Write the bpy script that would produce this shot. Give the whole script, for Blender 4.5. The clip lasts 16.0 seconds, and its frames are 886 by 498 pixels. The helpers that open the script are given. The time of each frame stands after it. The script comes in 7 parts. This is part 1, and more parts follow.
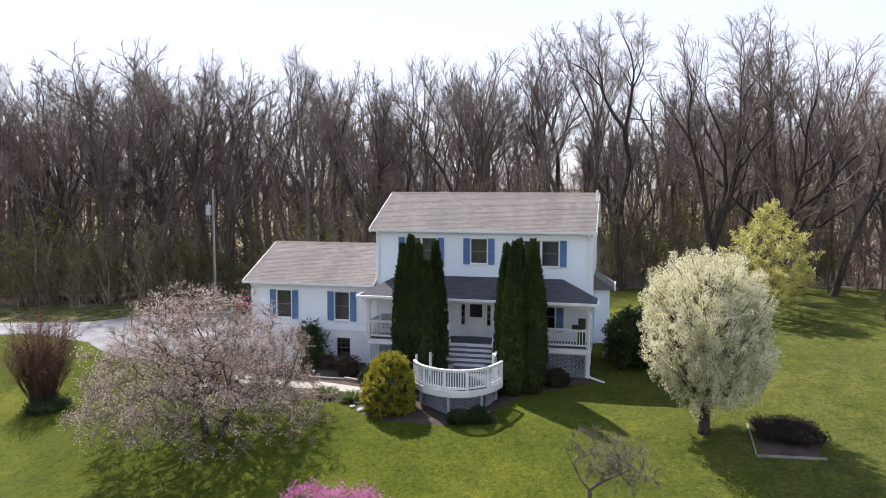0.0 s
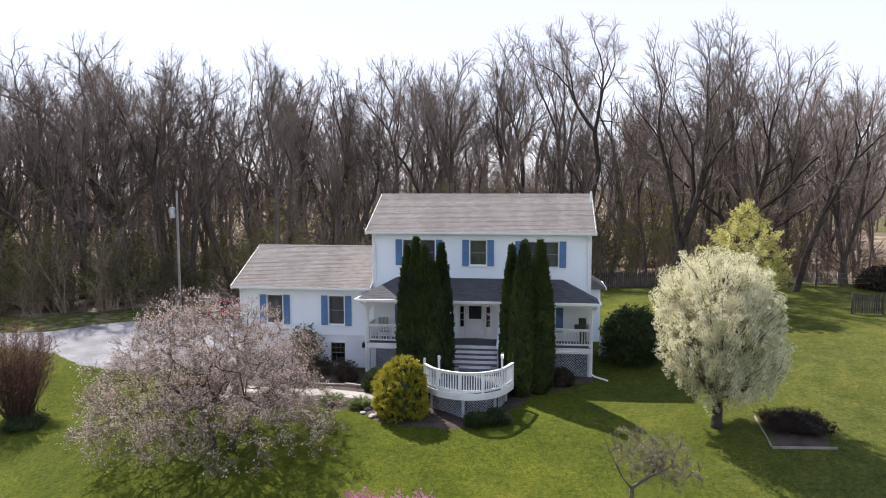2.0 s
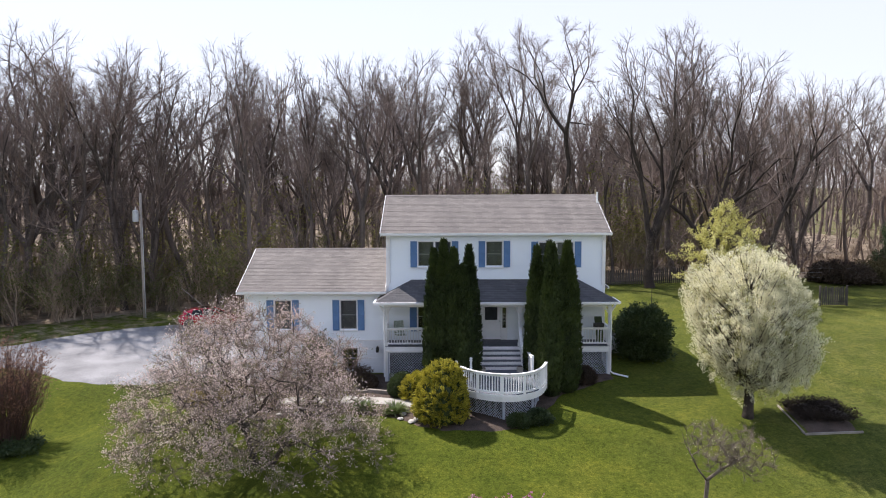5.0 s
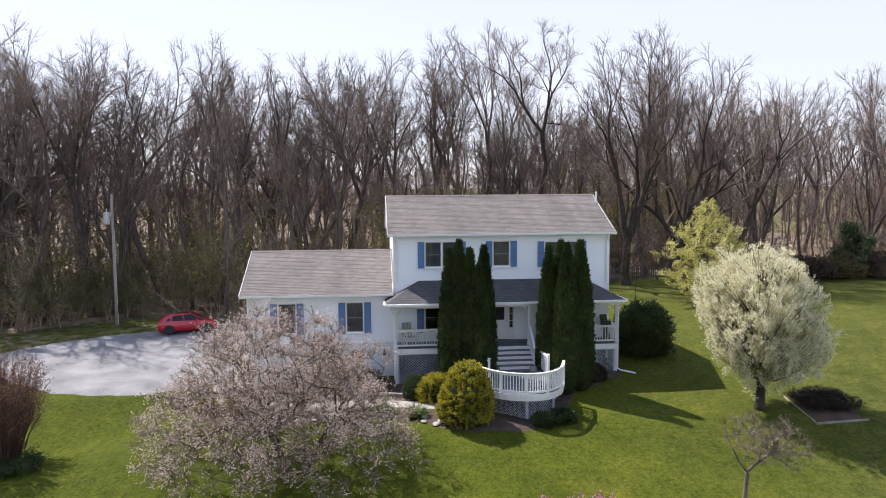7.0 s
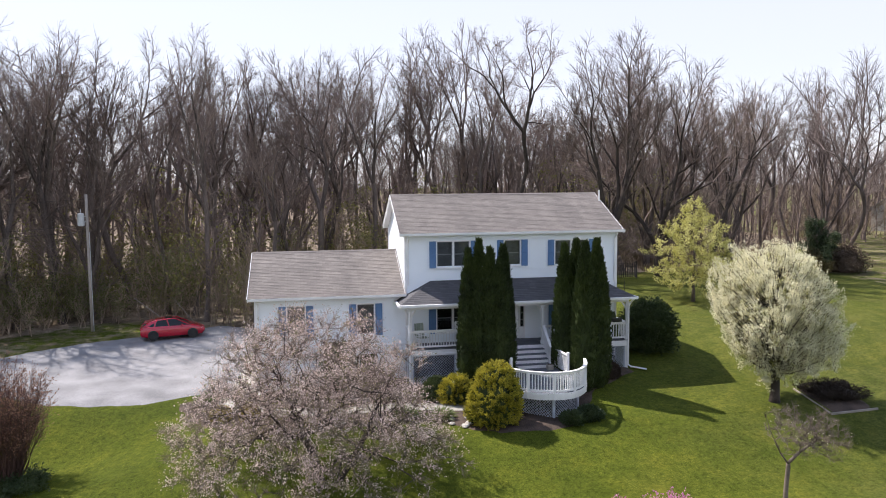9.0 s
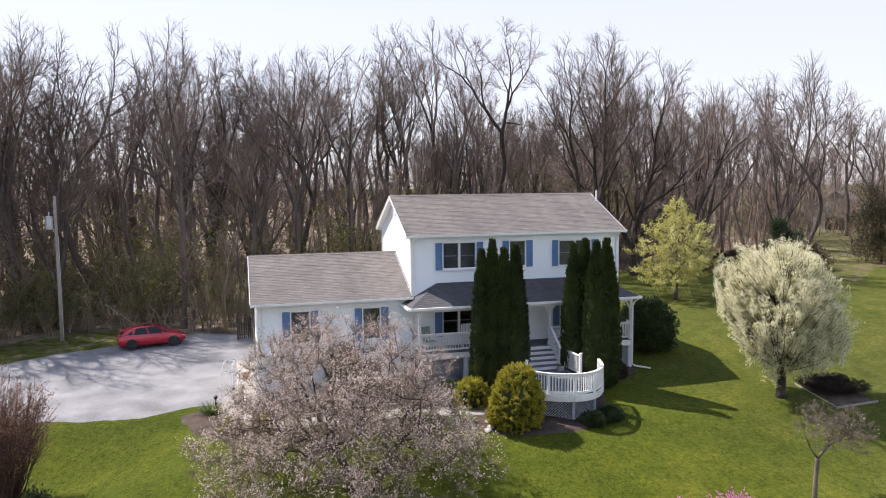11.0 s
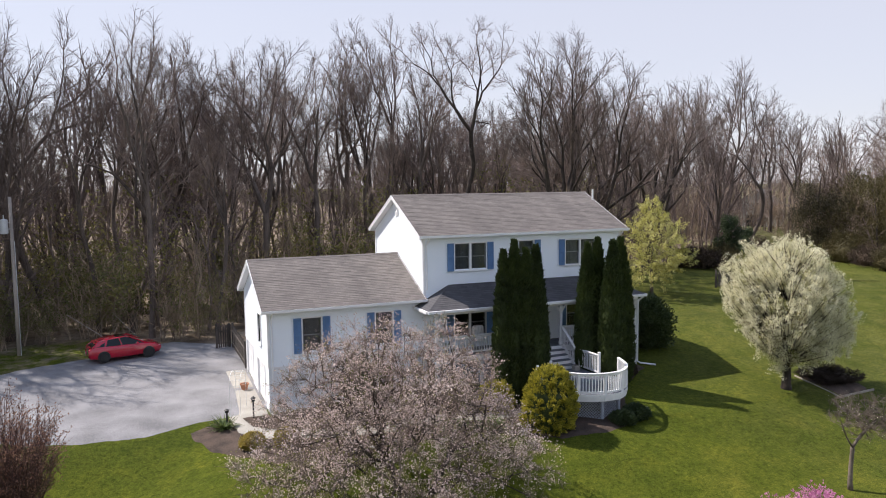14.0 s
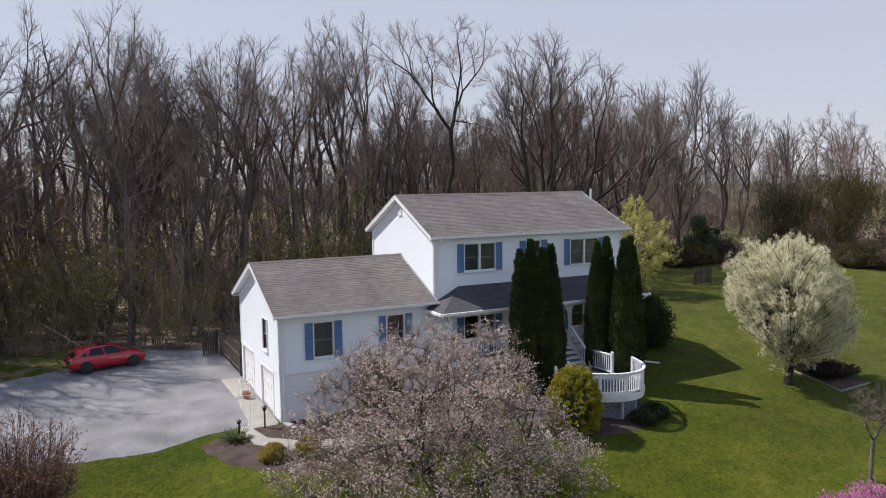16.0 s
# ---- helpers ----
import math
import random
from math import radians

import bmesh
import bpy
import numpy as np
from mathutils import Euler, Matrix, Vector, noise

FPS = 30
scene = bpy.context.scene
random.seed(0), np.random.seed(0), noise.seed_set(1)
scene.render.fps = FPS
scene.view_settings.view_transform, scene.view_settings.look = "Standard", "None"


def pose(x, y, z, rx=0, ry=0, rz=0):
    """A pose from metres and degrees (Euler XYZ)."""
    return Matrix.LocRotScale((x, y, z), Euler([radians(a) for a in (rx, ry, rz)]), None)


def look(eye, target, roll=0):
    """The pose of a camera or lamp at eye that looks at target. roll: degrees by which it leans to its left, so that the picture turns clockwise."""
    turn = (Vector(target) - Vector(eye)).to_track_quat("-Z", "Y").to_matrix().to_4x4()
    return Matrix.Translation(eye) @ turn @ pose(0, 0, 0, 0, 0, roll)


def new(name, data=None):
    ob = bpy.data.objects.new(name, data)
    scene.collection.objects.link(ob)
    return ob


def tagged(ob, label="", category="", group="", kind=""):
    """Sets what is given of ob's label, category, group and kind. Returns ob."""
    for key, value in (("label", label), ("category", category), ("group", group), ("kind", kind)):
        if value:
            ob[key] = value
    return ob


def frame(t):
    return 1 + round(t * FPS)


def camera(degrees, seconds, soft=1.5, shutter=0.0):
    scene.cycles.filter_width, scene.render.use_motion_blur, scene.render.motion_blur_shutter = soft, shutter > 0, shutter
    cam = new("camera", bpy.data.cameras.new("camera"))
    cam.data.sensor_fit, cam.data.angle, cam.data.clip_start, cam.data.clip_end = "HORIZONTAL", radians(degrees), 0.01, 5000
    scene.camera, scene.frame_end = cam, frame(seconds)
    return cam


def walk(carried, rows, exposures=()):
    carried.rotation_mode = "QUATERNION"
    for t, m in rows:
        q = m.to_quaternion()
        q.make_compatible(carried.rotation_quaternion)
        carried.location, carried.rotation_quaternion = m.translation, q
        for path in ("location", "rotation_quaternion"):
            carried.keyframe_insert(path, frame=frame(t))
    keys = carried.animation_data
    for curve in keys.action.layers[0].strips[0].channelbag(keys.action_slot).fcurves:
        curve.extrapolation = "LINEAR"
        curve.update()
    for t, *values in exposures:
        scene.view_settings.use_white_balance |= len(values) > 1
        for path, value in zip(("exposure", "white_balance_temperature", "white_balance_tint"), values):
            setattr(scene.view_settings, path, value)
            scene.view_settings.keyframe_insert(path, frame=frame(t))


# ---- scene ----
cam = camera(62.7, 16.0, soft=1.0)
METRES, EYE, TILT, LEAN, TURN = 28.6, 9.08, 0.0, 0.0, 13.5
ROWS = [
    (0.0, 0.0, 0.0, 0.0, 0.01, -4.84, -0.09),
    (0.5, -0.0305, 0.0026, 0.0012, -1.39, -4.85, -0.06),
    (1.0, -0.0619, 0.0063, 0.002, -3.18, -4.85, -0.02),
    (1.5, -0.093, 0.0102, 0.002, -4.85, -4.84, 0.03),
    (2.0, -0.1264, 0.0152, 0.0024, -5.79, -4.83, 0.05),
    (2.5, -0.1578, 0.0216, 0.002, -6.42, -4.79, 0.06),
    (3.0, -0.1901, 0.028, 0.0022, -7.97, -4.79, 0.12),
    (3.5, -0.2209, 0.0337, 0.0029, -9.66, -4.81, 0.17),
    (4.0, -0.2541, 0.0403, 0.0029, -10.9, -4.8, 0.16),
    (6.5, -0.4163, 0.0895, 0.0059, -17.64, -4.84, 0.35),
    (7.0, -0.4461, 0.1018, 0.0054, -18.91, -4.85, 0.38),
    (7.5, -0.4769, 0.1164, 0.0055, -20.21, -4.85, 0.41),
    (8.0, -0.5068, 0.1318, 0.0049, -21.49, -4.85, 0.43),
    (8.5, -0.5343, 0.1475, 0.0047, -22.71, -4.87, 0.46),
    (9.0, -0.562, 0.1644, 0.004, -23.97, -4.89, 0.49),
    (11.5, -0.6798, 0.2548, 0.0044, -30.17, -4.87, 0.61),
    (12.0, -0.701, 0.2735, 0.0044, -31.33, -4.89, 0.64),
    (12.5, -0.7228, 0.2936, 0.004, -32.55, -4.89, 0.66),
    (13.0, -0.7444, 0.3126, 0.0037, -33.76, -4.9, 0.68),
    (13.5, -0.7651, 0.3328, 0.0042, -34.97, -4.92, 0.69),
    (14.0, -0.7845, 0.3529, 0.0048, -36.12, -4.94, 0.71),
    (14.5, -0.8043, 0.3752, 0.0045, -37.33, -4.96, 0.72),
    (15.0, -0.8232, 0.3979, 0.0044, -38.54, -4.96, 0.75),
    (15.5, -0.8419, 0.421, 0.0045, -39.75, -4.97, 0.74),
    (16.0, -0.8588, 0.4427, 0.0049, -40.91, -4.97, 0.78),
]
walk(cam, [(t, pose(0, 0, EYE, TILT, LEAN, TURN) @ pose(METRES * x, METRES * y, METRES * z, 90 + pitch, roll, yaw)) for t, x, y, z, yaw, pitch, roll in ROWS],
     exposures=[(0.0, 1.14, 6320, 17), (4.0, 1.11, 6320, 17), (7.5, 1.06, 6320, 17), (9.0, 1.08, 6350, 17), (12.0, 1.05, 6430, 18), (14.0, 0.76, 6400, 17), (15.0, 0.59, 6340, 17), (16.0, 0.40, 6230, 17)])

# ---- light ----
SUN_DIR = Vector((-0.70, 0.66, 1.23)).normalized()      # towards the sun
world = bpy.data.worlds.new("world")
scene.world = world
world.use_nodes = True
_wn = world.node_tree.nodes
_sky = _wn.new("ShaderNodeTexSky")
_sky.sky_type = "NISHITA"
_sky.sun_disc = False
_sky.sun_elevation = math.asin(SUN_DIR.z)
_sky.sun_rotation = math.atan2(SUN_DIR.x, SUN_DIR.y)
_sky.air_density, _sky.dust_density, _sky.ozone_density = 1.0, 0.6, 1.5
_haze = _wn.new("ShaderNodeMix")          # thin high haze whitens the whole sky
_haze.data_type = "RGBA"
_tc = _wn.new("ShaderNodeTexCoord")
_sep = _wn.new("ShaderNodeSeparateXYZ")
_fall = _wn.new("ShaderNodeMapRange")     # the haze thins out towards the zenith
for _k, _v in (("From Min", 0.2), ("From Max", 0.8), ("To Min", 0.78), ("To Max", 0.6)):
    _fall.inputs[_k].default_value = _v
world.node_tree.links.new(_tc.outputs["Generated"], _sep.inputs[0])
world.node_tree.links.new(_sep.outputs[2], _fall.inputs[0])
world.node_tree.links.new(_fall.outputs[0], _haze.inputs["Factor"])
_veil = _wn.new("ShaderNodeMix")          # whitish low down, blue overhead
_veil.data_type = "RGBA"
_rise = _wn.new("ShaderNodeMapRange")
_rise.inputs["From Min"].default_value, _rise.inputs["From Max"].default_value = 0.22, 0.75
_veil.inputs[6].default_value, _veil.inputs[7].default_value = (4.6, 4.72, 4.98, 1), (3.45, 4.2, 5.6, 1)
world.node_tree.links.new(_sep.outputs[2], _rise.inputs[0])
world.node_tree.links.new(_rise.outputs[0], _veil.inputs["Factor"])
world.node_tree.links.new(_veil.outputs[2], _haze.inputs[7])
world.node_tree.links.new(_sky.outputs[0], _haze.inputs[6])
world.node_tree.links.new(_haze.outputs[2], _wn["Background"].inputs[0])
_wn["Background"].inputs[1].default_value = 0.10
sun = new("sun", bpy.data.lights.new("sun", "SUN"))
sun.data.energy, sun.data.angle, sun.data.color = 4.0, radians(0.6), (1.0, 0.94, 0.84)
sun.matrix_world = look((-40, 40, 60), Vector((-40, 40, 60)) - SUN_DIR)


# ---- materials ----
def nodes_of(name):
    m = bpy.data.materials.new(name)
    m.use_nodes = True
    return m, m.node_tree.nodes, m.node_tree.links, m.node_tree.nodes["Principled BSDF"]


def mat(name, c1, c2, rough=0.6, scale=1.5, fine=30.0, bump=0.15, metal=0.0, spec=0.4, vary=0.0, through_light=0.0, stretch=(1, 1, 1), dist=0.02):
    """A surface whose colour wanders between c1 and c2 at two scales, with fine relief."""
    m, n, l, b = nodes_of(name)
    geo = n.new("ShaderNodeNewGeometry")
    mp = n.new("ShaderNodeMapping")
    mp.inputs["Scale"].default_value = stretch
    l.new(geo.outputs["Position"], mp.inputs["Vector"])
    big, small = n.new("ShaderNodeTexNoise"), n.new("ShaderNodeTexNoise")
    big.inputs["Scale"].default_value, small.inputs["Scale"].default_value = scale, fine
    big.inputs["Detail"].default_value, small.inputs["Detail"].default_value = 4, 3
    for q in (big, small):
        l.new(mp.outputs[0], q.inputs["Vector"])
    add = n.new("ShaderNodeMath")
    add.operation = "MULTIPLY_ADD"
    add.inputs[1].default_value = 0.55
    l.new(small.outputs["Fac"], add.inputs[0])
    half = n.new("ShaderNodeMath")
    half.operation = "MULTIPLY_ADD"
    half.inputs[1].default_value, half.inputs[2].default_value = 0.9, -0.22
    l.new(big.outputs["Fac"], half.inputs[0])
    l.new(half.outputs[0], add.inputs[2])
    last = add.outputs[0]
    if vary:
        info = n.new("ShaderNodeObjectInfo")
        isl = n.new("ShaderNodeMath")
        isl.operation = "ADD"
        l.new(info.outputs["Random"], isl.inputs[0])
        l.new(geo.outputs["Random Per Island"], isl.inputs[1])
        v = n.new("ShaderNodeMath")
        v.operation = "MULTIPLY_ADD"
        v.inputs[1].default_value = vary
        l.new(isl.outputs[0], v.inputs[0])
        l.new(last, v.inputs[2])
        sub = n.new("ShaderNodeMath")
        sub.operation = "SUBTRACT"
        sub.inputs[1].default_value = vary
        l.new(v.outputs[0], sub.inputs[0])
        last = sub.outputs[0]
    ramp = n.new("ShaderNodeValToRGB")
    ramp.color_ramp.elements[0].color, ramp.color_ramp.elements[1].color = (*c1, 1), (*c2, 1)
    ramp.color_ramp.elements[0].position, ramp.color_ramp.elements[1].position = 0.25, 0.75
    l.new(last, ramp.inputs[0])
    l.new(ramp.outputs[0], b.inputs["Base Color"])
    b.inputs["Roughness"].default_value, b.inputs["Metallic"].default_value = rough, metal
    b.inputs["Specular IOR Level"].default_value = spec
    if bump:
        bp = n.new("ShaderNodeBump")
        bp.inputs["Strength"].default_value, bp.inputs["Distance"].default_value = bump, dist
        l.new(small.outputs["Fac"], bp.inputs["Height"])
        l.new(bp.outputs[0], b.inputs["Normal"])
    if through_light:
        tr = n.new("ShaderNodeBsdfTranslucent")
        l.new(ramp.outputs[0], tr.inputs[0])
        mix = n.new("ShaderNodeMixShader")
        mix.inputs[0].default_value = through_light
        l.new(b.outputs[0], mix.inputs[1])
        l.new(tr.outputs[0], mix.inputs[2])
        l.new(mix.outputs[0], n["Material Output"].inputs[0])
    return m


def glass(name, tint=(0.9, 0.95, 0.95)):
    m, n, l, b = nodes_of(name)
    b.inputs["Base Color"].default_value = (*tint, 1)
    b.inputs["Roughness"].default_value = 0.03
    b.inputs["Transmission Weight"].default_value = 1.0
    b.inputs["IOR"].default_value = 1.45
    return m


SIDING = mat("white_vinyl_siding", (0.81, 0.865, 0.915), (0.87, 0.915, 0.955), 0.45, 0.7, 25, 0.05, spec=0.35)
TRIM = mat("white_painted_trim", (0.76, 0.77, 0.78), (0.86, 0.86, 0.86), 0.5, 2, 40, 0.05)
# the grey puts the shade on the sashes into their colour
SASH = mat("shade_grey_sash", (0.16, 0.17, 0.19), (0.26, 0.27, 0.29), 0.5, 2, 40, 0.05)
RAILPAINT = mat("white_rail_paint", (0.66, 0.67, 0.68), (0.84, 0.84, 0.84), 0.55, 1.5, 50, 0.1)
FOUND = mat("painted_block", (0.76, 0.79, 0.82), (0.85, 0.87, 0.89), 0.8, 0.8, 30, 0.3)
SHUTTER = mat("blue_shutter_paint", (0.095, 0.19, 0.37), (0.135, 0.25, 0.45), 0.5, 2, 30, 0.1)
DECKGREY = mat("weathered_grey_deck", (0.07, 0.078, 0.095), (0.13, 0.14, 0.16), 0.7, 2, 40, 0.2)
# lattice with its bluish shade mixed into the base colour
LATTICE = mat("shaded_blue_grey_lattice", (0.34, 0.38, 0.45), (0.50, 0.54, 0.61), 0.6, 2, 40, 0.1)
DARK = mat("dark_interior", (0.012, 0.012, 0.013), (0.03, 0.03, 0.03), 0.9, 1, 10, 0)
# for made-up sheets behind the panes that give the windows their dim grey
GLASSBACK = mat("dark_grey_glass_backing", (0.075, 0.08, 0.09), (0.13, 0.135, 0.15), 0.9, 3, 60, 0.2)
PANE = glass("window_glass")
BARK = mat("grey_brown_bark", (0.05, 0.039, 0.033), (0.15, 0.118, 0.098), 0.9, 2.0, 18, 0.6, vary=0.18, stretch=(1, 1, 0.25))
TWIG = mat("brown_grey_twigs", (0.082, 0.062, 0.054), (0.25, 0.19, 0.163), 0.9, 0.15, 3, 0, vary=0.2)
BRUSHTWIG = mat("tan_undergrowth_twigs", (0.098, 0.072, 0.053), (0.33, 0.252, 0.18), 0.9, 0.3, 4, 0, vary=0.25)
SAPTWIG = mat("brown_fruit_twigs", (0.065, 0.05, 0.039), (0.20, 0.16, 0.125), 0.9, 1.0, 9, 0, vary=0.25)
FORESTBARK = mat("dark_grey_forest_bark", (0.040, 0.031, 0.027), (0.15, 0.118, 0.10), 0.9, 2.0, 18, 0.6, vary=0.18, stretch=(1, 1, 0.25))
DARKBARK = mat("dark_brown_bark", (0.019, 0.014, 0.012), (0.068, 0.052, 0.042), 0.9, 2, 18, 0.6)
FINETWIG = mat("pale_tan_twigs", (0.115, 0.085, 0.07), (0.32, 0.25, 0.21), 0.9, 1.0, 9, 0, vary=0.25)
BUD = mat("yellow_green_spring_buds", (0.11, 0.11, 0.03), (0.26, 0.24, 0.085), 0.7, 0.4, 6, 0, vary=0.2, through_light=0.35)
UNDER = mat("green_understorey_leaves", (0.06, 0.07, 0.02), (0.16, 0.165, 0.055), 0.7, 0.4, 6, 0, vary=0.2, through_light=0.3)
ARBOR = mat("dark_green_scale_foliage", (0.010, 0.020, 0.005), (0.060, 0.085, 0.018), 0.75, 1.2, 14, 0.3, vary=0.15, through_light=0.12)
GOLD = mat("golden_green_foliage", (0.085, 0.10, 0.010), (0.56, 0.49, 0.06), 0.7, 2.5, 14, 0, vary=0.3, through_light=0.3)
SHRUB = mat("deep_green_shrub_leaves", (0.02, 0.037, 0.013), (0.08, 0.108, 0.036), 0.6, 1.2, 14, 0.2, vary=0.2, through_light=0.2)
HOSTA = mat("fresh_green_strap_leaves", (0.06, 0.10, 0.025), (0.19, 0.235, 0.08), 0.5, 2, 14, 0.1, vary=0.3, through_light=0.3)
BLOOM = mat("cream_white_blossom", (0.45, 0.43, 0.245), (0.82, 0.785, 0.57), 0.8, 0.8, 10, 0, vary=0.25, through_light=0.35)
YELLOWLEAF = mat("bright_yellow_green_leaf", (0.42, 0.40, 0.11), (0.82, 0.78, 0.36), 0.7, 0.8, 10, 0, vary=0.3, through_light=0.5)
NEWLEAF = mat("pale_green_new_leaf", (0.23, 0.235, 0.06), (0.50, 0.47, 0.19), 0.7, 0.8, 10, 0, vary=0.25, through_light=0.35)
PINKBLOOM = mat("pale_pink_white_blossom", (0.40, 0.29, 0.26), (0.78, 0.66, 0.60), 0.8, 0.7, 10, 0, vary=0.3, through_light=0.3)
AZALEA = mat("magenta_pink_petals", (0.34, 0.08, 0.22), (0.76, 0.36, 0.56), 0.7, 2, 12, 0, vary=0.3, through_light=0.3)
REDTWIG = mat("reddish_brown_twigs", (0.045, 0.024, 0.022), (0.125, 0.066, 0.054), 0.85, 1, 12, 0, vary=0.2)
REDLEAF = mat("bronze_red_new_leaf", (0.13, 0.06, 0.045), (0.28, 0.155, 0.10), 0.7, 1, 12, 0, vary=0.3, through_light=0.3)
CONCRETE = mat("pale_concrete_walk", (0.25, 0.235, 0.205), (0.39, 0.37, 0.325), 0.85, 1.0, 25, 0.2)
MULCH = mat("brown_mulch", (0.034, 0.025, 0.019), (0.105, 0.073, 0.056), 0.95, 2, 30, 0.8, dist=0.05)
# dark soil, with the pear tree's shade over the heap added to its colour
SOIL = mat("shade_darkened_compost", (0.018, 0.013, 0.011), (0.062, 0.045, 0.035), 0.95, 2, 30, 0.8, dist=0.05)
TIMBER = mat("weathered_timber", (0.16, 0.14, 0.12), (0.34, 0.30, 0.26), 0.85, 2, 30, 0.4)
FENCEWOOD = mat("grey_weathered_fence", (0.034, 0.029, 0.026), (0.105, 0.088, 0.077), 0.9, 2, 30, 0.4, vary=0.2)
POLEWOOD = mat("grey_utility_pole_wood", (0.22, 0.19, 0.165), (0.40, 0.355, 0.315), 0.85, 2, 30, 0.4, stretch=(1, 1, 0.15))
METAL = mat("grey_painted_metal", (0.38, 0.40, 0.42), (0.52, 0.54, 0.56), 0.45, 2, 30, 0.05, metal=0.3)
WIRE = mat("black_cable", (0.02, 0.02, 0.02), (0.04, 0.04, 0.04), 0.6, 2, 30, 0)
BLACK = mat("black_metal", (0.012, 0.012, 0.013), (0.03, 0.03, 0.03), 0.5, 2, 30, 0.05)
RUBBER = mat("black_tyre_rubber", (0.015, 0.015, 0.016), (0.035, 0.035, 0.036), 0.85, 4, 60, 0.2)
TERRA = mat("terracotta", (0.32, 0.14, 0.08), (0.45, 0.21, 0.12), 0.8, 3, 40, 0.2)
BRUSH = mat("dry_brown_brush", (0.04, 0.028, 0.02), (0.115, 0.082, 0.056), 0.95, 1, 12, 0, vary=0.3)
STONE = mat("pale_field_stone", (0.26, 0.25, 0.23), (0.46, 0.44, 0.40), 0.9, 3, 25, 0.4)

CARRED, _n, _l, _b = nodes_of("red_car_paint")
_b.inputs["Base Color"].default_value = (0.40, 0.003, 0.022, 1)
_b.inputs["Roughness"].default_value, _b.inputs["Coat Weight"].default_value, _b.inputs["Coat Roughness"].default_value = 0.25, 1.0, 0.04
_fl = _n.new("ShaderNodeTexNoise")
_fl.inputs["Scale"].default_value = 400
_bp = _n.new("ShaderNodeBump")
_bp.inputs["Strength"].default_value, _bp.inputs["Distance"].default_value = 0.03, 0.002
_l.new(_fl.outputs["Fac"], _bp.inputs["Height"])
_l.new(_bp.outputs[0], _b.inputs["Normal"])
CARGLASS, _n, _l, _b = nodes_of("dark_car_glass")
_b.inputs["Base Color"].default_value = (0.01, 0.012, 0.014, 1)
_b.inputs["Roughness"].default_value, _b.inputs["Specular IOR Level"].default_value = 0.15, 0.35
DOORGLASS = mat("dark_door_glass", (0.012, 0.014, 0.018), (0.03, 0.033, 0.04), 0.45, 3, 30, 0, spec=0.15)
GOLDTWIG = mat("golden_tan_foliage", (0.22, 0.17, 0.035), (0.52, 0.41, 0.11), 0.7, 1.5, 14, 0.2, vary=0.3, through_light=0.3)
VINE = mat("olive_brown_vine_leaves", (0.036, 0.032, 0.013), (0.12, 0.10, 0.036), 0.7, 0.5, 6, 0, vary=0.3, through_light=0.3)
TAILRED = mat("red_tail_lens", (0.20, 0.012, 0.012), (0.32, 0.03, 0.03), 0.2, 8, 60, 0.05)
LAMPGLASS, _n, _l, _b = nodes_of("lamp_lens")
_b.inputs["Base Color"].default_value = (0.6, 0.6, 0.6, 1)
_b.inputs["Roughness"].default_value = 0.1


def shingle_mat(name="grey_brown_shingles", tone=(1, 1, 1)):
    """Asphalt shingles: grey brown granules, each tab a little lighter or darker, streaks down the slope."""
    m, n, l, b = nodes_of(name)
    geo = n.new("ShaderNodeNewGeometry")
    brick = n.new("ShaderNodeTexBrick")
    brick.inputs["Scale"].default_value = 1.0
    brick.inputs["Brick Width"].default_value, brick.inputs["Row Height"].default_value = 0.31, 0.065
    brick.inputs["Mortar Size"].default_value = 0.004
    brick.inputs["Color1"].default_value, brick.inputs["Color2"].default_value = (0.148, 0.135, 0.125, 1), (0.195, 0.178, 0.164, 1)
    brick.inputs["Mortar"].default_value = (0.12, 0.107, 0.103, 1)
    sep, com = n.new("ShaderNodeSeparateXYZ"), n.new("ShaderNodeCombineXYZ")
    l.new(geo.outputs["Position"], sep.inputs[0])
    l.new(sep.outputs[0], com.inputs[0])
    l.new(sep.outputs[2], com.inputs[1])
    l.new(com.outputs[0], brick.inputs["Vector"])
    no = n.new("ShaderNodeTexNoise")
    no.inputs["Scale"].default_value, no.inputs["Detail"].default_value = 0.6, 6
    mp = n.new("ShaderNodeMapping")
    mp.inputs["Scale"].default_value = (1.4, 0.5, 0.5)
    l.new(geo.outputs["Position"], mp.inputs[0])
    l.new(mp.outputs[0], no.inputs["Vector"])
    mul = n.new("ShaderNodeMix")
    mul.data_type, mul.blend_type = "RGBA", "MULTIPLY"
    mul.inputs["Factor"].default_value = 1.0
    rr = n.new("ShaderNodeValToRGB")
    rr.color_ramp.elements[0].position, rr.color_ramp.elements[1].position = 0.3, 0.7
    rr.color_ramp.elements[0].color, rr.color_ramp.elements[1].color = (0.82 * tone[0], 0.81 * tone[1], 0.81 * tone[2], 1), (1.1 * tone[0], 1.08 * tone[1], 1.07 * tone[2], 1)
    l.new(no.outputs["Fac"], rr.inputs[0])
    l.new(brick.outputs["Color"], mul.inputs[6])
    l.new(rr.outputs[0], mul.inputs[7])
    l.new(mul.outputs[2], b.inputs["Base Color"])
    gr = n.new("ShaderNodeTexNoise")
    gr.inputs["Scale"].default_value = 120
    bp = n.new("ShaderNodeBump")
    bp.inputs["Strength"].default_value, bp.inputs["Distance"].default_value = 0.3, 0.01
    l.new(geo.outputs["Position"], gr.inputs["Vector"])
    l.new(gr.outputs["Fac"], bp.inputs["Height"])
    l.new(bp.outputs[0], b.inputs["Normal"])
    b.inputs["Roughness"].default_value = 0.9
    b.inputs["Specular IOR Level"].default_value = 0.3
    return m


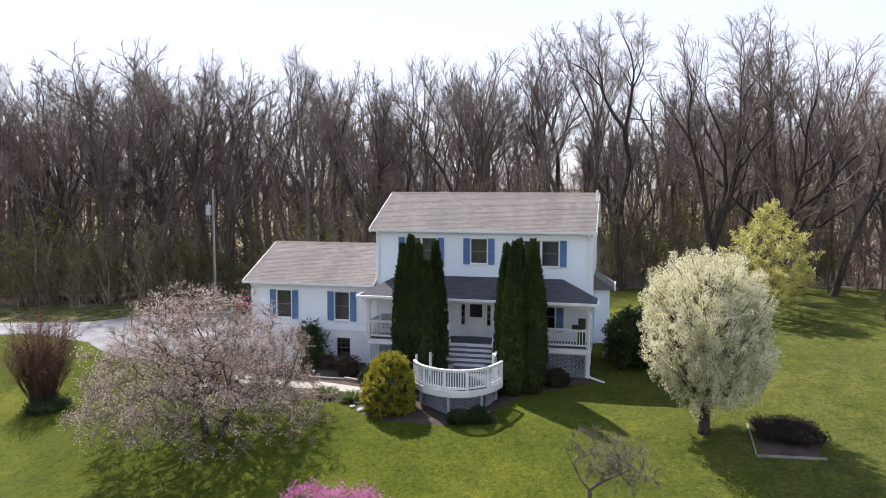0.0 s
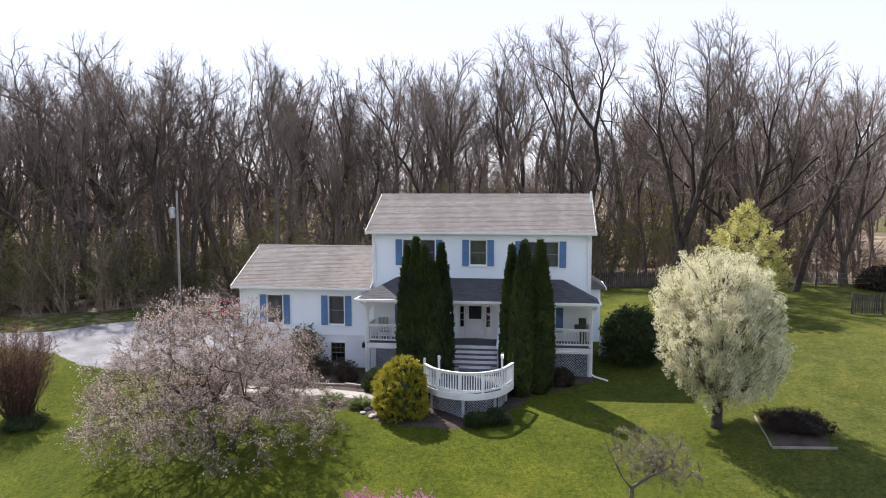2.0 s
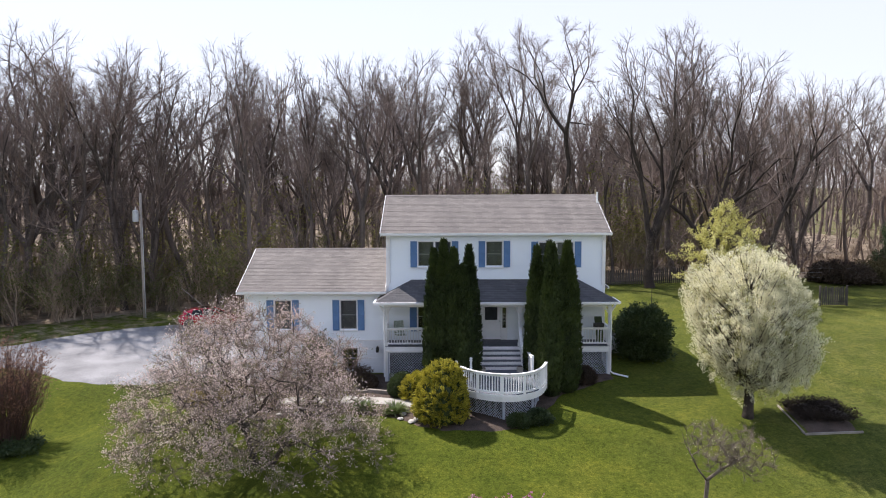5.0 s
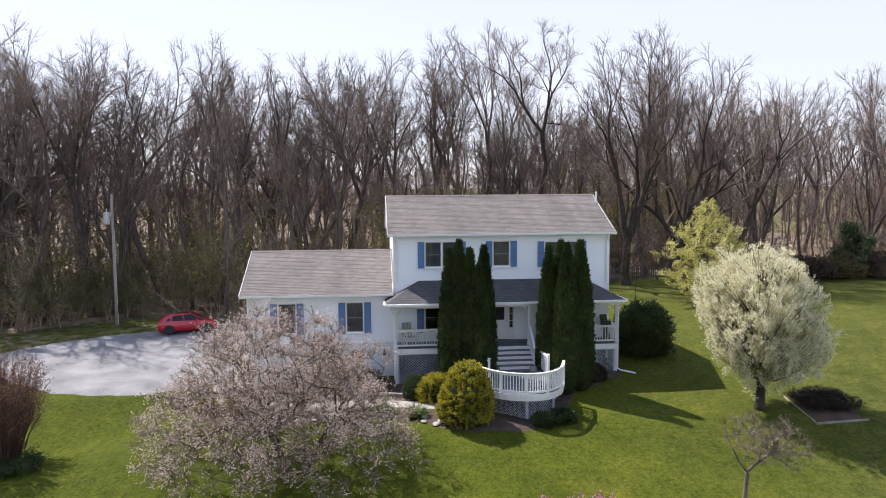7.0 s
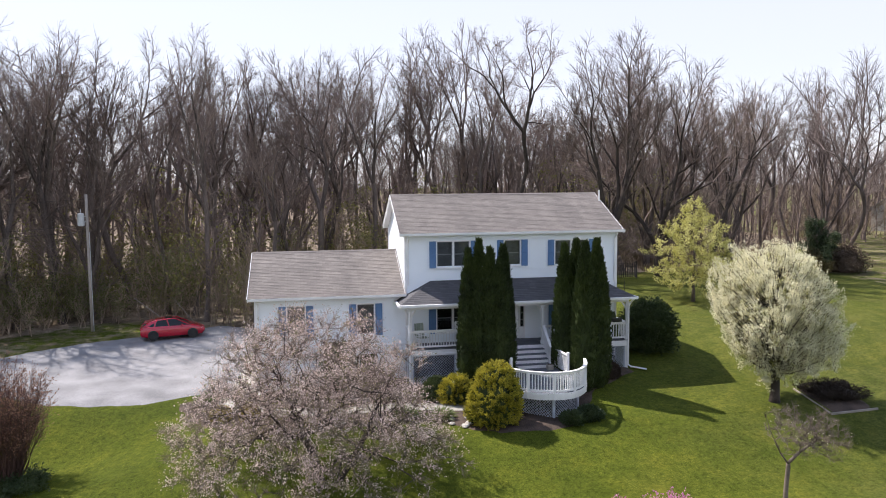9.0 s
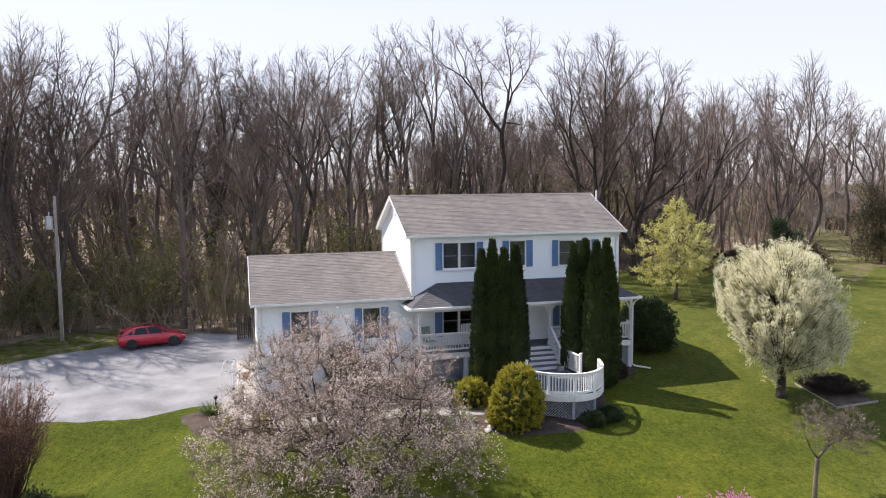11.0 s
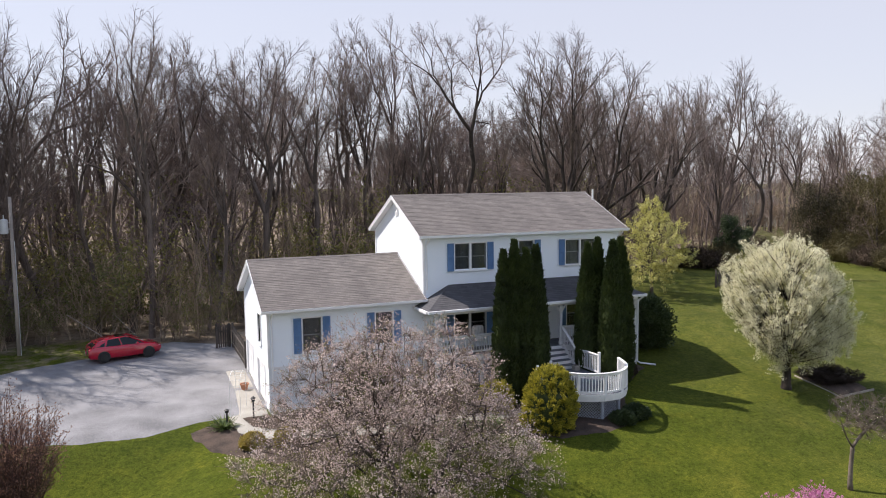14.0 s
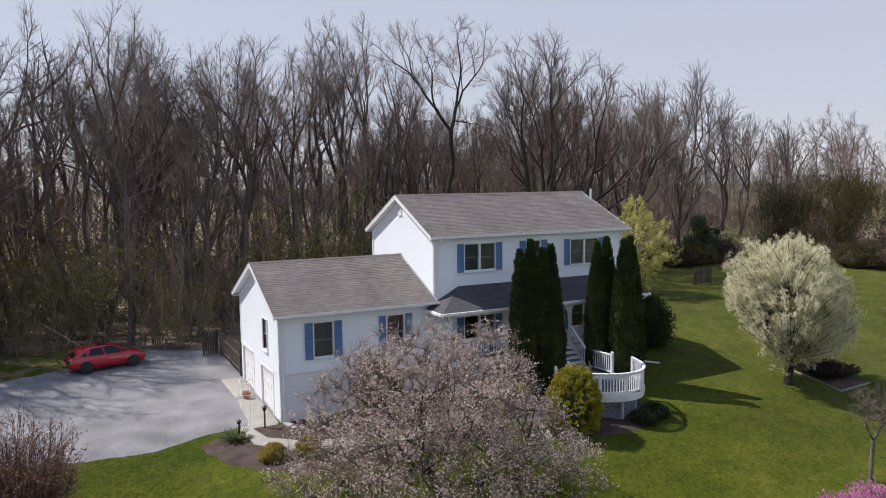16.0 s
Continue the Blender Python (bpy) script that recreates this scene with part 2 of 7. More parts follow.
SHINGLE = shingle_mat()
# same shingles with the porch roof's shade multiplied into the colour
PORCHSHINGLE = shingle_mat("shaded_porch_shingles", (0.52, 0.57, 0.66))


def ground_mat():
    """Lawn and woodland floor on one sheet; the attribute 'woods' says which, with a ragged border."""
    m, n, l, b = nodes_of("lawn_and_leaf_litter")
    geo = n.new("ShaderNodeNewGeometry")

    def noise_tex(scale, detail=4, rough=0.6, squash=None):
        t = n.new("ShaderNodeTexNoise")
        t.inputs["Scale"].default_value, t.inputs["Detail"].default_value, t.inputs["Roughness"].default_value = scale, detail, rough
        if squash:
            mp = n.new("ShaderNodeMapping")
            mp.inputs["Scale"].default_value = squash
            mp.inputs["Rotation"].default_value = (0, 0, 0.5)
            l.new(geo.outputs["Position"], mp.inputs[0])
            l.new(mp.outputs[0], t.inputs["Vector"])
        else:
            l.new(geo.outputs["Position"], t.inputs["Vector"])
        return t.outputs["Fac"]

    def ramp(fac, *stops):
        r = n.new("ShaderNodeValToRGB")
        while len(r.color_ramp.elements) < len(stops):
            r.color_ramp.elements.new(0.5)
        for e, (p, c) in zip(r.color_ramp.elements, stops):
            e.position, e.color = p, (*c, 1)
        l.new(fac, r.inputs[0])
        return r.outputs[0]

    def mixc(fac, a, c, how="MIX"):
        x = n.new("ShaderNodeMix")
        x.data_type, x.blend_type = "RGBA", how
        if isinstance(fac, float):
            x.inputs["Factor"].default_value = fac
        else:
            l.new(fac, x.inputs["Factor"])
        l.new(a, x.inputs[6])
        l.new(c, x.inputs[7])
        return x.outputs[2]

    broad, mid, blade = noise_tex(0.16, 3), noise_tex(1.1, 5, 0.65), noise_tex(22, 3, 0.7)
    lawn = ramp(broad, (0.3, (0.048, 0.063, 0.008)), (0.55, (0.075, 0.092, 0.011)), (0.75, (0.112, 0.118, 0.018)))
    dry = ramp(noise_tex(0.5, 4), (0.35, (0.068, 0.078, 0.022)), (0.65, (0.125, 0.122, 0.045)))
    where = n.new("ShaderNodeSeparateXYZ")
    l.new(geo.outputs["Position"], where.inputs[0])
    east = n.new("ShaderNodeMapRange")          # thinner, drier grass on the open side
    east.inputs["From Min"].default_value, east.inputs["From Max"].default_value, east.inputs["To Max"].default_value = -4.0, 8.0, 0.45
    l.new(where.outputs[0], east.inputs[0])
    lawn = mixc(east.outputs[0], lawn, dry)
    lawn = mixc(0.75, lawn, ramp(mid, (0.3, (0.66, 0.74, 0.66)), (0.5, (1, 1, 1)), (0.7, (1.35, 1.2, 1.15))), "MULTIPLY")
    lawn = mixc(0.8, lawn, ramp(noise_tex(5.5, 4, 0.7), (0.3, (0.5, 0.56, 0.5)), (0.5, (1, 1, 1)), (0.7, (1.5, 1.42, 1.36))), "MULTIPLY")
    lawn = mixc(0.7, lawn, ramp(blade, (0.3, (0.4, 0.46, 0.4)), (0.7, (1.5, 1.45, 1.4))), "MULTIPLY")
    litter = ramp(noise_tex(0.35, 5), (0.3, (0.08, 0.06, 0.043)), (0.48, (0.17, 0.132, 0.095)), (0.62, (0.31, 0.25, 0.185)), (0.72, (0.15, 0.155, 0.06)))
    litter = mixc(0.6, litter, ramp(noise_tex(5, 4), (0.3, (0.5, 0.5, 0.5)), (0.7, (1.3, 1.3, 1.3))), "MULTIPLY")
    at = n.new("ShaderNodeAttribute")
    at.attribute_name = "woods"
    ragged = n.new("ShaderNodeMath")
    ragged.operation = "MULTIPLY_ADD"
    ragged.inputs[1].default_value = 0.8
    l.new(mid, ragged.inputs[0])
    l.new(at.outputs["Fac"], ragged.inputs[2])
    edge = n.new("ShaderNodeMapRange")
    edge.inputs["From Min"].default_value, edge.inputs["From Max"].default_value = 0.8, 1.0
    l.new(ragged.outputs[0], edge.inputs[0])
    l.new(mixc(edge.outputs[0], lawn, litter), b.inputs["Base Color"])
    bp = n.new("ShaderNodeBump")
    bp.inputs["Strength"].default_value, bp.inputs["Distance"].default_value = 0.7, 0.06
    l.new(blade, bp.inputs["Height"])
    l.new(bp.outputs[0], b.inputs["Normal"])
    b.inputs["Roughness"].default_value, b.inputs["Specular IOR Level"].default_value = 0.9, 0.06
    return m


GROUND = ground_mat()
GRAVEL = mat("pale_grey_gravel", (0.128, 0.127, 0.131), (0.282, 0.28, 0.287), 0.95, 0.6, 17, 0.7, dist=0.04)
TUFT = mat("grass_blades", (0.060, 0.081, 0.008), (0.134, 0.145, 0.018), 0.8, 0.9, 5, 0, spec=0.1, vary=0.35, through_light=0.5)


# ---- small mesh kit ----
class Buf:
    """Vertices and faces of one mesh in the making."""

    def __init__(self):
        self.v, self.f = [], []

    def face(self, *pts):
        k = len(self.v)
        self.v += [tuple(p) for p in pts]
        self.f.append(tuple(range(k, k + len(pts))))

    def box(self, x0, x1, y0, y1, z0, z1, m=None):
        k = len(self.v)
        pts = [(x, y, z) for z in (z0, z1) for y in (y0, y1) for x in (x0, x1)]
        self.v += [tuple(m @ Vector(p)) for p in pts] if m else pts
        self.f += [tuple(k + i for i in q) for q in ((0, 2, 3, 1), (4, 5, 7, 6), (0, 1, 5, 4), (2, 6, 7, 3), (0, 4, 6, 2), (1, 3, 7, 5))]

    def soft_box(self, x0, x1, y0, y1, z0, z1, c=0.01, m=None):
        """A box whose upright edges and top are chamfered by c."""
        k = len(self.v)
        out = []
        for z, i in ((z0, 0), (z1 - c, 0), (z1, c)):
            out += [(x0 + i + c, y0 + i, z), (x1 - i - c, y0 + i, z), (x1 - i, y0 + i + c, z), (x1 - i, y1 - i - c, z), (x1 - i - c, y1 - i, z), (x0 + i + c, y1 - i, z), (x0 + i, y1 - i - c, z), (x0 + i, y0 + i + c, z)]
        self.v += [tuple(m @ Vector(p)) for p in out] if m else out
        for a in (0, 8):
            self.f += [(k + a + j, k + a + (j + 1) % 8, k + a + 8 + (j + 1) % 8, k + a + 8 + j) for j in range(8)]
        self.f += [tuple(k + j for j in reversed(range(8))), tuple(k + 16 + j for j in range(8))]

    def prism(self, outline, axis, a, b):
        """An outline in the two other axes, drawn out along one axis from a to b."""
        def put(p, h):
            return {"x": (h, p[0], p[1]), "y": (p[0], h, p[1]), "z": (p[0], p[1], h)}[axis]
        k, n = len(self.v), len(outline)
        self.v += [put(p, a) for p in outline] + [put(p, b) for p in outline]
        self.f += [(k + i, k + (i + 1) % n, k + n + (i + 1) % n, k + n + i) for i in range(n)]
        self.f += [tuple(k + i for i in reversed(range(n))), tuple(k + n + i for i in range(n))]

    def tube(self, pts, radii, sides=6, cap=True):
        k0 = len(self.v)
        n = len(pts)
        d0 = (pts[1] - pts[0]).normalized()
        side = d0.orthogonal().normalized()
        pointed = radii[-1] <= 0
        for i in range(n):
            d = (pts[min(i + 1, n - 1)] - pts[max(i - 1, 0)]).normalized()
            side = (side - d * side.dot(d)).normalized()
            up = d.cross(side)
            if pointed and i == n - 1:
                self.v.append(tuple(pts[i]))
                break
            for j in range(sides):
                a = 2 * math.pi * j / sides
                self.v.append(tuple(pts[i] + (side * math.cos(a) + up * math.sin(a)) * radii[i]))
        for i in range(n - 1):
            a = k0 + i * sides
            if pointed and i == n - 2:
                self.f += [(a + j, a + (j + 1) % sides, k0 + (n - 1) * sides) for j in range(sides)]
            else:
                self.f += [(a + j, a + (j + 1) % sides, a + sides + (j + 1) % sides, a + sides + j) for j in range(sides)]
        if cap and sides > 3:
            self.f.append(tuple(k0 + j for j in reversed(range(sides))))
            if not pointed:
                self.f.append(tuple(k0 + (n - 1) * sides + j for j in range(sides)))

    def lathe(self, profile, centre, sides=16):
        """Radii and heights turned round an upright axis."""
        k = len(self.v)
        for r, z in profile:
            self.v += [(centre[0] + r * math.cos(2 * math.pi * j / sides), centre[1] + r * math.sin(2 * math.pi * j / sides), centre[2] + z) for j in range(sides)]
        for i in range(len(profile) - 1):
            a = k + i * sides
            self.f += [(a + j, a + (j + 1) % sides, a + sides + (j + 1) % sides, a + sides + j) for j in range(sides)]
        self.f += [tuple(k + j for j in reversed(range(sides))), tuple(k + (len(profile) - 1) * sides + j for j in range(sides))]

    def leaf(self, p, d, side, length, width, fold=0.25):
        """A small pointed leaf or petal, folded along its middle, of four triangles."""
        up = d.cross(side)
        a, b = p + d * length * 0.5 + side * width * 0.5 + up * fold * width, p + d * length * 0.5 - side * width * 0.5 + up * fold * width
        k = len(self.v)
        self.v += [tuple(p), tuple(a), tuple(p + d * length), tuple(b)]
        self.f += [(k, k + 1, k + 2), (k, k + 2, k + 3)]

    def mesh(self, name, smooth=False):
        me = bpy.data.meshes.new(name)
        me.from_pydata(self.v, [], self.f)
        if smooth:
            me.polygons.foreach_set("use_smooth", [True] * len(me.polygons))
        me.update()
        return me


def part(name, buf, material, parent=None, label="", smooth=False):
    """Links a Buf, or a mesh that is there already, as one mesh object under a thing or a part."""
    me = buf if isinstance(buf, bpy.types.Mesh) else buf.mesh(name, smooth)
    if not me.materials:
        me.materials.append(material)
    ob = new(name, me)
    if parent:
        ob.parent = parent
    return tagged(ob, label) if label else ob


def thing(name, label, category, at=(0, 0, 0), group="", turn=0):
    ob = new(name)
    ob.empty_display_size = 0.3
    ob.matrix_basis = pose(*at, 0, 0, turn)
    return tagged(ob, label, category, group)


def rnd_dir(rng):
    while True:
        v = Vector((rng.uniform(-1, 1), rng.uniform(-1, 1), rng.uniform(-1, 1)))
        if 0.05 < v.length < 1:
            return v.normalized()


def step(a, b, x):
    t = min(1, max(0, (x - a) / (b - a)))
    return t * t * (3 - 2 * t)


# ---- ground ----
def g(x, y):
    """Height of the ground."""
    z = -0.9 + 0.05 * (min(y, 36) - 22) + 0.03 * (min(max(y, 36), 56) - 36)
    z += 0.06 * min(max(x + 12, 0), 22) * step(27, 41, y)
    z -= 0.3 * step(-13, -19, x) * step(30, 36, y)
    z -= 1.45 * step(-20, -28, x) * step(36, 31, y)
    z -= 0.22 * step(-8, -22, x) * step(35, 30, y)
    z -= 0.22 * max(0, 28.5 - max(y, 23.3)) - 0.05 * min(max(x, 0), 8) * step(29, 25, y)
    return max(z, -3.2)


def woods_edge(x):
    """How far back the lawn reaches, where the trees begin."""
    pts = ((-200, 40), (-60, 44), (-40, 47.5), (-31, 53.2), (-26.5, 53.6), (-24.5, 51.4), (-20, 50.2), (-17, 56), (-10, 57), (4, 58.8), (20, 58.8), (25, 57), (32, 57.5), (36.5, 53.5), (39.5, 46), (46, 32), (200, 10))
    for (a, ya), (b, yb) in zip(pts, pts[1:]):
        if a <= x <= b:
            return ya + (yb - ya) * (x - a) / (b - a)
    return 40


def spaced(lo, hi, near, far, fine):
    """Grid lines, close together from near to far and wider and wider outside."""
    out = list(np.arange(near, far + 1e-6, fine))
    s, v = fine, far
    while v < hi:
        s *= 1.35
        v += s
        out.append(v)
    s, v = fine, near
    while v > lo:
        s *= 1.35
        v -= s
        out.insert(0, v)
    return out


def build_ground():
    xs, ys = spaced(-3000, 3000, -60, 50, 0.6), spaced(-600, 4000, 8, 76, 0.6)
    b = Buf()
    w = []
    for y in ys:
        for x in xs:
            near = 8 < y < 76 and -60 < x < 50
            b.v.append((x, y, g(x, y) + (0.05 * noise.noise((x * 0.25, y * 0.25, 0)) if near else 0)))
            d = y - woods_edge(x)
            glade = x > 26 and abs(y - 68.5 - 0.75 * (x - 42)) < 9
            far_field = glade or x > 50 and y > 82 + 10 * noise.noise((x * 0.1, y * 0.1, 2))
            patchy = 0.46 if x < -23 and d > -7 and y > 40 else 0.62 if x < -13 and y > 46 else 0.0      # thin grass over leaf litter beyond the drive
            w.append(0.47 if far_field else min(1.0, max(patchy, 0.5 + d * 0.25)))
    nx = len(xs)
    b.f = [(j * nx + i, j * nx + i + 1, (j + 1) * nx + i + 1, (j + 1) * nx + i) for j in range(len(ys) - 1) for i in range(nx - 1)]
    ob = part("ground", b, GROUND, smooth=True)
    at = ob.data.attributes.new("woods", "FLOAT", "POINT")
    at.data.foreach_set("value", w)
    tagged(ob, "mown green spring lawn running into brown leaf litter under the woods", "ground", kind="structure")


build_ground()


def sheet(name, left, right, material, label, category, lift=0.02, across=8, wob=0.0, kind="structure"):
    """A strip of ground cover between two lines of plan points, draped on the ground."""
    def along(line, f):
        n = len(line) - 1
        i = min(int(f * n), n - 1)
        u = f * n - i
        return [line[i][q] + (line[i + 1][q] - line[i][q]) * u for q in (0, 1)]
    b = Buf()
    rows = 14 * (len(left) - 1)
    for r in range(rows + 1):
        p, q = along(left, r / rows), along(right, r / rows)
        for c in range(across + 1):
            u = c / across
            x, y = p[0] + (q[0] - p[0]) * u, p[1] + (q[1] - p[1]) * u
            if wob and c in (0, across):
                x += wob * noise.noise((x * 1.3, y * 1.3, 3))
                y += wob * noise.noise((x * 1.3, y * 1.3, 7))
            edge = c in (0, across) or r in (0, rows)
            b.v.append((x, y, g(x, y) + 0.05 * noise.noise((x * 0.25, y * 0.25, 0)) + (lift if not edge else -0.03)))
    m = across + 1
    b.f = [(r * m + c, r * m + c + 1, (r + 1) * m + c + 1, (r + 1) * m + c) for r in range(rows) for c in range(across)]
    if b.f:
        a, c2, d = (Vector(b.v[i]) for i in b.f[rows * across // 2][:3])
        if (c2 - a).cross(d - c2).z < 0:
            b.f = [tuple(reversed(q)) for q in b.f]
    return tagged(part(name, b, material, smooth=True), label, category, kind=kind)


def lawn_tufts():
    """Short grass tufts over the lawn near the house, as one mass."""
    r = np.random.default_rng(3)
    n = 260000
    x, y = r.uniform(-38, 22, n), r.uniform(16, 50, n)
    keep = [not (-20.5 < a < -0.8 and 28.8 + 0 * a < c < 44) and not (a < -18.5 and c > 33.5 and c < woods_edge(a) - 3.5) and not (-23 < a < -4 and 29.8 < c < 36) and not (-10.5 < a < -4.5 and 27.3 < c < 30) and c < woods_edge(a) - 0.5 and not (5.1 < a < 7.9 and 27.8 < c < 31.2) for a, c in zip(x, y)]
    x, y = x[keep], y[keep]
    n = len(x)
    a, h, w = r.uniform(0, 6.28, n), r.uniform(0.01, 0.026, n), r.uniform(0.010, 0.028, n)
    lx, ly = r.normal(0, 0.055, n), r.normal(0, 0.055, n)
    z = np.array([g(p, q) + 0.05 * noise.noise((p * 0.25, q * 0.25, 0)) for p, q in zip(x, y)]) - 0.01
    v = np.empty((n, 3, 3))
    for k, (s, u) in enumerate(((-1, 0), (1, 0), (0, 1))):
        v[:, k, 0] = x + s * w * np.cos(a) + u * lx
        v[:, k, 1] = y + s * w * np.sin(a) + u * ly
        v[:, k, 2] = z + u * h
    b = Buf()
    b.v = v.reshape(-1, 3).tolist()
    b.f = np.arange(3 * n).reshape(-1, 3).tolist()
    tagged(part("lawn_grass", b, TUFT), "short uneven grass tufts of the lawn", "grass", kind="stuff")


lawn_tufts()


# ---- the house ----
FY, BY = 35.9, 43.2                      # front and back wall faces
MX0, MX1, GX0 = -12.15, -1.2, -19.35     # main block and garage wing
RY = 39.5                                # ridge line
FLOOR = 1.5                              # porch and ground floor level

house = thing("house", "white sided two storey house with blue shutters and garage wing", "house", (-10, 39.5, 0))
house.matrix_basis = Matrix()


def gaps(u0, u1, z, holes):
    """What is left of u0..u1 at height z beside the openings (u0, u1, z0, z1)."""
    out = [(u0, u1)]
    for a, b, z0, z1 in holes:
        if z0 < z < z1:
            out = [p for s, e in out for p in ((s, min(e, a)), (max(s, b), e)) if p[1] - p[0] > 0.01]
    return out


def core(buf, along, face, back, u0, u1, z0, z1, holes):
    """The wall behind the cladding, cut by its openings."""
    cuts = sorted({z0, z1, *(z for h in holes for z in h[2:] if z0 < z < z1)})
    for a, b in zip(cuts, cuts[1:]):
        for s, e in gaps(u0, u1, (a + b) / 2, holes):
            buf.box(s, e, face, back, a, b) if along == "x" else buf.box(face, back, s, e, a, b)


def clad(buf, along, face, out, z0, z1, span, holes, course=0.115):
    """Lapped siding courses on a wall; span(z) gives its ends at a height; out: -1 or 1, the way it faces."""
    z = z0
    while z < z1 - 0.02:
        top = min(z + course, z1)
        u0, u1 = span((z + top) / 2)
        if u1 - u0 > 0.03:
            for s, e in gaps(u0, u1, (z + top) / 2, holes):
                shape = [(face, z), (face + out * (0.03 if along == "x" else 0.012), z), (face + out * 0.004, top), (face, top)]
                buf.prism(shape, along, s, e)
        z = top


FRONT_HOLES = {
    "upper": [(-10.57, -8.95, 5.24, 6.50), (-7.15, -6.35, 5.24, 6.50), (-4.50, -2.78, 5.22, 6.46)],
    "porch": [(-10.60, -9.0, 1.98, 3.42), (-7.72, -6.08, 1.5, 3.56), (-4.42, -2.92, 1.98, 3.42)],
    "wing": [(-17.85, -17.03, 2.04, 3.54), (-14.52, -13.72, 2.04, 3.54)],
    "cellar": [(-14.45, -13.69, 0.02, 1.1)],
}
main_holes = FRONT_HOLES["upper"] + FRONT_HOLES["porch"]
GABLE_HOLES = [(37.72, 38.5, 2.16, 3.52), (40.6, 42.8, -0.9, 1.5), (37.0, 39.1, -0.9, 1.32)]

# main block
b = Buf()
core(b, "x", FY, FY + 0.16, MX0, MX1, -0.8, 6.92, main_holes)
core(b, "x", BY - 0.16, BY, MX0, MX1, -0.8, 6.92, [])
core(b, "y", MX0, MX0 + 0.16, FY + 0.16, BY - 0.16, -0.8, 6.92, [])
core(b, "y", MX1 - 0.16, MX1, FY + 0.16, BY - 0.16, -0.8, 6.92, [])
b.box(MX0 + 0.16, MX1 - 0.16, FY + 0.16, BY - 0.16, 4.1, 4.35)
b.box(MX0 + 0.16, MX1 - 0.16, FY + 0.16, BY - 0.16, 6.75, 6.9)
b.box(MX0 + 0.16, MX1 - 0.16, FY + 1.8, FY + 1.9, -0.5, 6.75)
part("wall", b, DARK, house, "wall core behind the siding")
slope_m = (8.78 - 6.95) / (RY - 35.55)
b = Buf()
clad(b, "x", FY, -1, 1.38, 6.88, lambda z: (MX0, MX1), main_holes)
clad(b, "x", BY, 1, -0.3, 6.88, lambda z: (MX0, MX1), [])


def gable_main(z):
    if z < 6.9:
        return FY, BY
    d = (8.66 - z) / slope_m
    return RY - d, RY + d


for face, out in ((MX0, -1), (MX1, 1)):
    clad(b, "y", face, out, 0.4, 8.62, gable_main, [])
    b.prism([(FY + 0.01, 6.85), (BY - 0.01, 6.85), (RY, 8.62)], "x", face - out * 0.1, face)
tagged(part("siding", b, SIDING, house, "white horizontal vinyl lap siding"), kind="stuff")
b = Buf()
b.box(MX0 - 0.01, MX0 + 0.1, FY - 0.012, FY, -0.8, 1.38)
part("foundation", b, FOUND, house)
b = Buf()
b.box(MX1, MX1 + 0.01, FY, BY, -0.5, 0.4)
part("foundation", b, FOUND, house, "white painted foundation wall")
for x0, x1, y0, y1 in ((MX0 - 0.03, MX0 + 0.08, FY - 0.05, FY - 0.002), (MX1 - 0.08, MX1 + 0.03, FY - 0.05, FY - 0.002), (MX1 + 0.002, MX1 + 0.05, FY - 0.002, FY + 0.09), (MX0 - 0.05, MX0 - 0.002, FY - 0.002, FY + 0.09), (MX0 - 0.05, MX0 - 0.002, BY - 0.09, BY + 0.02), (MX1 + 0.002, MX1 + 0.05, BY - 0.09, BY + 0.02)):
    b = Buf()
    b.box(x0, x1, y0, y1, 0.4 if x0 > -5 else 1.4, 6.9)
    part("corner_board", b, TRIM, house)

# garage wing
b = Buf()
wing_holes = FRONT_HOLES["wing"] + FRONT_HOLES["cellar"]
core(b, "x", FY + 0.03, FY + 0.19, GX0, MX0, -0.9, 4.05, wing_holes)
core(b, "x", BY - 0.16, BY, GX0, MX0, -0.9, 4.05, [])
core(b, "y", GX0, GX0 + 0.16, FY + 0.19, BY - 0.16, -0.9, 4.05, GABLE_HOLES)
b.box(GX0 + 0.16, MX0, FY + 0.19, BY - 0.16, 1.35, 1.5)
b.box(GX0 + 0.16, MX0, FY + 2.0, FY + 2.1, 1.5, 4.0)
b.box(GX0 + 0.16, MX0, FY + 0.19, BY - 0.16, 3.95, 4.03)
part("wall", b, DARK, house, "wing wall core behind the siding")
slope_g = (5.87 - 4.05) / (RY - 35.45)


def gable_wing(z):
    if z < 4.02:
        return FY + 0.03, BY
    d = (5.76 - z) / slope_g
    return RY - d, RY + d


b = Buf()
clad(b, "x", FY + 0.005, -1, 1.52, 4.02, lambda z: (GX0, MX0), FRONT_HOLES["wing"])
clad(b, "x", BY, 1, -0.3, 4.02, lambda z: (GX0, MX0), [])
clad(b, "y", GX0, -1, 1.6, 5.72, gable_wing, GABLE_HOLES)
b.prism([(FY + 0.04, 3.98), (BY - 0.01, 3.98), (RY, 5.72)], "x", GX0, GX0 + 0.1)
tagged(part("siding", b, SIDING, house, "white lap siding on the garage wing"), kind="stuff")
b = Buf()
core(b, "x", FY + 0.02, FY + 0.03, GX0, MX0 - 0.02, -0.9, 1.47, FRONT_HOLES["cellar"])
part("foundation", b, FOUND, house, "white painted block lower wall")
b = Buf()
core(b, "y", GX0 - 0.008, GX0, FY + 0.03, BY, -0.9, 1.6, GABLE_HOLES[1:])
part("foundation", b, FOUND, house, "white painted block lower wall")
b = Buf()
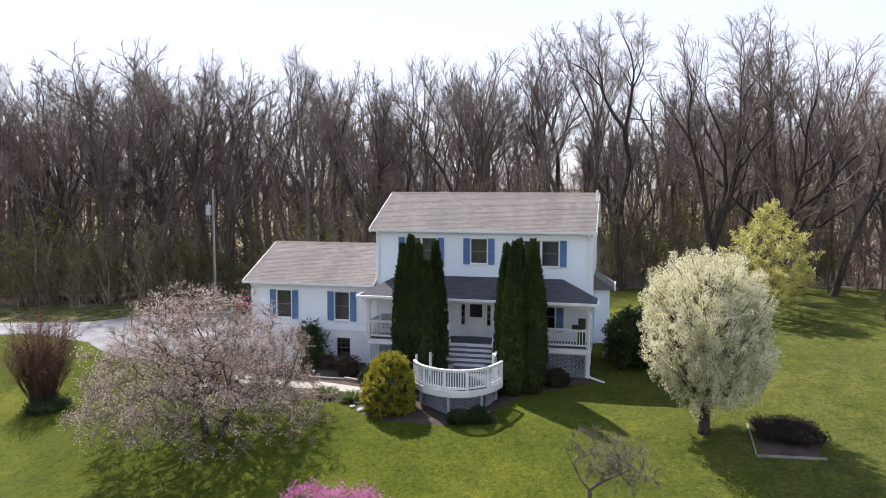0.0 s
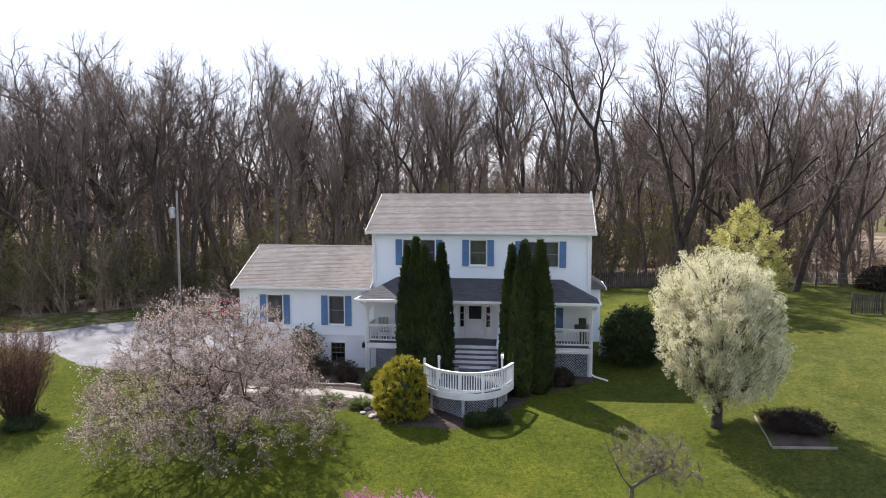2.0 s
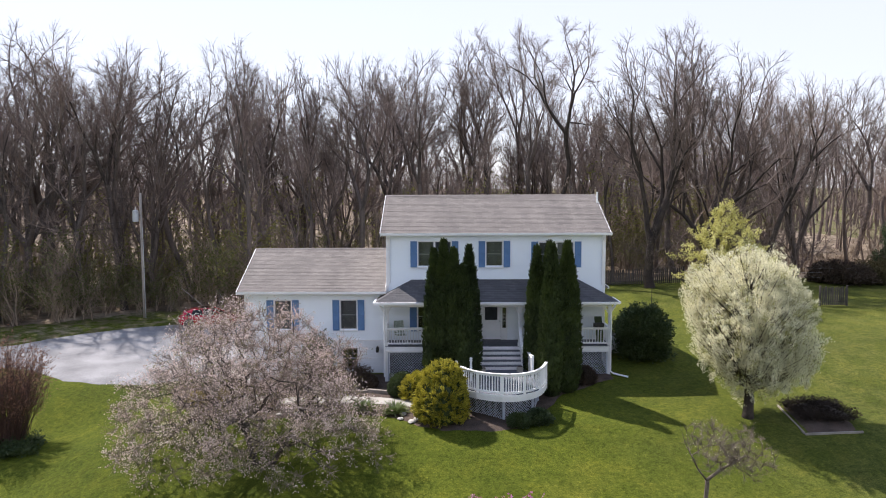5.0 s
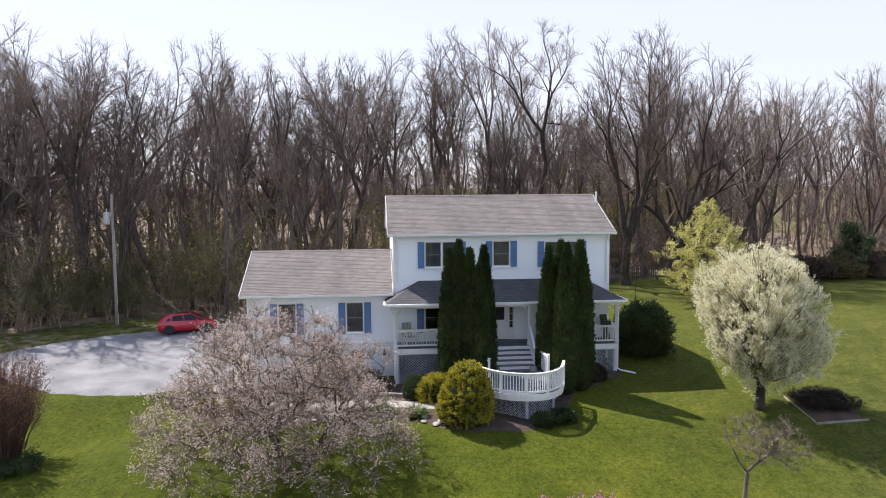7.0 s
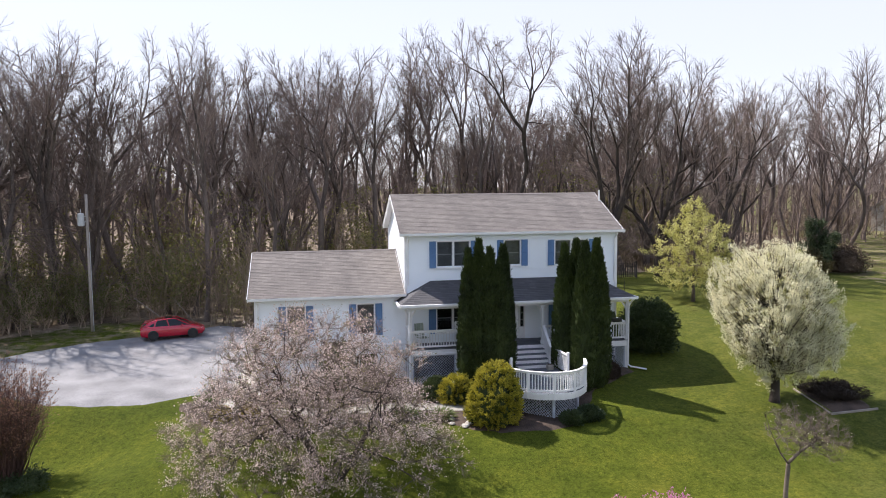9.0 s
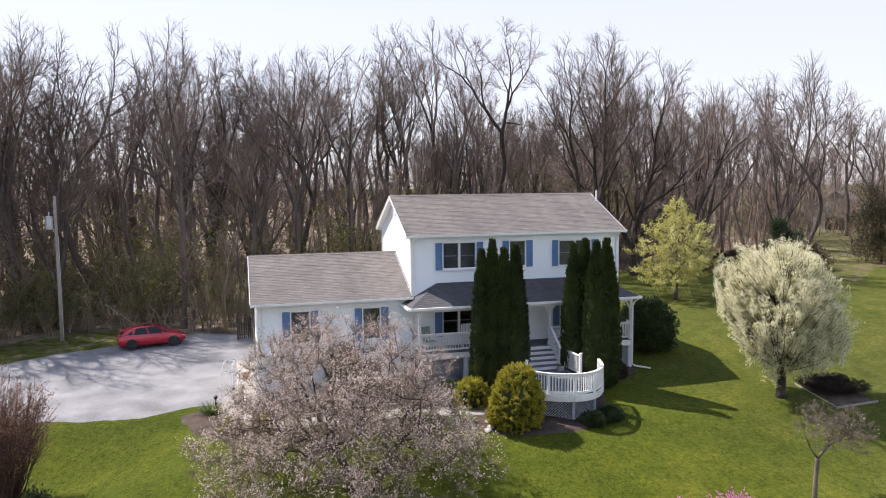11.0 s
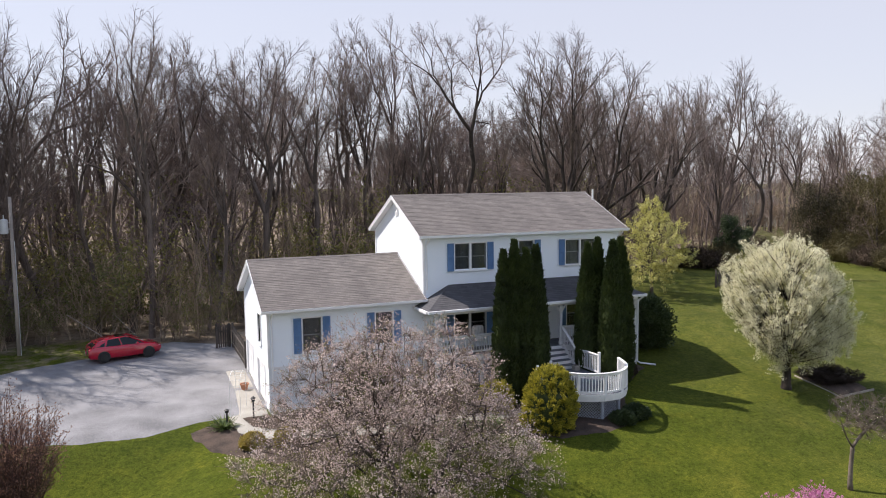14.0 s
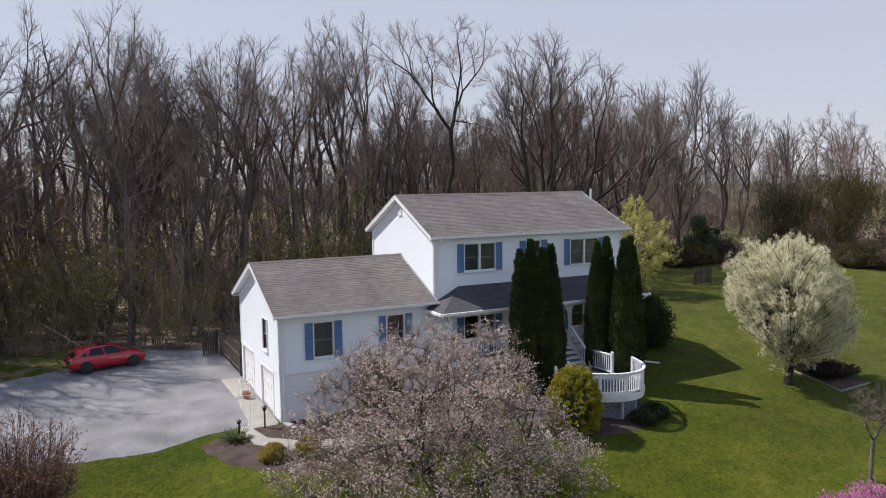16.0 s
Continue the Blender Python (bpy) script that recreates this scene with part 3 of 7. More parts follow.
for z in np.arange(-0.6, 1.4, 0.2):
    for s, e in gaps(GX0, MX0 - 0.05, z + 0.05, FRONT_HOLES["cellar"]):
        b.box(s, e, FY + 0.008, FY + 0.02, z + 0.008, z + 0.192)
tagged(part("block_course", b, FOUND, house), kind="stuff")
b = Buf()
b.box(GX0, MX0 - 0.04, FY - 0.03, FY + 0.03, 1.47, 1.52)
part("ledge", b, TRIM, house)
for x0, x1, y0, y1 in ((GX0 - 0.03, GX0 + 0.08, FY - 0.027, FY + 0.003), (GX0 - 0.03, GX0 - 0.002, FY + 0.003, FY + 0.12), (GX0 - 0.03, GX0 - 0.002, BY - 0.1, BY + 0.02)):
    b = Buf()
    b.box(x0, x1, y0, y1, 1.52, 4.02)
    part("corner_board", b, TRIM, house)


# roofs: a deck with stepped courses of shingles on each slope
def slope_roof(x0, x1, y_eave, z_eave, y_ridge, z_ridge, name="roof", label=""):
    run, rise = y_ridge - y_eave, z_ridge - z_eave
    b = Buf()
    b.prism([(y_eave, z_eave), (y_ridge, z_ridge), (y_ridge, z_ridge - 0.12), (y_eave, z_eave - 0.1)], "x", x0 + 0.02, x1 - 0.02)
    roof = part(name, b, SHINGLE, house, label)
    length = math.hypot(run, rise)
    n = int(length / 0.14)
    nz = abs(run) / length
    ny = -abs(rise) / length if run > 0 else abs(rise) / length
    for i in range(n):
        a, c = i / n, (i + 1) / n + 0.1 / n
        lo, hi = 0.011 + 0.002 * ((i * 7) % 3), 0.005
        p = [(y_eave + run * a, z_eave + rise * a), (y_eave + run * min(c, 1), z_eave + rise * min(c, 1))]
        up = lambda q, h: (q[0] + ny * h, q[1] + nz * h)  # noqa: E731
        shape = [p[0], up(p[0], lo), up(p[1], hi), p[1]]
        b = Buf()
        b.prism(shape if run > 0 else shape[::-1], "x", x0, x1)
        part("shingle_course", b, SHINGLE, roof)


def roof_pair(x0, x1, yf, zf, yb, zb, zr, label):
    slope_roof(x0, x1, yf, zf, RY, zr, label=label)
    slope_roof(x0, x1, yb, zb, RY, zr, label=label)
    n = int((x1 - x0) / 0.3)
    for i in range(n):
        s = x0 + (x1 - x0) * i / n
        cap = Buf()
        cap.prism([(RY - 0.13, zr - 0.035), (RY, zr + 0.035 + 0.006 * (i % 2)), (RY + 0.13, zr - 0.035)], "x", s, s + (x1 - x0) / n + 0.01)
        part("ridge_cap", cap, SHINGLE, house)
    for y, z, o in ((yf, zf, -1), (yb, zb, 1)):
        edge = Buf()
        # gutter with an open channel, and the soffit behind it
        edge.prism([(y, z - 0.11), (y + o * 0.11, z - 0.11), (y + o * 0.12, z + 0.005), (y + o * 0.105, z + 0.005), (y + o * 0.095, z - 0.09), (y, z - 0.09)][::o], "x", x0, x1)
        part("gutter", edge, TRIM, house, "white metal gutter")
    for y0, y1, z in ((yf + 0.005, FY - 0.02, zf), (BY + 0.02, yb - 0.005, zb)):
        sof = Buf()
        sof.box(x0 + 0.03, x1 - 0.03, y0, y1, z - 0.14, z - 0.115)
        part("soffit", sof, TRIM, house)
    # barge boards up both gables
    for x in (x0, x1 - 0.03):
        bar = Buf()
        for y, z in ((yf, zf), (yb, zb)):
            s = 1 if y < RY else -1
            shape = [(y, z - 0.17), (RY, zr - 0.19), (RY, zr - 0.005), (y, z - 0.005)]
            bar.prism(shape[::s], "x", x - 0.012, x + 0.03)
            bar.prism([(y, z - 0.03), (RY, zr - 0.03), (RY, zr + 0.014), (y, z + 0.014)][::s], "x", x - 0.03, x - 0.012)
        part("barge_board", bar, TRIM, house, "white barge board")


roof_pair(-12.45, -0.92, 35.55, 6.95, 43.5, 6.95, 8.78, "grey brown asphalt shingle roof of the main block")
roof_pair(-19.65, MX0 - 0.03, 35.45, 4.05, 43.6, 4.05, 5.87, "grey brown asphalt shingle roof of the garage wing")
# soffits under the gable overhangs
for x0, x1, zr, ze, yf, yb in ((-12.42, MX0 - 0.02, 8.78, 6.95, 35.6, 43.45), (MX1 + 0.02, -0.95, 8.78, 6.95, 35.6, 43.45), (-19.62, GX0 - 0.03, 5.87, 4.05, 35.5, 43.55)):
    for y, s in ((yf, 1), (yb, -1)):
        b = Buf()
        b.prism([(y, ze - 0.14), (RY, zr - 0.16), (RY, zr - 0.135), (y, ze - 0.115)][::s], "x", x0, x1)
        part("soffit", b, TRIM, house)


def shutter(x0, x1, z0, z1, y):
    """A louvred shutter: stiles, rails and slats."""
    b = Buf()
    b.box(x0 + 0.04, x1 - 0.04, y - 0.012, y, z0 + 0.05, z1 - 0.05)
    for s, e in ((x0, x0 + 0.05), (x1 - 0.05, x1)):
        b.box(s, e, y - 0.04, y, z0, z1)
    mid = (z0 + z1) / 2
    for lo, hi in ((z0, z0 + 0.08), (mid - 0.04, mid + 0.04), (z1 - 0.08, z1)):
        b.box(x0 + 0.05, x1 - 0.05, y - 0.036, y, lo, hi)
    for lo, hi in ((z0 + 0.08, mid - 0.04), (mid + 0.04, z1 - 0.08)):
        n = int((hi - lo) / 0.045)
        for i in range(n):
            z = lo + (hi - lo) * i / n
            b.prism([(y - 0.03, z), (y - 0.012, z + 0.035), (y - 0.012, z + 0.045), (y - 0.034, z + 0.008)], "x", x0 + 0.05, x1 - 0.05)
    part("shutter", b, SHUTTER, house, "blue louvred shutter")


def window(x0, x1, z0, z1, y, lights=1, grid=None, shutters=0.36, sides=(1, 1), blind=0.0, along="x"):
    """A double hung window with casing, sashes, panes and blue shutters. along y: on the left gable."""
    m = Matrix() if along == "x" else Matrix(((0, 1, 0, 0), (1, 0, 0, 0), (0, 0, 1, 0), (0, 0, 0, 1)))

    def box(buf, a, b2, c, d, e, f):
        buf.box(a, b2, c, d, e, f, m)
    b = Buf()
    w = 0.055
    k = len(b.v)
    # one moulded frame: outer and inner outline, front and back
    for yy in (y - 0.055, y + 0.12):
        for d in (w, 0):
            b.v += [tuple(m @ Vector(p)) for p in ((x0 - d, yy, z0 - d), (x1 + d, yy, z0 - d), (x1 + d, yy, z1 + d), (x0 - d, yy, z1 + d))]
    for i in range(4):
        j = (i + 1) % 4
        b.f += [(i, j, 4 + j, 4 + i), (8 + j, 8 + i, 12 + i, 12 + j), (j, i, 8 + i, 8 + j), (4 + i, 4 + j, 12 + j, 12 + i)]
    win = part("window", b, TRIM, house, "white framed double hung window")
    b = Buf()
    box(b, x0 - w - 0.02, x1 + w + 0.02, y - 0.085, y - 0.056, z0 - w - 0.02, z0 - w + 0.02)
    part("sill", b, TRIM, win)
    if lights == 2:
        b = Buf()
        box(b, (x0 + x1) / 2 - 0.045, (x0 + x1) / 2 + 0.045, y - 0.05, y + 0.1, z0, z1)
        part("mullion", b, TRIM, win)
    xs = [(x0, x1)] if lights == 1 else [(x0, (x0 + x1) / 2 - 0.045), ((x0 + x1) / 2 + 0.045, x1)]
    mid = (z0 + z1) / 2
    for a, c in xs:
        for lo, hi, yy in ((mid - 0.02, z1, y + 0.02), (z0, mid + 0.02, y + 0.05)):
            s = Buf()
            t = 0.035
            for p, q, r, u in ((a, a + t, lo, hi), (c - t, c, lo, hi), (a + t, c - t, hi - t, hi), (a + t, c - t, lo, lo + t)):
                box(s, p, q, yy, yy + 0.03, r, u)
            if grid:
                gx, gz = grid
                for i in range(1, gx):
                    xx = a + (c - a) * i / gx
                    box(s, xx - 0.009, xx + 0.009, yy + 0.006, yy + 0.024, lo + t, hi - t)
                for i in range(1, gz):
                    zz = lo + (hi - lo) * i / gz
                    box(s, a + t, c - t, yy + 0.007, yy + 0.023, zz - 0.009, zz + 0.009)
            part("sash", s, SASH, win, "window sash greyed as in shade")
            pb = Buf()
            box(pb, a + t, c - t, yy + 0.013, yy + 0.017, lo + t, hi - t)
            part("pane", pb, PANE, win, "window pane").visible_shadow = False
        # added sheet, no real furnishing: makes the glass look evenly dark grey
        if blind:
            cb = Buf()
            n = 10
            hi = z1 - (z1 - z0) * blind
            for i in range(n):
                q = a + (c - a) * i / n
                box(cb, q, q + (c - a) / n, y + 0.11 + 0.015 * (i % 2), y + 0.12 + 0.015 * (i % 2), hi, z1)
            part("blind", cb, GLASSBACK, win, "added dark grey sheet that sets the tone of the glass")
    if shutters:
        if sides[0]:
            shutter(x0 - w - 0.01 - shutters, x0 - w - 0.01, z0 - 0.03, z1 + 0.03, y - 0.045)
        if sides[1]:
            shutter(x1 + w + 0.01, x1 + w + 0.01 + shutters, z0 - 0.03, z1 + 0.03, y - 0.045)


window(-10.57, -8.95, 5.24, 6.50, FY, 2, shutters=0.33, blind=1.0)
window(-7.15, -6.35, 5.24, 6.50, FY, 1, shutters=0.33, blind=1.0)
window(-4.50, -2.78, 5.22, 6.46, FY, 2, shutters=0.33, blind=1.0)
window(-10.60, -9.0, 1.98, 3.42, FY, 2, shutters=0.36)
window(-4.42, -2.92, 1.98, 3.42, FY, 2, shutters=0.36)
window(-17.85, -17.03, 2.04, 3.54, FY, 1, shutters=0.34, blind=1.0)
window(-14.52, -13.72, 2.04, 3.54, FY, 1, shutters=0.34, blind=1.0)
window(-14.45, -13.69, 0.02, 1.1, FY + 0.02, 1, grid=(3, 2), shutters=0)
window(37.72, 38.5, 2.16, 3.52, GX0, 1, shutters=0, along="y")

# front door with side lights
b = Buf()
for x0, x1 in ((-7.72, -7.66), (-7.47, -7.40), (-6.40, -6.33), (-6.14, -6.08)):
    b.box(x0, x1, FY - 0.03, FY + 0.12, FLOOR, 3.5)
b.box(-7.72, -6.08, FY - 0.031, FY + 0.12, 3.5, 3.56)
b.box(-7.66, -7.47, FY + 0.02, FY + 0.06, FLOOR, 2.1)
b.box(-6.33, -6.14, FY + 0.02, FY + 0.06, FLOOR, 2.1)
door = part("door", b, TRIM, house, "white panelled front door with a dark window and side lights")
b = Buf()
b.box(-7.39, -6.41, FY + 0.04, FY + 0.085, FLOOR + 0.01, 2.5)
b.box(-7.39, -7.22, FY + 0.04, FY + 0.085, 2.5, 3.49)
b.box(-6.58, -6.41, FY + 0.04, FY + 0.085, 2.5, 3.49)
b.box(-7.22, -6.58, FY + 0.04, FY + 0.085, 3.38, 3.49)
for x0, x1 in ((-7.28, -6.96), (-6.84, -6.52)):
    b.box(x0, x1, FY + 0.028, FY + 0.04, 1.65, 2.35)
part("door_leaf", b, TRIM, door)
b = Buf()
b.box(-7.22, -6.58, FY + 0.06, FY + 0.066, 2.5, 3.38)
part("pane", b, DOORGLASS, door, "dark door glass")
# the same added grey sheet behind the door glass
b = Buf()
b.box(-7.24, -6.56, FY + 0.1, FY + 0.11, 2.48, 3.4)
part("blind", b, GLASSBACK, door, "added dark grey sheet that sets the tone of the glass")
for x0 in (-7.66, -6.33):
    b = Buf()
    b.box(x0, x0 + 0.19, FY + 0.04, FY + 0.045, 2.1, 3.5)
    part("pane", b, PANE, door, "side light glass")
    b = Buf()
    for i in range(1, 4):
        b.box(x0, x0 + 0.19, FY + 0.03, FY + 0.055, 2.1 + 0.35 * i - 0.01, 2.1 + 0.35 * i + 0.01)
    part("glazing_bar", b, TRIM, door)
b = Buf()
b.lathe([(0.005, 0), (0.03, 0.005), (0.032, 0.03), (0.01, 0.05)], (0, 0, 0), 10)
knob = part("knob", b, METAL, door, "metal door knob")
knob.matrix_basis = pose(-6.47, FY + 0.04, 2.45, 90, 0, 0)

# garage doors in the left gable wall
for y0, y1, z1 in ((40.6, 42.8, 1.5), (37.0, 39.1, 1.32)):
    b = Buf()
    for a, c, lo, hi in ((y0 - 0.1, y0 + 0.02, -0.7, z1 + 0.1), (y1 - 0.02, y1 + 0.1, -0.7, z1 + 0.1), (y0 + 0.02, y1 - 0.02, z1 - 0.02, z1 + 0.1)):
        b.box(GX0 - 0.03, GX0 + 0.12, a, c, lo, hi)
    gd = part("garage_door", b, TRIM, house, "white panelled garage door set back in its frame")
    for i in range(4):
        lo = -0.62 + (z1 + 0.62) * i / 4
        p = Buf()
        p.box(GX0 + 0.06, GX0 + 0.1, y0, y1, lo + 0.004, lo + (z1 + 0.62) / 4 - 0.004)
        for j in range(4):
            q = y0 + (y1 - y0) * j / 4
            p.box(GX0 + 0.05, GX0 + 0.06, q + 0.08, q + (y1 - y0) / 4 - 0.08, lo + 0.1, lo + (z1 + 0.62) / 4 - 0.1)
        part("panel", p, TRIM, gd)

# gable vent, downspouts, vent pipe, utility line under the ledge
b = Buf()
b.box(MX0 - 0.05, MX0 - 0.02, RY - 0.2, RY + 0.2, 7.75, 8.3)
for i in range(7):
    b.box(MX0 - 0.065, MX0 - 0.05, RY - 0.17, RY + 0.17, 7.8 + 0.07 * i, 7.835 + 0.07 * i)
part("gable_vent", b, TRIM, house, "louvred gable vent")


def downspout(x, y, z0, z1, foot=None):
    b = Buf()
    b.tube([Vector(p) for p in ((x, 35.5, z1 + 0.02), (x, 35.5, z1 - 0.1), (x, y, z1 - 0.35), (x, y, z0 + 0.2), *(foot or ((x, y, z0),)))], [0.04] * (4 + len(foot or (1,))), 6)
    part("downspout", b, TRIM, house, "white downspout")


downspout(-12.02, FY - 0.07, 4.4, 6.85)
downspout(-1.32, FY - 0.07, 4.3, 6.85)
downspout(-19.2, FY - 0.07, -0.45, 3.96)
b = Buf()
b.tube([Vector((-1.05, 38.6, 8.2)), Vector((-1.05, 38.6, 8.95))], [0.05, 0.05], 8)
part("vent_pipe", b, TRIM, house, "white plastic vent pipe")

# lean-to at the right rear corner
b = Buf()
b.box(MX1 + 0.04, -0.35, 40.2, 42.8, 0.5, 3.55)
part("wall", b, SIDING, house, "white sided rear bay")
b = Buf()
clad(b, "x", 40.2, -1, 0.9, 3.55, lambda z: (MX1 + 0.04, -0.35), [])
tagged(part("siding", b, SIDING, house), kind="stuff")
b = Buf()
b.prism([(MX1, 3.56), (-0.1, 3.56), (-0.1, 3.66), (MX1, 4.35)], "y", 39.95, 43.0)
part("roof", b, SHINGLE, house, "shingled roof of the rear bay")
b = Buf()
b.box(-0.1, -0.02, 39.93, 43.02, 3.54, 3.66)
part("gutter", b, TRIM, house)

# ---- porch ----
porch = thing("porch", "white front porch with square posts, railings and lattice skirt", "porch")
PX0, PX1, PY = -12.2, -1.15, 34.42
b = Buf()
n = int((PX1 - PX0) / 0.12)
for i in range(n):
    b.box(PX0 + (PX1 - PX0) * i / n + 0.003, PX0 + (PX1 - PX0) * (i + 1) / n - 0.003, PY, FY - 0.025, FLOOR - 0.03, FLOOR)
part("floor", b, DECKGREY, porch, "grey painted board floor")
b = Buf()
b.box(PX0, PX1, PY + 0.01, PY + 0.05, FLOOR - 0.26, FLOOR - 0.03)
b.box(PX0, PX0 + 0.04, PY + 0.05, FY - 0.03, FLOOR - 0.26, FLOOR - 0.03)
b.box(PX1 - 0.04, PX1, PY + 0.05, FY - 0.03, FLOOR - 0.26, FLOOR - 0.03)
b.box(PX0 - 0.02, PX1 + 0.02, PY - 0.025, PY + 0.01, FLOOR - 0.3, FLOOR - 0.2)
part("fascia", b, RAILPAINT, porch)
for x in (PX0 + 0.08, -7.98, -5.62, PX1 - 0.08):
    b = Buf()
    y = PY + 0.08
    b.soft_box(x - 0.06, x + 0.06, y - 0.06, y + 0.06, FLOOR, 3.42, 0.008)
    b.soft_box(x - 0.08, x + 0.08, y - 0.08, y + 0.08, FLOOR, FLOOR + 0.16, 0.01)
    b.soft_box(x - 0.085, x + 0.085, y - 0.085, y + 0.085, 3.24, 3.42, 0.01)
    for s in (-1, 1):
        b.prism([(x + s * 0.06, 3.05), (x + s * 0.3, 3.42), (x + s * 0.22, 3.42), (x + s * 0.06, 3.2)][::s], "y", y - 0.03, y + 0.03)
    part("post", b, RAILPAINT, porch)
for x in (PX0 + 0.08, -9.9, -3.5, PX1 - 0.08):
    b = Buf()
    b.soft_box(x - 0.07, x + 0.07, PY + 0.02, PY + 0.15, -0.6, FLOOR - 0.26, 0.008)
    part("pier", b, RAILPAINT, porch)
b = Buf()
b.box(PX0, PX1, PY, PY + 0.16, 3.42, 3.6)
b.box(PX0, PX0 + 0.16, PY + 0.16, FY - 0.03, 3.42, 3.6)
b.box(PX1 - 0.16, PX1, PY + 0.16, FY - 0.03, 3.42, 3.6)
part("beam", b, RAILPAINT, porch)
b = Buf()
b.box(PX0 + 0.16, PX1 - 0.16, PY + 0.16, FY - 0.03, 3.56, 3.6)
part("soffit", b, TRIM, porch, "white porch ceiling boards")

# hipped porch roof: front slope and two ends in stepped courses
RX0, RX1, RYF, RZ0, RZ1, RRUN = -12.62, -0.85, 34.18, 3.68, 4.58, 1.7
b = Buf()
b.box(RX0 + 0.03, RX1 - 0.03, RYF + 0.03, FY - 0.03, RZ0 - 0.05, RZ0 - 0.01)
porch_roof = part("roof", b, PORCHSHINGLE, porch, "grey shingled hipped porch roof, darkened as in shade")
N = 13
for i in range(N):
    b = Buf()
    a, c = i / N, min(1, (i + 1.1) / N)
    for lift, q in ((0.0, 0),):
        pa, pc = (RX0 + RRUN * a, RX1 - RRUN * a, RYF + RRUN * a, RZ0 + (RZ1 - RZ0) * a), (RX0 + RRUN * c, RX1 - RRUN * c, RYF + RRUN * c, RZ0 + (RZ1 - RZ0) * c)
        lo, hi = 0.014, 0.006
        yb = FY - 0.03
        b.face((pa[0], pa[2], pa[3] + lo), (pa[1], pa[2], pa[3] + lo), (pc[1], pc[2], pc[3] + hi), (pc[0], pc[2], pc[3] + hi))
        b.face((pa[0], pa[2], pa[3] - 0.02), (pa[1], pa[2], pa[3] - 0.02), (pa[1], pa[2], pa[3] + lo), (pa[0], pa[2], pa[3] + lo))
        b.face((pa[0], yb, pa[3] + lo), (pa[0], pa[2], pa[3] + lo), (pc[0], pc[2], pc[3] + hi), (pc[0], yb, pc[3] + hi))
        b.face((pa[0], yb, pa[3] - 0.02), (pa[0], pa[2], pa[3] - 0.02), (pa[0], pa[2], pa[3] + lo), (pa[0], yb, pa[3] + lo))
        b.face((pa[1], pa[2], pa[3] + lo), (pa[1], yb, pa[3] + lo), (pc[1], yb, pc[3] + hi), (pc[1], pc[2], pc[3] + hi))
        b.face((pa[1], pa[2], pa[3] - 0.02), (pa[1], yb, pa[3] - 0.02), (pa[1], yb, pa[3] + lo), (pa[1], pa[2], pa[3] + lo))
    part("shingle_course", b, PORCHSHINGLE, porch_roof)
b = Buf()
b.box(RX0 - 0.02, RX1 + 0.02, RYF - 0.1, RYF, RZ0 - 0.1, RZ0 + 0.01)
b.box(RX0 - 0.1, RX0, RYF, FY - 0.03, RZ0 - 0.1, RZ0 + 0.01)
b.box(RX1, RX1 + 0.1, RYF, FY - 0.03, RZ0 - 0.1, RZ0 + 0.01)
b.box(RX0, RX1, RYF + 0.002, FY - 0.03, RZ0 - 0.08, RZ0 - 0.052)
part("gutter", b, TRIM, porch, "white gutter along the porch eaves")
b = Buf()
b.tube([Vector(p) for p in ((RX1 - 0.15, RYF - 0.04, 3.58), (RX1 - 0.28, PY - 0.02, 3.35), (PX1 - 0.03, PY - 0.05, 3.3), (PX1 - 0.03, PY - 0.05, 0.25), (PX1 + 0.1, PY - 0.15, 0.16), (PX1 + 0.7, PY - 0.6, 0.1))], [0.045] * 6, 6)
part("downspout", b, TRIM, porch, "white downspout with a splash leg")
b = Buf()
b.tube([Vector(p) for p in ((RX0 + 0.2, RYF - 0.04, 3.58), (PX0 + 0.0, PY - 0.06, 3.35), (PX0 + 0.0, PY - 0.06, 0.0))], [0.04] * 3, 6)
part("downspout", b, TRIM, porch, "white downspout")

_bal = Buf()
_bal.soft_box(-0.019, 0.019, -0.019, 0.019, 0, 1, 0.004)
BALUSTER = _bal.mesh("baluster")
BALUSTER.materials.append(RAILPAINT)


def railing(parent, p, q, height=0.9, spacing=0.135, ends=(0, 0)):
    """A railing from p to q (feet of its ends): cap, two rails and square balusters."""
    p, q = Vector(p), Vector(q)
    d = q - p
    flat = Vector((d.x, d.y, 0))
    length = flat.length
    turn = math.atan2(d.y, d.x)
    rise = d.z
    m = Matrix.Translation(p) @ Matrix.Rotation(turn, 4, "Z")
    b = Buf()

    def bar(h0, h1, w, over=0.0):
        k = 0
        pts = [(u, y, z + rise * (u / length)) for u in (-over, length + over) for y, z in ((-w, h0), (w, h0), (w, h1), (-w, h1))]
        b.v += [tuple(m @ Vector(v)) for v in pts]
        b.f += [(k + i, k + (i + 1) % 4, k + 4 + (i + 1) % 4, k + 4 + i) for i in range(4)] + [(k + 3, k + 2, k + 1, k), (k + 4, k + 5, k + 6, k + 7)]
    bar(height - 0.035, height, 0.065, 0.02)
    rail = part("railing", b, RAILPAINT, parent, "white wooden railing")
    for h0, h1 in ((height - 0.12, height - 0.037), (0.08, 0.16)):
        b = Buf()
        bar(h0, h1, 0.022)
        part("rail", b, RAILPAINT, rail)
    n = max(2, round(length / spacing))
    for i in range(n):
        u = (i + 0.5) / n
        o = part("baluster", BALUSTER, RAILPAINT, rail)
        o.matrix_basis = Matrix.Translation(p + d * u + Vector((0, 0, 0.12))) @ Matrix.Rotation(turn, 4, "Z") @ Matrix.Diagonal((1, 1, height - 0.2, 1))
    return rail


py = PY + 0.08
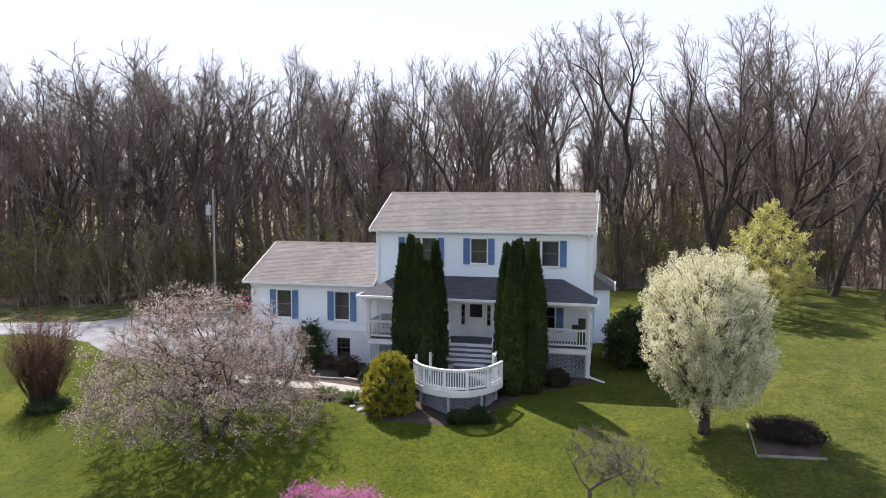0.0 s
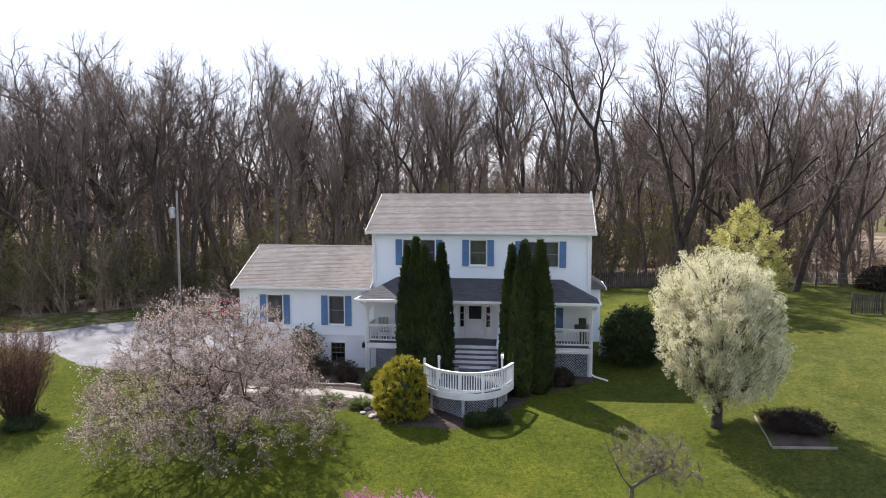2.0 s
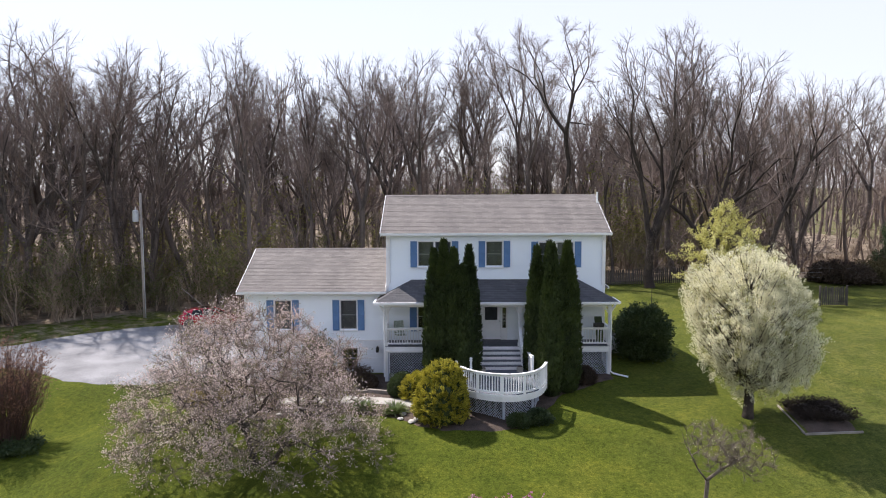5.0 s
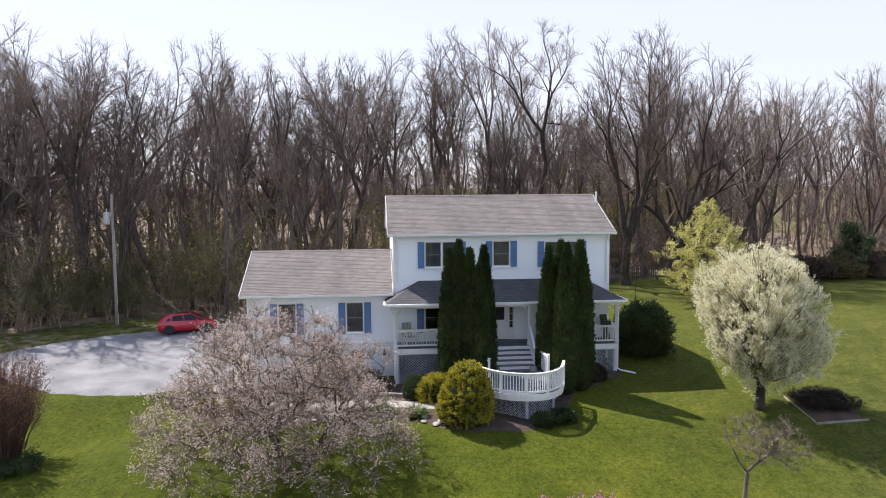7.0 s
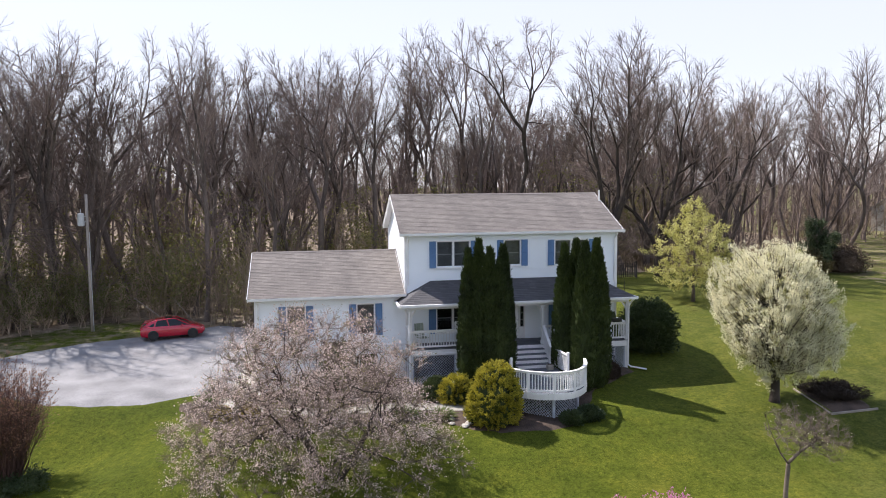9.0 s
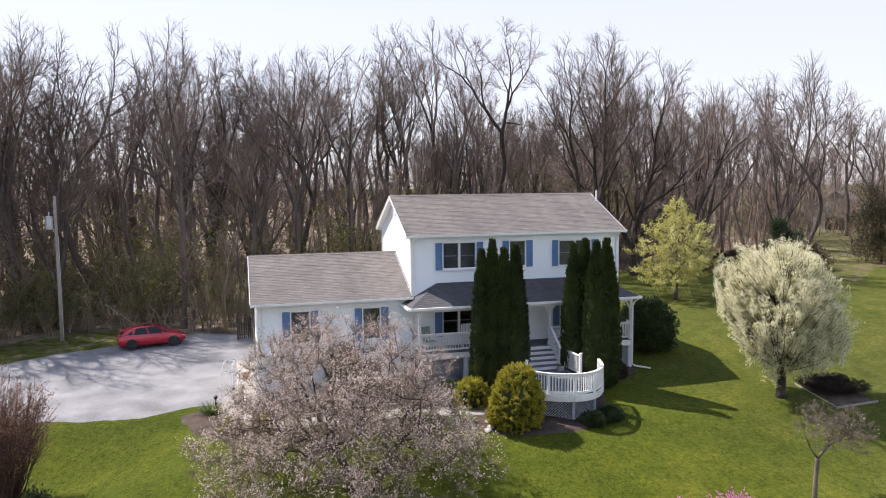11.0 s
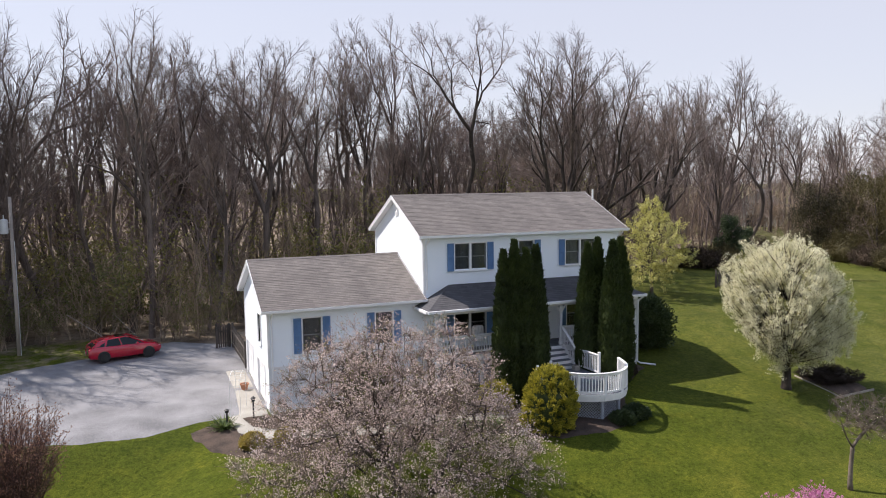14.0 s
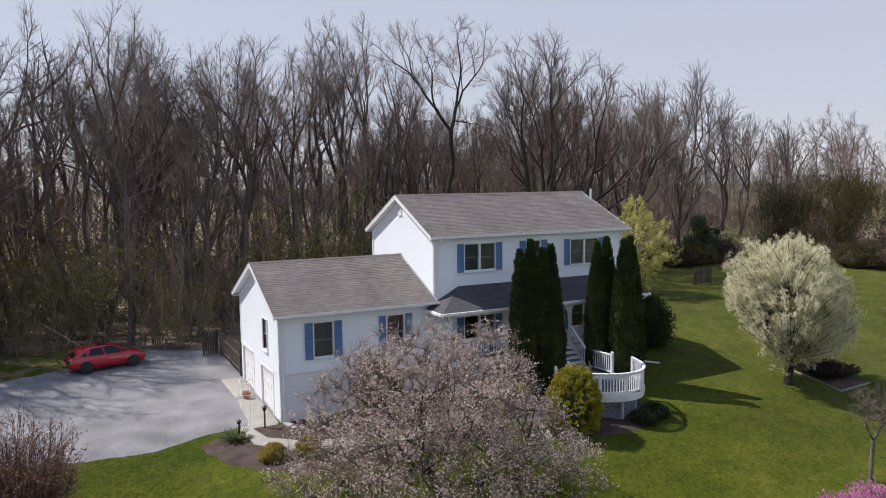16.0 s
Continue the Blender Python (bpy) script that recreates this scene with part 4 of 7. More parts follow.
railing(porch, (PX0 + 0.14, py, FLOOR), (-8.06, py, FLOOR))
railing(porch, (-5.54, py, FLOOR), (PX1 - 0.14, py, FLOOR))
railing(porch, (PX0 + 0.08, py + 0.06, FLOOR), (PX0 + 0.08, FY - 0.03, FLOOR))
railing(porch, (PX1 - 0.08, py + 0.06, FLOOR), (PX1 - 0.08, FY - 0.03, FLOOR))


def lattice(parent, p, q, z0a, z0b, z1, pitch=0.13):
    """A panel of crossed slats between two plan points, from the ground up to z1, in a frame."""
    p, q = Vector((*p, 0)), Vector((*q, 0))
    d = q - p
    length = d.length
    m = Matrix.Translation(p) @ Matrix.Rotation(math.atan2(d.y, d.x), 4, "Z")
    z0 = min(z0a, z0b)
    h = z1 - z0
    b = Buf()
    for s, yo in ((1, -0.006), (-1, 0.004)):
        c = -h if s > 0 else 0
        while c < (length if s > 0 else length + h):
            lo_t, hi_t = 0.0, h
            if s > 0:
                lo_t, hi_t = max(0, -c), min(h, length - c)
            else:
                lo_t, hi_t = max(0, c - length), min(h, c)
            if hi_t - lo_t > 0.02:
                w = 0.017
                k = len(b.v)
                for t in (lo_t, hi_t):
                    u = c + s * t
                    for y in (yo - 0.004, yo + 0.004):
                        for o in (-w, w):
                            b.v.append(tuple(m @ Vector((min(length, max(0, u + o)), y, z0 + t))))
                b.f += [(k, k + 1, k + 5, k + 4), (k + 2, k + 6, k + 7, k + 3), (k, k + 4, k + 6, k + 2), (k + 1, k + 3, k + 7, k + 5)]
            c += pitch
    for a, e, lo, hi in ((0, length, z1 - 0.07, z1), (0, length, z0, z0 + 0.07), (0, 0.07, z0 + 0.07, z1 - 0.07), (length - 0.07, length, z0 + 0.07, z1 - 0.07)):
        b.box(a, e, -0.022, -0.011, lo, hi, m)
    tagged(part("lattice", b, LATTICE, parent, "lattice skirt toned blue grey as in shade"), kind="stuff")


for x0, x1 in ((PX0 + 0.15, -9.97), (-9.83, -7.9), (-5.7, -3.57), (-3.43, PX1 - 0.15)):
    lattice(porch, (x0, PY + 0.08), (x1, PY + 0.08), g(x0, PY) - 0.05, g(x1, PY) - 0.05, FLOOR - 0.27)
lattice(porch, (PX1 - 0.08, PY + 0.15), (PX1 - 0.08, FY - 0.05), g(PX1, PY) - 0.05, g(PX1, FY) - 0.05, FLOOR - 0.27)

# ---- landing deck with steps ----
deck = thing("landing_deck", "white railed many sided deck landing with grey boards", "deck")
DZ = 0.6
RIM = [(-8.75, 31.3), (-8.55, 30.3), (-7.9, 29.45), (-6.9, 29.0), (-5.95, 29.15), (-5.2, 29.9), (-4.8, 31.0)]


def bowed(pts, k):
    """The line through the points, rounded, with k pieces between each two."""
    out = []
    for i in range(len(pts) - 1):
        p0, p1, p2, p3 = (Vector(pts[min(max(j, 0), len(pts) - 1)]) for j in (i - 1, i, i + 1, i + 2))
        for q in range(k):
            t = q / k
            v = 0.5 * (2 * p1 + (p2 - p0) * t + (2 * p0 - 5 * p1 + 4 * p2 - p3) * t * t + (3 * p1 - p0 - 3 * p2 + p3) * t ** 3)
            out.append((v.x, v.y))
    return out + [tuple(pts[-1])]


BOW = bowed(RIM, 3)
OUT = BOW + [(-4.8, 31.9), (-5.35, 32.4), (-5.35, 33.3), (-8.1, 33.3), (-8.1, 31.9)]


def span_at(poly, y):
    xs = []
    for (xa, ya), (xb, yb) in zip(poly, poly[1:] + poly[:1]):
        if (ya <= y) != (yb <= y):
            xs.append(xa + (xb - xa) * (y - ya) / (yb - ya))
    return (min(xs), max(xs)) if len(xs) > 1 else None


y = 29.0
while y < 33.25:
    s = span_at(OUT, y + 0.07)
    if s:
        b = Buf()
        b.box(s[0], s[1], y + 0.003, y + 0.137, DZ - 0.03, DZ)
        part("plank", b, DECKGREY, deck)
    y += 0.14
for (xa, ya), (xb, yb) in zip(BOW, BOW[1:]):
    b = Buf()
    d = Vector((xb - xa, yb - ya, 0))
    m = Matrix.Translation((xa, ya, 0)) @ Matrix.Rotation(math.atan2(d.y, d.x), 4, "Z")
    b.box(-0.015, d.length + 0.015, -0.03, 0.02, DZ - 0.26, DZ + 0.0, m)
    fas = part("fascia", b, RAILPAINT, deck, "white rim board")
    b = Buf()
    b.box(-0.02, d.length + 0.02, -0.06, -0.031, DZ - 0.1, DZ + 0.03, m)
    part("nosing", b, RAILPAINT, fas)
for i, (xa, ya) in enumerate(RIM):
    b = Buf()
    b.soft_box(xa - 0.05, xa + 0.05, ya - 0.05, ya + 0.05, DZ - 0.24, DZ + 0.93, 0.012)
    part("post", b, RAILPAINT, deck)
for (xa, ya), (xb, yb) in zip(BOW[3:], BOW[4:]):
    railing(deck, (xa, ya, DZ), (xb, yb, DZ), 0.92, 0.125)
for xa, ya in ((-5.35, 33.25), (-5.3, 31.75), (-8.05, 33.25), (-8.1, 31.3)):
    b = Buf()
    b.soft_box(xa - 0.05, xa + 0.05, ya - 0.05, ya + 0.05, DZ - 0.2, DZ + 1.02, 0.014)
    b.soft_box(xa - 0.065, xa + 0.065, ya - 0.065, ya + 0.065, DZ + 1.02, DZ + 1.06, 0.02)
    part("post", b, RAILPAINT, deck)
railing(deck, (-5.35, 33.2, DZ), (-5.3, 31.8, DZ), 0.92, 0.125)
railing(deck, (-8.05, 33.2, DZ), (-8.1, 31.35, DZ), 0.92, 0.125)
BASE = [(-8.45, 31.6), (-8.3, 30.4), (-6.8, 29.35), (-5.5, 30.0), (-5.1, 31.4)]
for (xa, ya), (xb, yb) in zip(BASE, BASE[1:]):
    lattice(deck, (xa, ya), (xb, yb), g(xa, ya) - 0.06, g(xb, yb) - 0.06, DZ - 0.25, 0.12)
for xa, ya in BASE[1:]:
    b = Buf()
    b.soft_box(xa - 0.05, xa + 0.05, ya - 0.05, ya + 0.05, g(xa, ya) - 0.1, DZ - 0.2, 0.01)
    part("post", b, LATTICE, deck)
# near-black block standing in for the shade under the deck
b = Buf()
b.box(-8.0, -5.4, 30.2, 33.2, g(-7, 31) - 0.1, DZ - 0.3)
part("skirt_backing", b, DARK, deck)

stairs = thing("porch_steps", "wide wooden steps with white risers and grey treads", "steps")
for i in range(5):
    z0 = DZ + 0.18 * i
    yy = 33.3 + 0.275 * i
    b = Buf()
    b.box(-7.9, -5.62, yy, yy + 0.02, z0, z0 + 0.15)
    part("riser", b, RAILPAINT, stairs, "white riser")
    if i < 4:
        b = Buf()
        b.box(-7.92, -5.6, yy - 0.03, yy + 0.275, z0 + 0.15, z0 + 0.18)
        part("tread", b, DECKGREY, stairs, "grey tread")
for x in (-7.95, -5.6):
    b = Buf()
    b.prism([(33.25, DZ), (34.4, DZ + 0.62), (34.4, DZ + 0.9), (33.25, DZ + 0.18)], "x", x - 0.02, x + 0.02)
    part("stringer", b, RAILPAINT, stairs)
    railing(stairs, (x, 33.3, DZ + 0.1), (x, 34.4, FLOOR), 0.92, 0.13)
for x, y0 in ((-7.5, 32.7), (-5.75, 32.95)):
    planter = thing("planter", "small pale square planter pot standing on the landing", "planter")
    b = Buf()
    b.soft_box(x - 0.14, x + 0.14, y0 - 0.14, y0 + 0.14, DZ, DZ + 0.24, 0.02)
    part("pot", b, CONCRETE, planter)
    b = Buf()
    b.box(x - 0.11, x + 0.11, y0 - 0.11, y0 + 0.11, DZ + 0.23, DZ + 0.245)
    part("soil", b, MULCH, planter)


# ---- bare trees ----
class Spec:
    def __init__(self, **k):
        self.seg = k.get("seg", (9, 5, 3, 2, 1))
        self.wob = k.get("wob", (0.10, 0.22, 0.28, 0.3, 0.3))
        self.up = k.get("up", (0.06, 0.10, 0.07, 0.04, 0.02))
        self.kids = k.get("kids", (12, 6, 5, 3))
        self.start = k.get("start", (0.28, 0.2, 0.15, 0.1))
        self.angle = k.get("angle", (50, 48, 50, 50))
        self.ratio = k.get("ratio", (0.42, 0.5, 0.5, 0.55))
        self.thin = k.get("thin", (0.5, 0.5, 0.5, 0.6))
        self.sides = k.get("sides", (7, 4, 3, 3, 3))
        self.least = k.get("least", 0.0125)
        self.levels = k.get("levels", 4)
        self.tips = k.get("tips", None)
        self.taper = k.get("taper", 1.0)
        self.fork = k.get("fork", self.start[0] >= 0.38)

    def reach(self, f):
        """How long a limb grows that leaves the trunk at the share f of its length."""
        return 0.75 + 0.35 * f if self.fork else 1.15 - 0.6 * f


def grow(bufs, rng, p, d, length, r, lev, s):
    n = s.seg[lev]
    pts, dirs = [p], [d]
    for i in range(n):
        d = (d + rnd_dir(rng) * s.wob[lev] + Vector((0, 0, 1)) * s.up[lev]).normalized()
        p = p + d * (length / n)
        pts.append(p)
        dirs.append(d)
    end = (0.55 if s.fork else 0.2) if lev == 0 else 0.25
    radii = [max(s.least, r * (1 - (1 - end) * (i / n) ** s.taper)) for i in range(n + 1)]
    if lev == 0:
        radii[0] *= 1.35
    if lev >= s.levels - 1 or lev >= 2:
        radii[-1] = 0
    bufs[0 if lev == 0 else 1].tube(pts, radii, s.sides[lev], cap=False)
    if lev >= s.levels:
        if s.tips is not None:
            s.tips.append((pts[-1], d, lev))
        return
    k = s.kids[lev]
    az = rng.uniform(0, 6.28)
    for j in range(k):
        f = s.start[lev] + (1 - s.start[lev]) * (j + rng.random()) / k
        q = f * n
        i = min(int(q), n - 1)
        at = pts[i].lerp(pts[i + 1], q - i)
        ax = dirs[i + 1]
        az += 2.4 + rng.uniform(-0.6, 0.6)
        o = ax.orthogonal().normalized()
        out = o * math.cos(az) + ax.cross(o) * math.sin(az)
        a = radians(s.angle[lev] * rng.uniform(0.6, 1.3))
        dd = (ax * math.cos(a) + out * math.sin(a)).normalized()
        rr = max(radii[i], s.least) * s.thin[lev] * rng.uniform(0.7, 1.1)
        ll = length * s.ratio[lev] * (s.reach(f) if lev == 0 else 1 - 0.35 * f) * rng.uniform(0.65, 1.2)
        grow(bufs, rng, at, dd, ll, rr, lev + 1, s)
    if s.tips is not None and lev >= 2:
        s.tips.append((pts[-1], d, lev))


def bare_tree(seed, height, radius, spec, lean=(0, 0), name="tree"):
    rng = random.Random(seed)
    bufs = (Buf(), Buf())
    grow(bufs, rng, Vector((0, 0, -0.4)), Vector((*lean, 1)).normalized(), height, radius, 0, spec)
    return bufs


WOODS_LABELS = ("tall bare grey brown tree with a dense fan shaped crown", "slender bare woodland tree with fine upright twigs", "bare woodland tree with crooked grey limbs")


def wood_tree(seed, h, r=0.2, bole=0.4, wob=0.1, up=0.07, spread=1.0, tip=0.014, laterals=0.38, lean=(0, 0), stems=None, shoots=8, fine=2, aim=(0, 0), plumb=False):
    """A bare woodland tree: a bole that forks again and again into thinner, rising limbs set with fine twigs.
    bole: share of the height below the first fork; spread: how wide the forks open; stems: first directions
    of several leaders; aim: where the crown, or if plumb the first fork, stands over the foot."""
    rng = random.Random(seed)
    trunk, crown = Buf(), Buf()

    def turned(d, angle, az):
        o = d.orthogonal().normalized()
        return (d * math.cos(angle) + (o * math.cos(az) + d.cross(o) * math.sin(az)) * math.sin(angle)).normalized()

    def twig(p, d):
        dd = turned(d, rng.uniform(0.35, 1.0), rng.uniform(0, 6.28))
        dd = (dd + Vector((0, 0, 0.15))).normalized()
        size = rng.uniform(0.35, 0.85)
        e = p + dd * size
        crown.tube([p, e], [tip * 0.75, 0], 3, cap=False)
        for f in (0.45, 0.75)[:fine]:
            q = p.lerp(e, f)
            crown.tube([q, q + turned(dd, rng.uniform(0.4, 0.9), rng.uniform(0, 6.28)) * size * rng.uniform(0.35, 0.7)], [tip * 0.55, 0], 3, cap=False)

    def limb(p, d, r0, length, depth, lift):
        n = max(2, int(length / (0.9 if r0 > 0.05 else 0.6)))
        pts, radii = [p], [r0]
        bend = rnd_dir(rng) * wob
        r1 = r0 * 0.88
        for i in range(n):
            if i % 2:
                bend = rnd_dir(rng) * wob
            d = (d + bend + rnd_dir(rng) * wob * 0.5 + Vector((0, 0, lift))).normalized()
            p = p + d * (length / n)
            pts.append(p)
            radii.append(r0 + (r1 - r0) * (i + 1) / n)
            if depth and r0 > tip * 1.6 and rng.random() < laterals:
                rs = r0 * rng.uniform(0.22, 0.42)
                grown(p, turned(d, rng.uniform(0.6, 1.1) * min(1.15, spread + 0.15), rng.uniform(0, 6.28)), max(tip, rs), depth + 1)
            if depth and r0 < tip * 2.6:
                for _ in range(fine):
                    twig(pts[-2].lerp(p, rng.random()), d)
        (trunk if r0 > 0.05 else crown).tube(pts, radii, 7 if r0 > 0.12 else 5 if r0 > 0.05 else 3, cap=False)
        return p, d, r1

    def grown(p, d, r0, depth):
        if depth > 15:
            return
        p, d, r1 = limb(p, d, r0, 7.3 * r0 ** 0.6 * rng.uniform(0.75, 1.25), depth, up)
        if r1 <= tip * 1.15:
            twig(p, d)
            crown.tube([p, p + (d + rnd_dir(rng) * 0.3).normalized() * rng.uniform(0.4, 0.9)], [tip * 0.8, 0], 3, cap=False)
            return
        az = rng.uniform(0, 6.28)
        grown(p, turned(d, rng.uniform(0.12, 0.32) * spread, az), r1 * rng.uniform(0.8, 0.88), depth + 1)
        grown(p, turned(d, rng.uniform(0.4, 0.75) * spread, az + math.pi + rng.uniform(-0.5, 0.5)), r1 * rng.uniform(0.52, 0.74), depth + 1)

    base = Vector((0, 0, -0.4))
    d = Vector((*lean, 1)).normalized()
    trunk.tube([base, base + d * 0.5, base + d * 1.2], [r * 1.7, r * 1.25, r * 1.06], 8, cap=False)
    p, d, r1 = limb(base + d * 1.2, d, r, max(0.5, h * bole - 1.2), 0, 0.05)
    for q in stems or ((rng.uniform(-0.3, 0.3), rng.uniform(-0.3, 0.3)), (rng.uniform(-0.6, 0.6), rng.uniform(-0.6, 0.6))):
        grown(p, (d + Vector((*q, 0)) * spread).normalized(), r1 * rng.uniform(0.68, 0.86), 1)
    for _ in range(shoots):                  # thin side shoots low on the bole
        f = rng.uniform(0.25, 1.0)
        grown(base.lerp(p, f), turned(Vector((0, 0, 1)), rng.uniform(0.8, 1.4), rng.uniform(0, 6.28)), rng.uniform(0.02, 0.04), 9)
    v = np.array(crown.v)
    k = h / v[:, 2].max()
    high = v[v[:, 2] > v[:, 2].max() * 0.6]
    mid = p if plumb else Vector(high.mean(axis=0))
    sx, sy = (aim[0] / k - mid.x) / mid.z, (aim[1] / k - mid.y) / mid.z
    for q in (trunk, crown):
        q.v = [((a + sx * max(0, c)) * k, (b2 + sy * max(0, c)) * k, c * k) for a, b2, c in q.v]
    return trunk, crown


# height, girth and habit of the trees that the wood is planted with
masters = []
for i, (h, kw) in enumerate((
    (20.0, dict(r=0.22, bole=0.34, wob=0.09, spread=0.85)),
    (21.0, dict(r=0.19, bole=0.46, wob=0.07, spread=0.7)),
    (19.0, dict(r=0.20, bole=0.30, wob=0.13, spread=1.0)),
    (22.0, dict(r=0.31, bole=0.24, wob=0.08, spread=1.1, tip=0.017, stems=((0.6, 0.1), (-0.5, 0.4), (-0.1, -0.6), (0.1, 0.2)))),
    (17.0, dict(r=0.14, bole=0.44, wob=0.09, spread=0.75)),
    (20.0, dict(r=0.21, bole=0.42, wob=0.16, spread=1.05, laterals=0.35)),
    (20.0, dict(r=0.18, bole=0.40, wob=0.09, spread=0.8, lean=(0.14, 0.05), aim=(1.6, 0.5))),
    (19.0, dict(r=0.20, bole=0.12, wob=0.12, spread=0.9, stems=((0.3, 0.1), (-0.35, 0.2), (0.0, -0.3)))),
    (20.0, dict(r=0.24, bole=0.36, wob=0.20, spread=1.1, laterals=0.35, aim=(1.0, 0))),
    (18.0, dict(r=0.16, bole=0.5, wob=0.12, spread=0.6)),
    (18.0, dict(r=0.19, bole=0.08, wob=0.10, up=0.09, spread=0.8, stems=((0.5, 0.2), (-0.4, 0.3), (0.2, -0.5), (-0.3, -0.2)))),
)):
    bufs = wood_tree(100 + i, h, **kw)
    masters.append((bufs[0].mesh("trunk", True), bufs[1].mesh("crown"), h))
    masters[-1][0].materials.append(FORESTBARK)
    masters[-1][1].materials.append(TWIG)


def forest_tree(k, x, y, height, turn, label=None):
    trunk, crown, h = masters[k]
    t = thing("tree", label or WOODS_LABELS[k % 3], "tree", (x, y, g(x, y)), "trees of the wood", turn)
    t.scale = (height / h,) * 3
    part("trunk", trunk, FORESTBARK, t)
    part("crown", crown, TWIG, t)


rng = random.Random(5)
placed = []


def free(x, y, d):
    return all((x - a) ** 2 + (y - b2) ** 2 > d * d for a, b2 in placed)


def top_height(x):
    """How tall the wood stands along its edge."""
    pts = ((-120, 20), (-60, 20), (-45, 21), (-32, 20.8), (-20, 20.8), (-8, 21.0), (4, 19.0), (14, 17.5), (26, 17), (60, 18.5), (120, 16))
    for (a, ya), (c, yc) in zip(pts, pts[1:]):
        if a <= x <= c:
            return ya + (yc - ya) * (x - a) / (c - a)
    return 15


# trees that stand out on the skyline
def lone_tree(label, x, y, bark, seed, h, **kw):
    bufs = wood_tree(seed, h, **kw)
    t = thing("tree", label, "tree", (x, y, g(x, y)), "trees of the wood")
    part("trunk", bufs[0], bark, t, smooth=True)
    part("crown", bufs[1], TWIG, t)
    placed.append((x, y))


lone_tree("tall bare tree whose few crooked limbs curl above the wood", 0.4, 57.6, DARKBARK, 1068, 21.6, r=0.24, bole=0.72, wob=0.2, spread=1.1, laterals=0.3, up=0.04, stems=((-0.5, 0.1), (0.35, -0.1)), plumb=True)
lone_tree("gnarled dark bare tree with winding limbs behind the house", 6.6, 55.0, DARKBARK, 1001, 20.5, r=0.30, bole=0.16, wob=0.17, spread=0.8, laterals=0.35, up=0.08, lean=(-0.05, 0), stems=((-0.25, 0.0), (0.28, 0.15), (0.5, -0.2)), aim=(0.6, 0))
lone_tree("broad vase shaped bare tree of many dark stems", 11.6, 56.2, DARKBARK, 953, 18.6, r=0.26, bole=0.12, wob=0.15, spread=1.0, up=0.06, stems=((0.35, 0.1), (0.75, -0.1), (-0.3, 0.3), (0.1, -0.4)), aim=(1.0, 0))
lone_tree("huge bare oak with a wide rounded fan of fine twigs", -45.0, 64.5, FORESTBARK, 961, 24.6, r=0.42, bole=0.2, wob=0.08, spread=1.5, up=0.05, tip=0.019, stems=((0.7, 0.0), (-0.7, 0.1), (0.1, 0.6), (0.25, -0.5), (-0.3, -0.2)))
for k, x, y, h, turn in ((8, -7.2, 68.5, 24.0, 20), (0, -6.6, 66.4, 22.0, 80), (9, -3.1, 69.3, 24.5, 130), (2, -14.9, 71.6, 22.5, 300), (5, -15.6, 79.5, 23.0, 40), (3, -17.8, 92.0, 24.0, 250), (3, -38.1, 84.0, 22.5, 20), (0, -39.8, 68.7, 21.5, 200), (10, 19.4, 58.5, 16.5, 90), (0, 34.3, 76.2, 19.5, 30), (10, 48.4, 81.2, 24.0, 100), (8, 62.8, 86.2, 21.5, 170), (0, 57.0, 78.0, 17.5, 10), (2, 82.0, 88.0, 18.0, 70), (5, 72.0, 74.0, 19.0, 60), (5, 10.2, 60.4, 21.3, 150), (1, -1.0, 62.5, 20.5, 200), (2, 15.0, 61.0, 18.5, 260), (6, -11.8, 60.0, 20.5, 80), (3, -22.0, 64.0, 20.5, 300), (7, -31.8, 55.4, 18, 170), (9, -27.0, 56.2, 18, 280), (2, -36.0, 53.0, 18, 60), (3, -41.0, 54.5, 20, 60), (6, -33.6, 56.8, 20, 240), (0, -52.0, 58.0, 21.0, 140), (2, -57.0, 66.0, 22.0, 10)):
    placed.append((x, y))
    forest_tree(k, x, y, h, turn)
tries = 0
while len(placed) < 190 and tries < 9000:
    tries += 1
    x = rng.uniform(-95, 78)
    depth = abs(rng.gauss(0, 1)) * 12
    y = woods_edge(x) + 1.0 + depth
    if x > 20:
        y = max(y, 60 + rng.uniform(0, 26)) if x < 40 else rng.uniform(52, 100)
    if 33 < x < 64 and abs(y - 68.5 - 0.75 * (x - 42)) < 5:      # an open glade runs away between the trees
        continue
    if not free(x, y, 2.0 if x < 20 else 3.6) or (x > 16 and rng.random() < 0.5):
        continue
    placed.append((x, y))
    forest_tree(rng.choice((0, 0, 1, 1, 2, 4, 4, 5, 6, 6, 7, 9, 9, 10)), x, y, top_height(x) * (rng.uniform(0.6, 0.86) if rng.random() < 0.6 else rng.uniform(0.86, 1.04)), rng.uniform(0, 360))

# the deeper wood, and saplings and brush along its edge, as one mass each
far = Buf()
protos = []
for i in range(6):
    bb = wood_tree(300 + i, 17.0, (0.125, 0.105, 0.14)[i % 3], (0.3, 0.4, 0.22)[i % 3], 0.12, tip=0.03, laterals=0.3, fine=1, spread=(0.9, 0.75, 1.0)[i % 3], shoots=4)
    one = Buf()
    for q in bb:
        k0 = len(one.v)
        one.v += q.v
        one.f += [tuple(k0 + a for a in f) for f in q.f]
    pv = np.array(one.v)
    protos.append((pv * (17 / pv[:, 2].max()), one.f))


def scatter(buf, proto, x, y, s, a):
    v, f = proto
    c, sn = math.cos(a), math.sin(a)
    k0 = len(buf.v)
    w = np.column_stack((x + s * (c * v[:, 0] - sn * v[:, 1]), y + s * (sn * v[:, 0] + c * v[:, 1]), g(x, y) + s * v[:, 2]))
    buf.v += list(map(tuple, w.tolist()))
    buf.f += [tuple(k0 + i for i in q) for q in f]


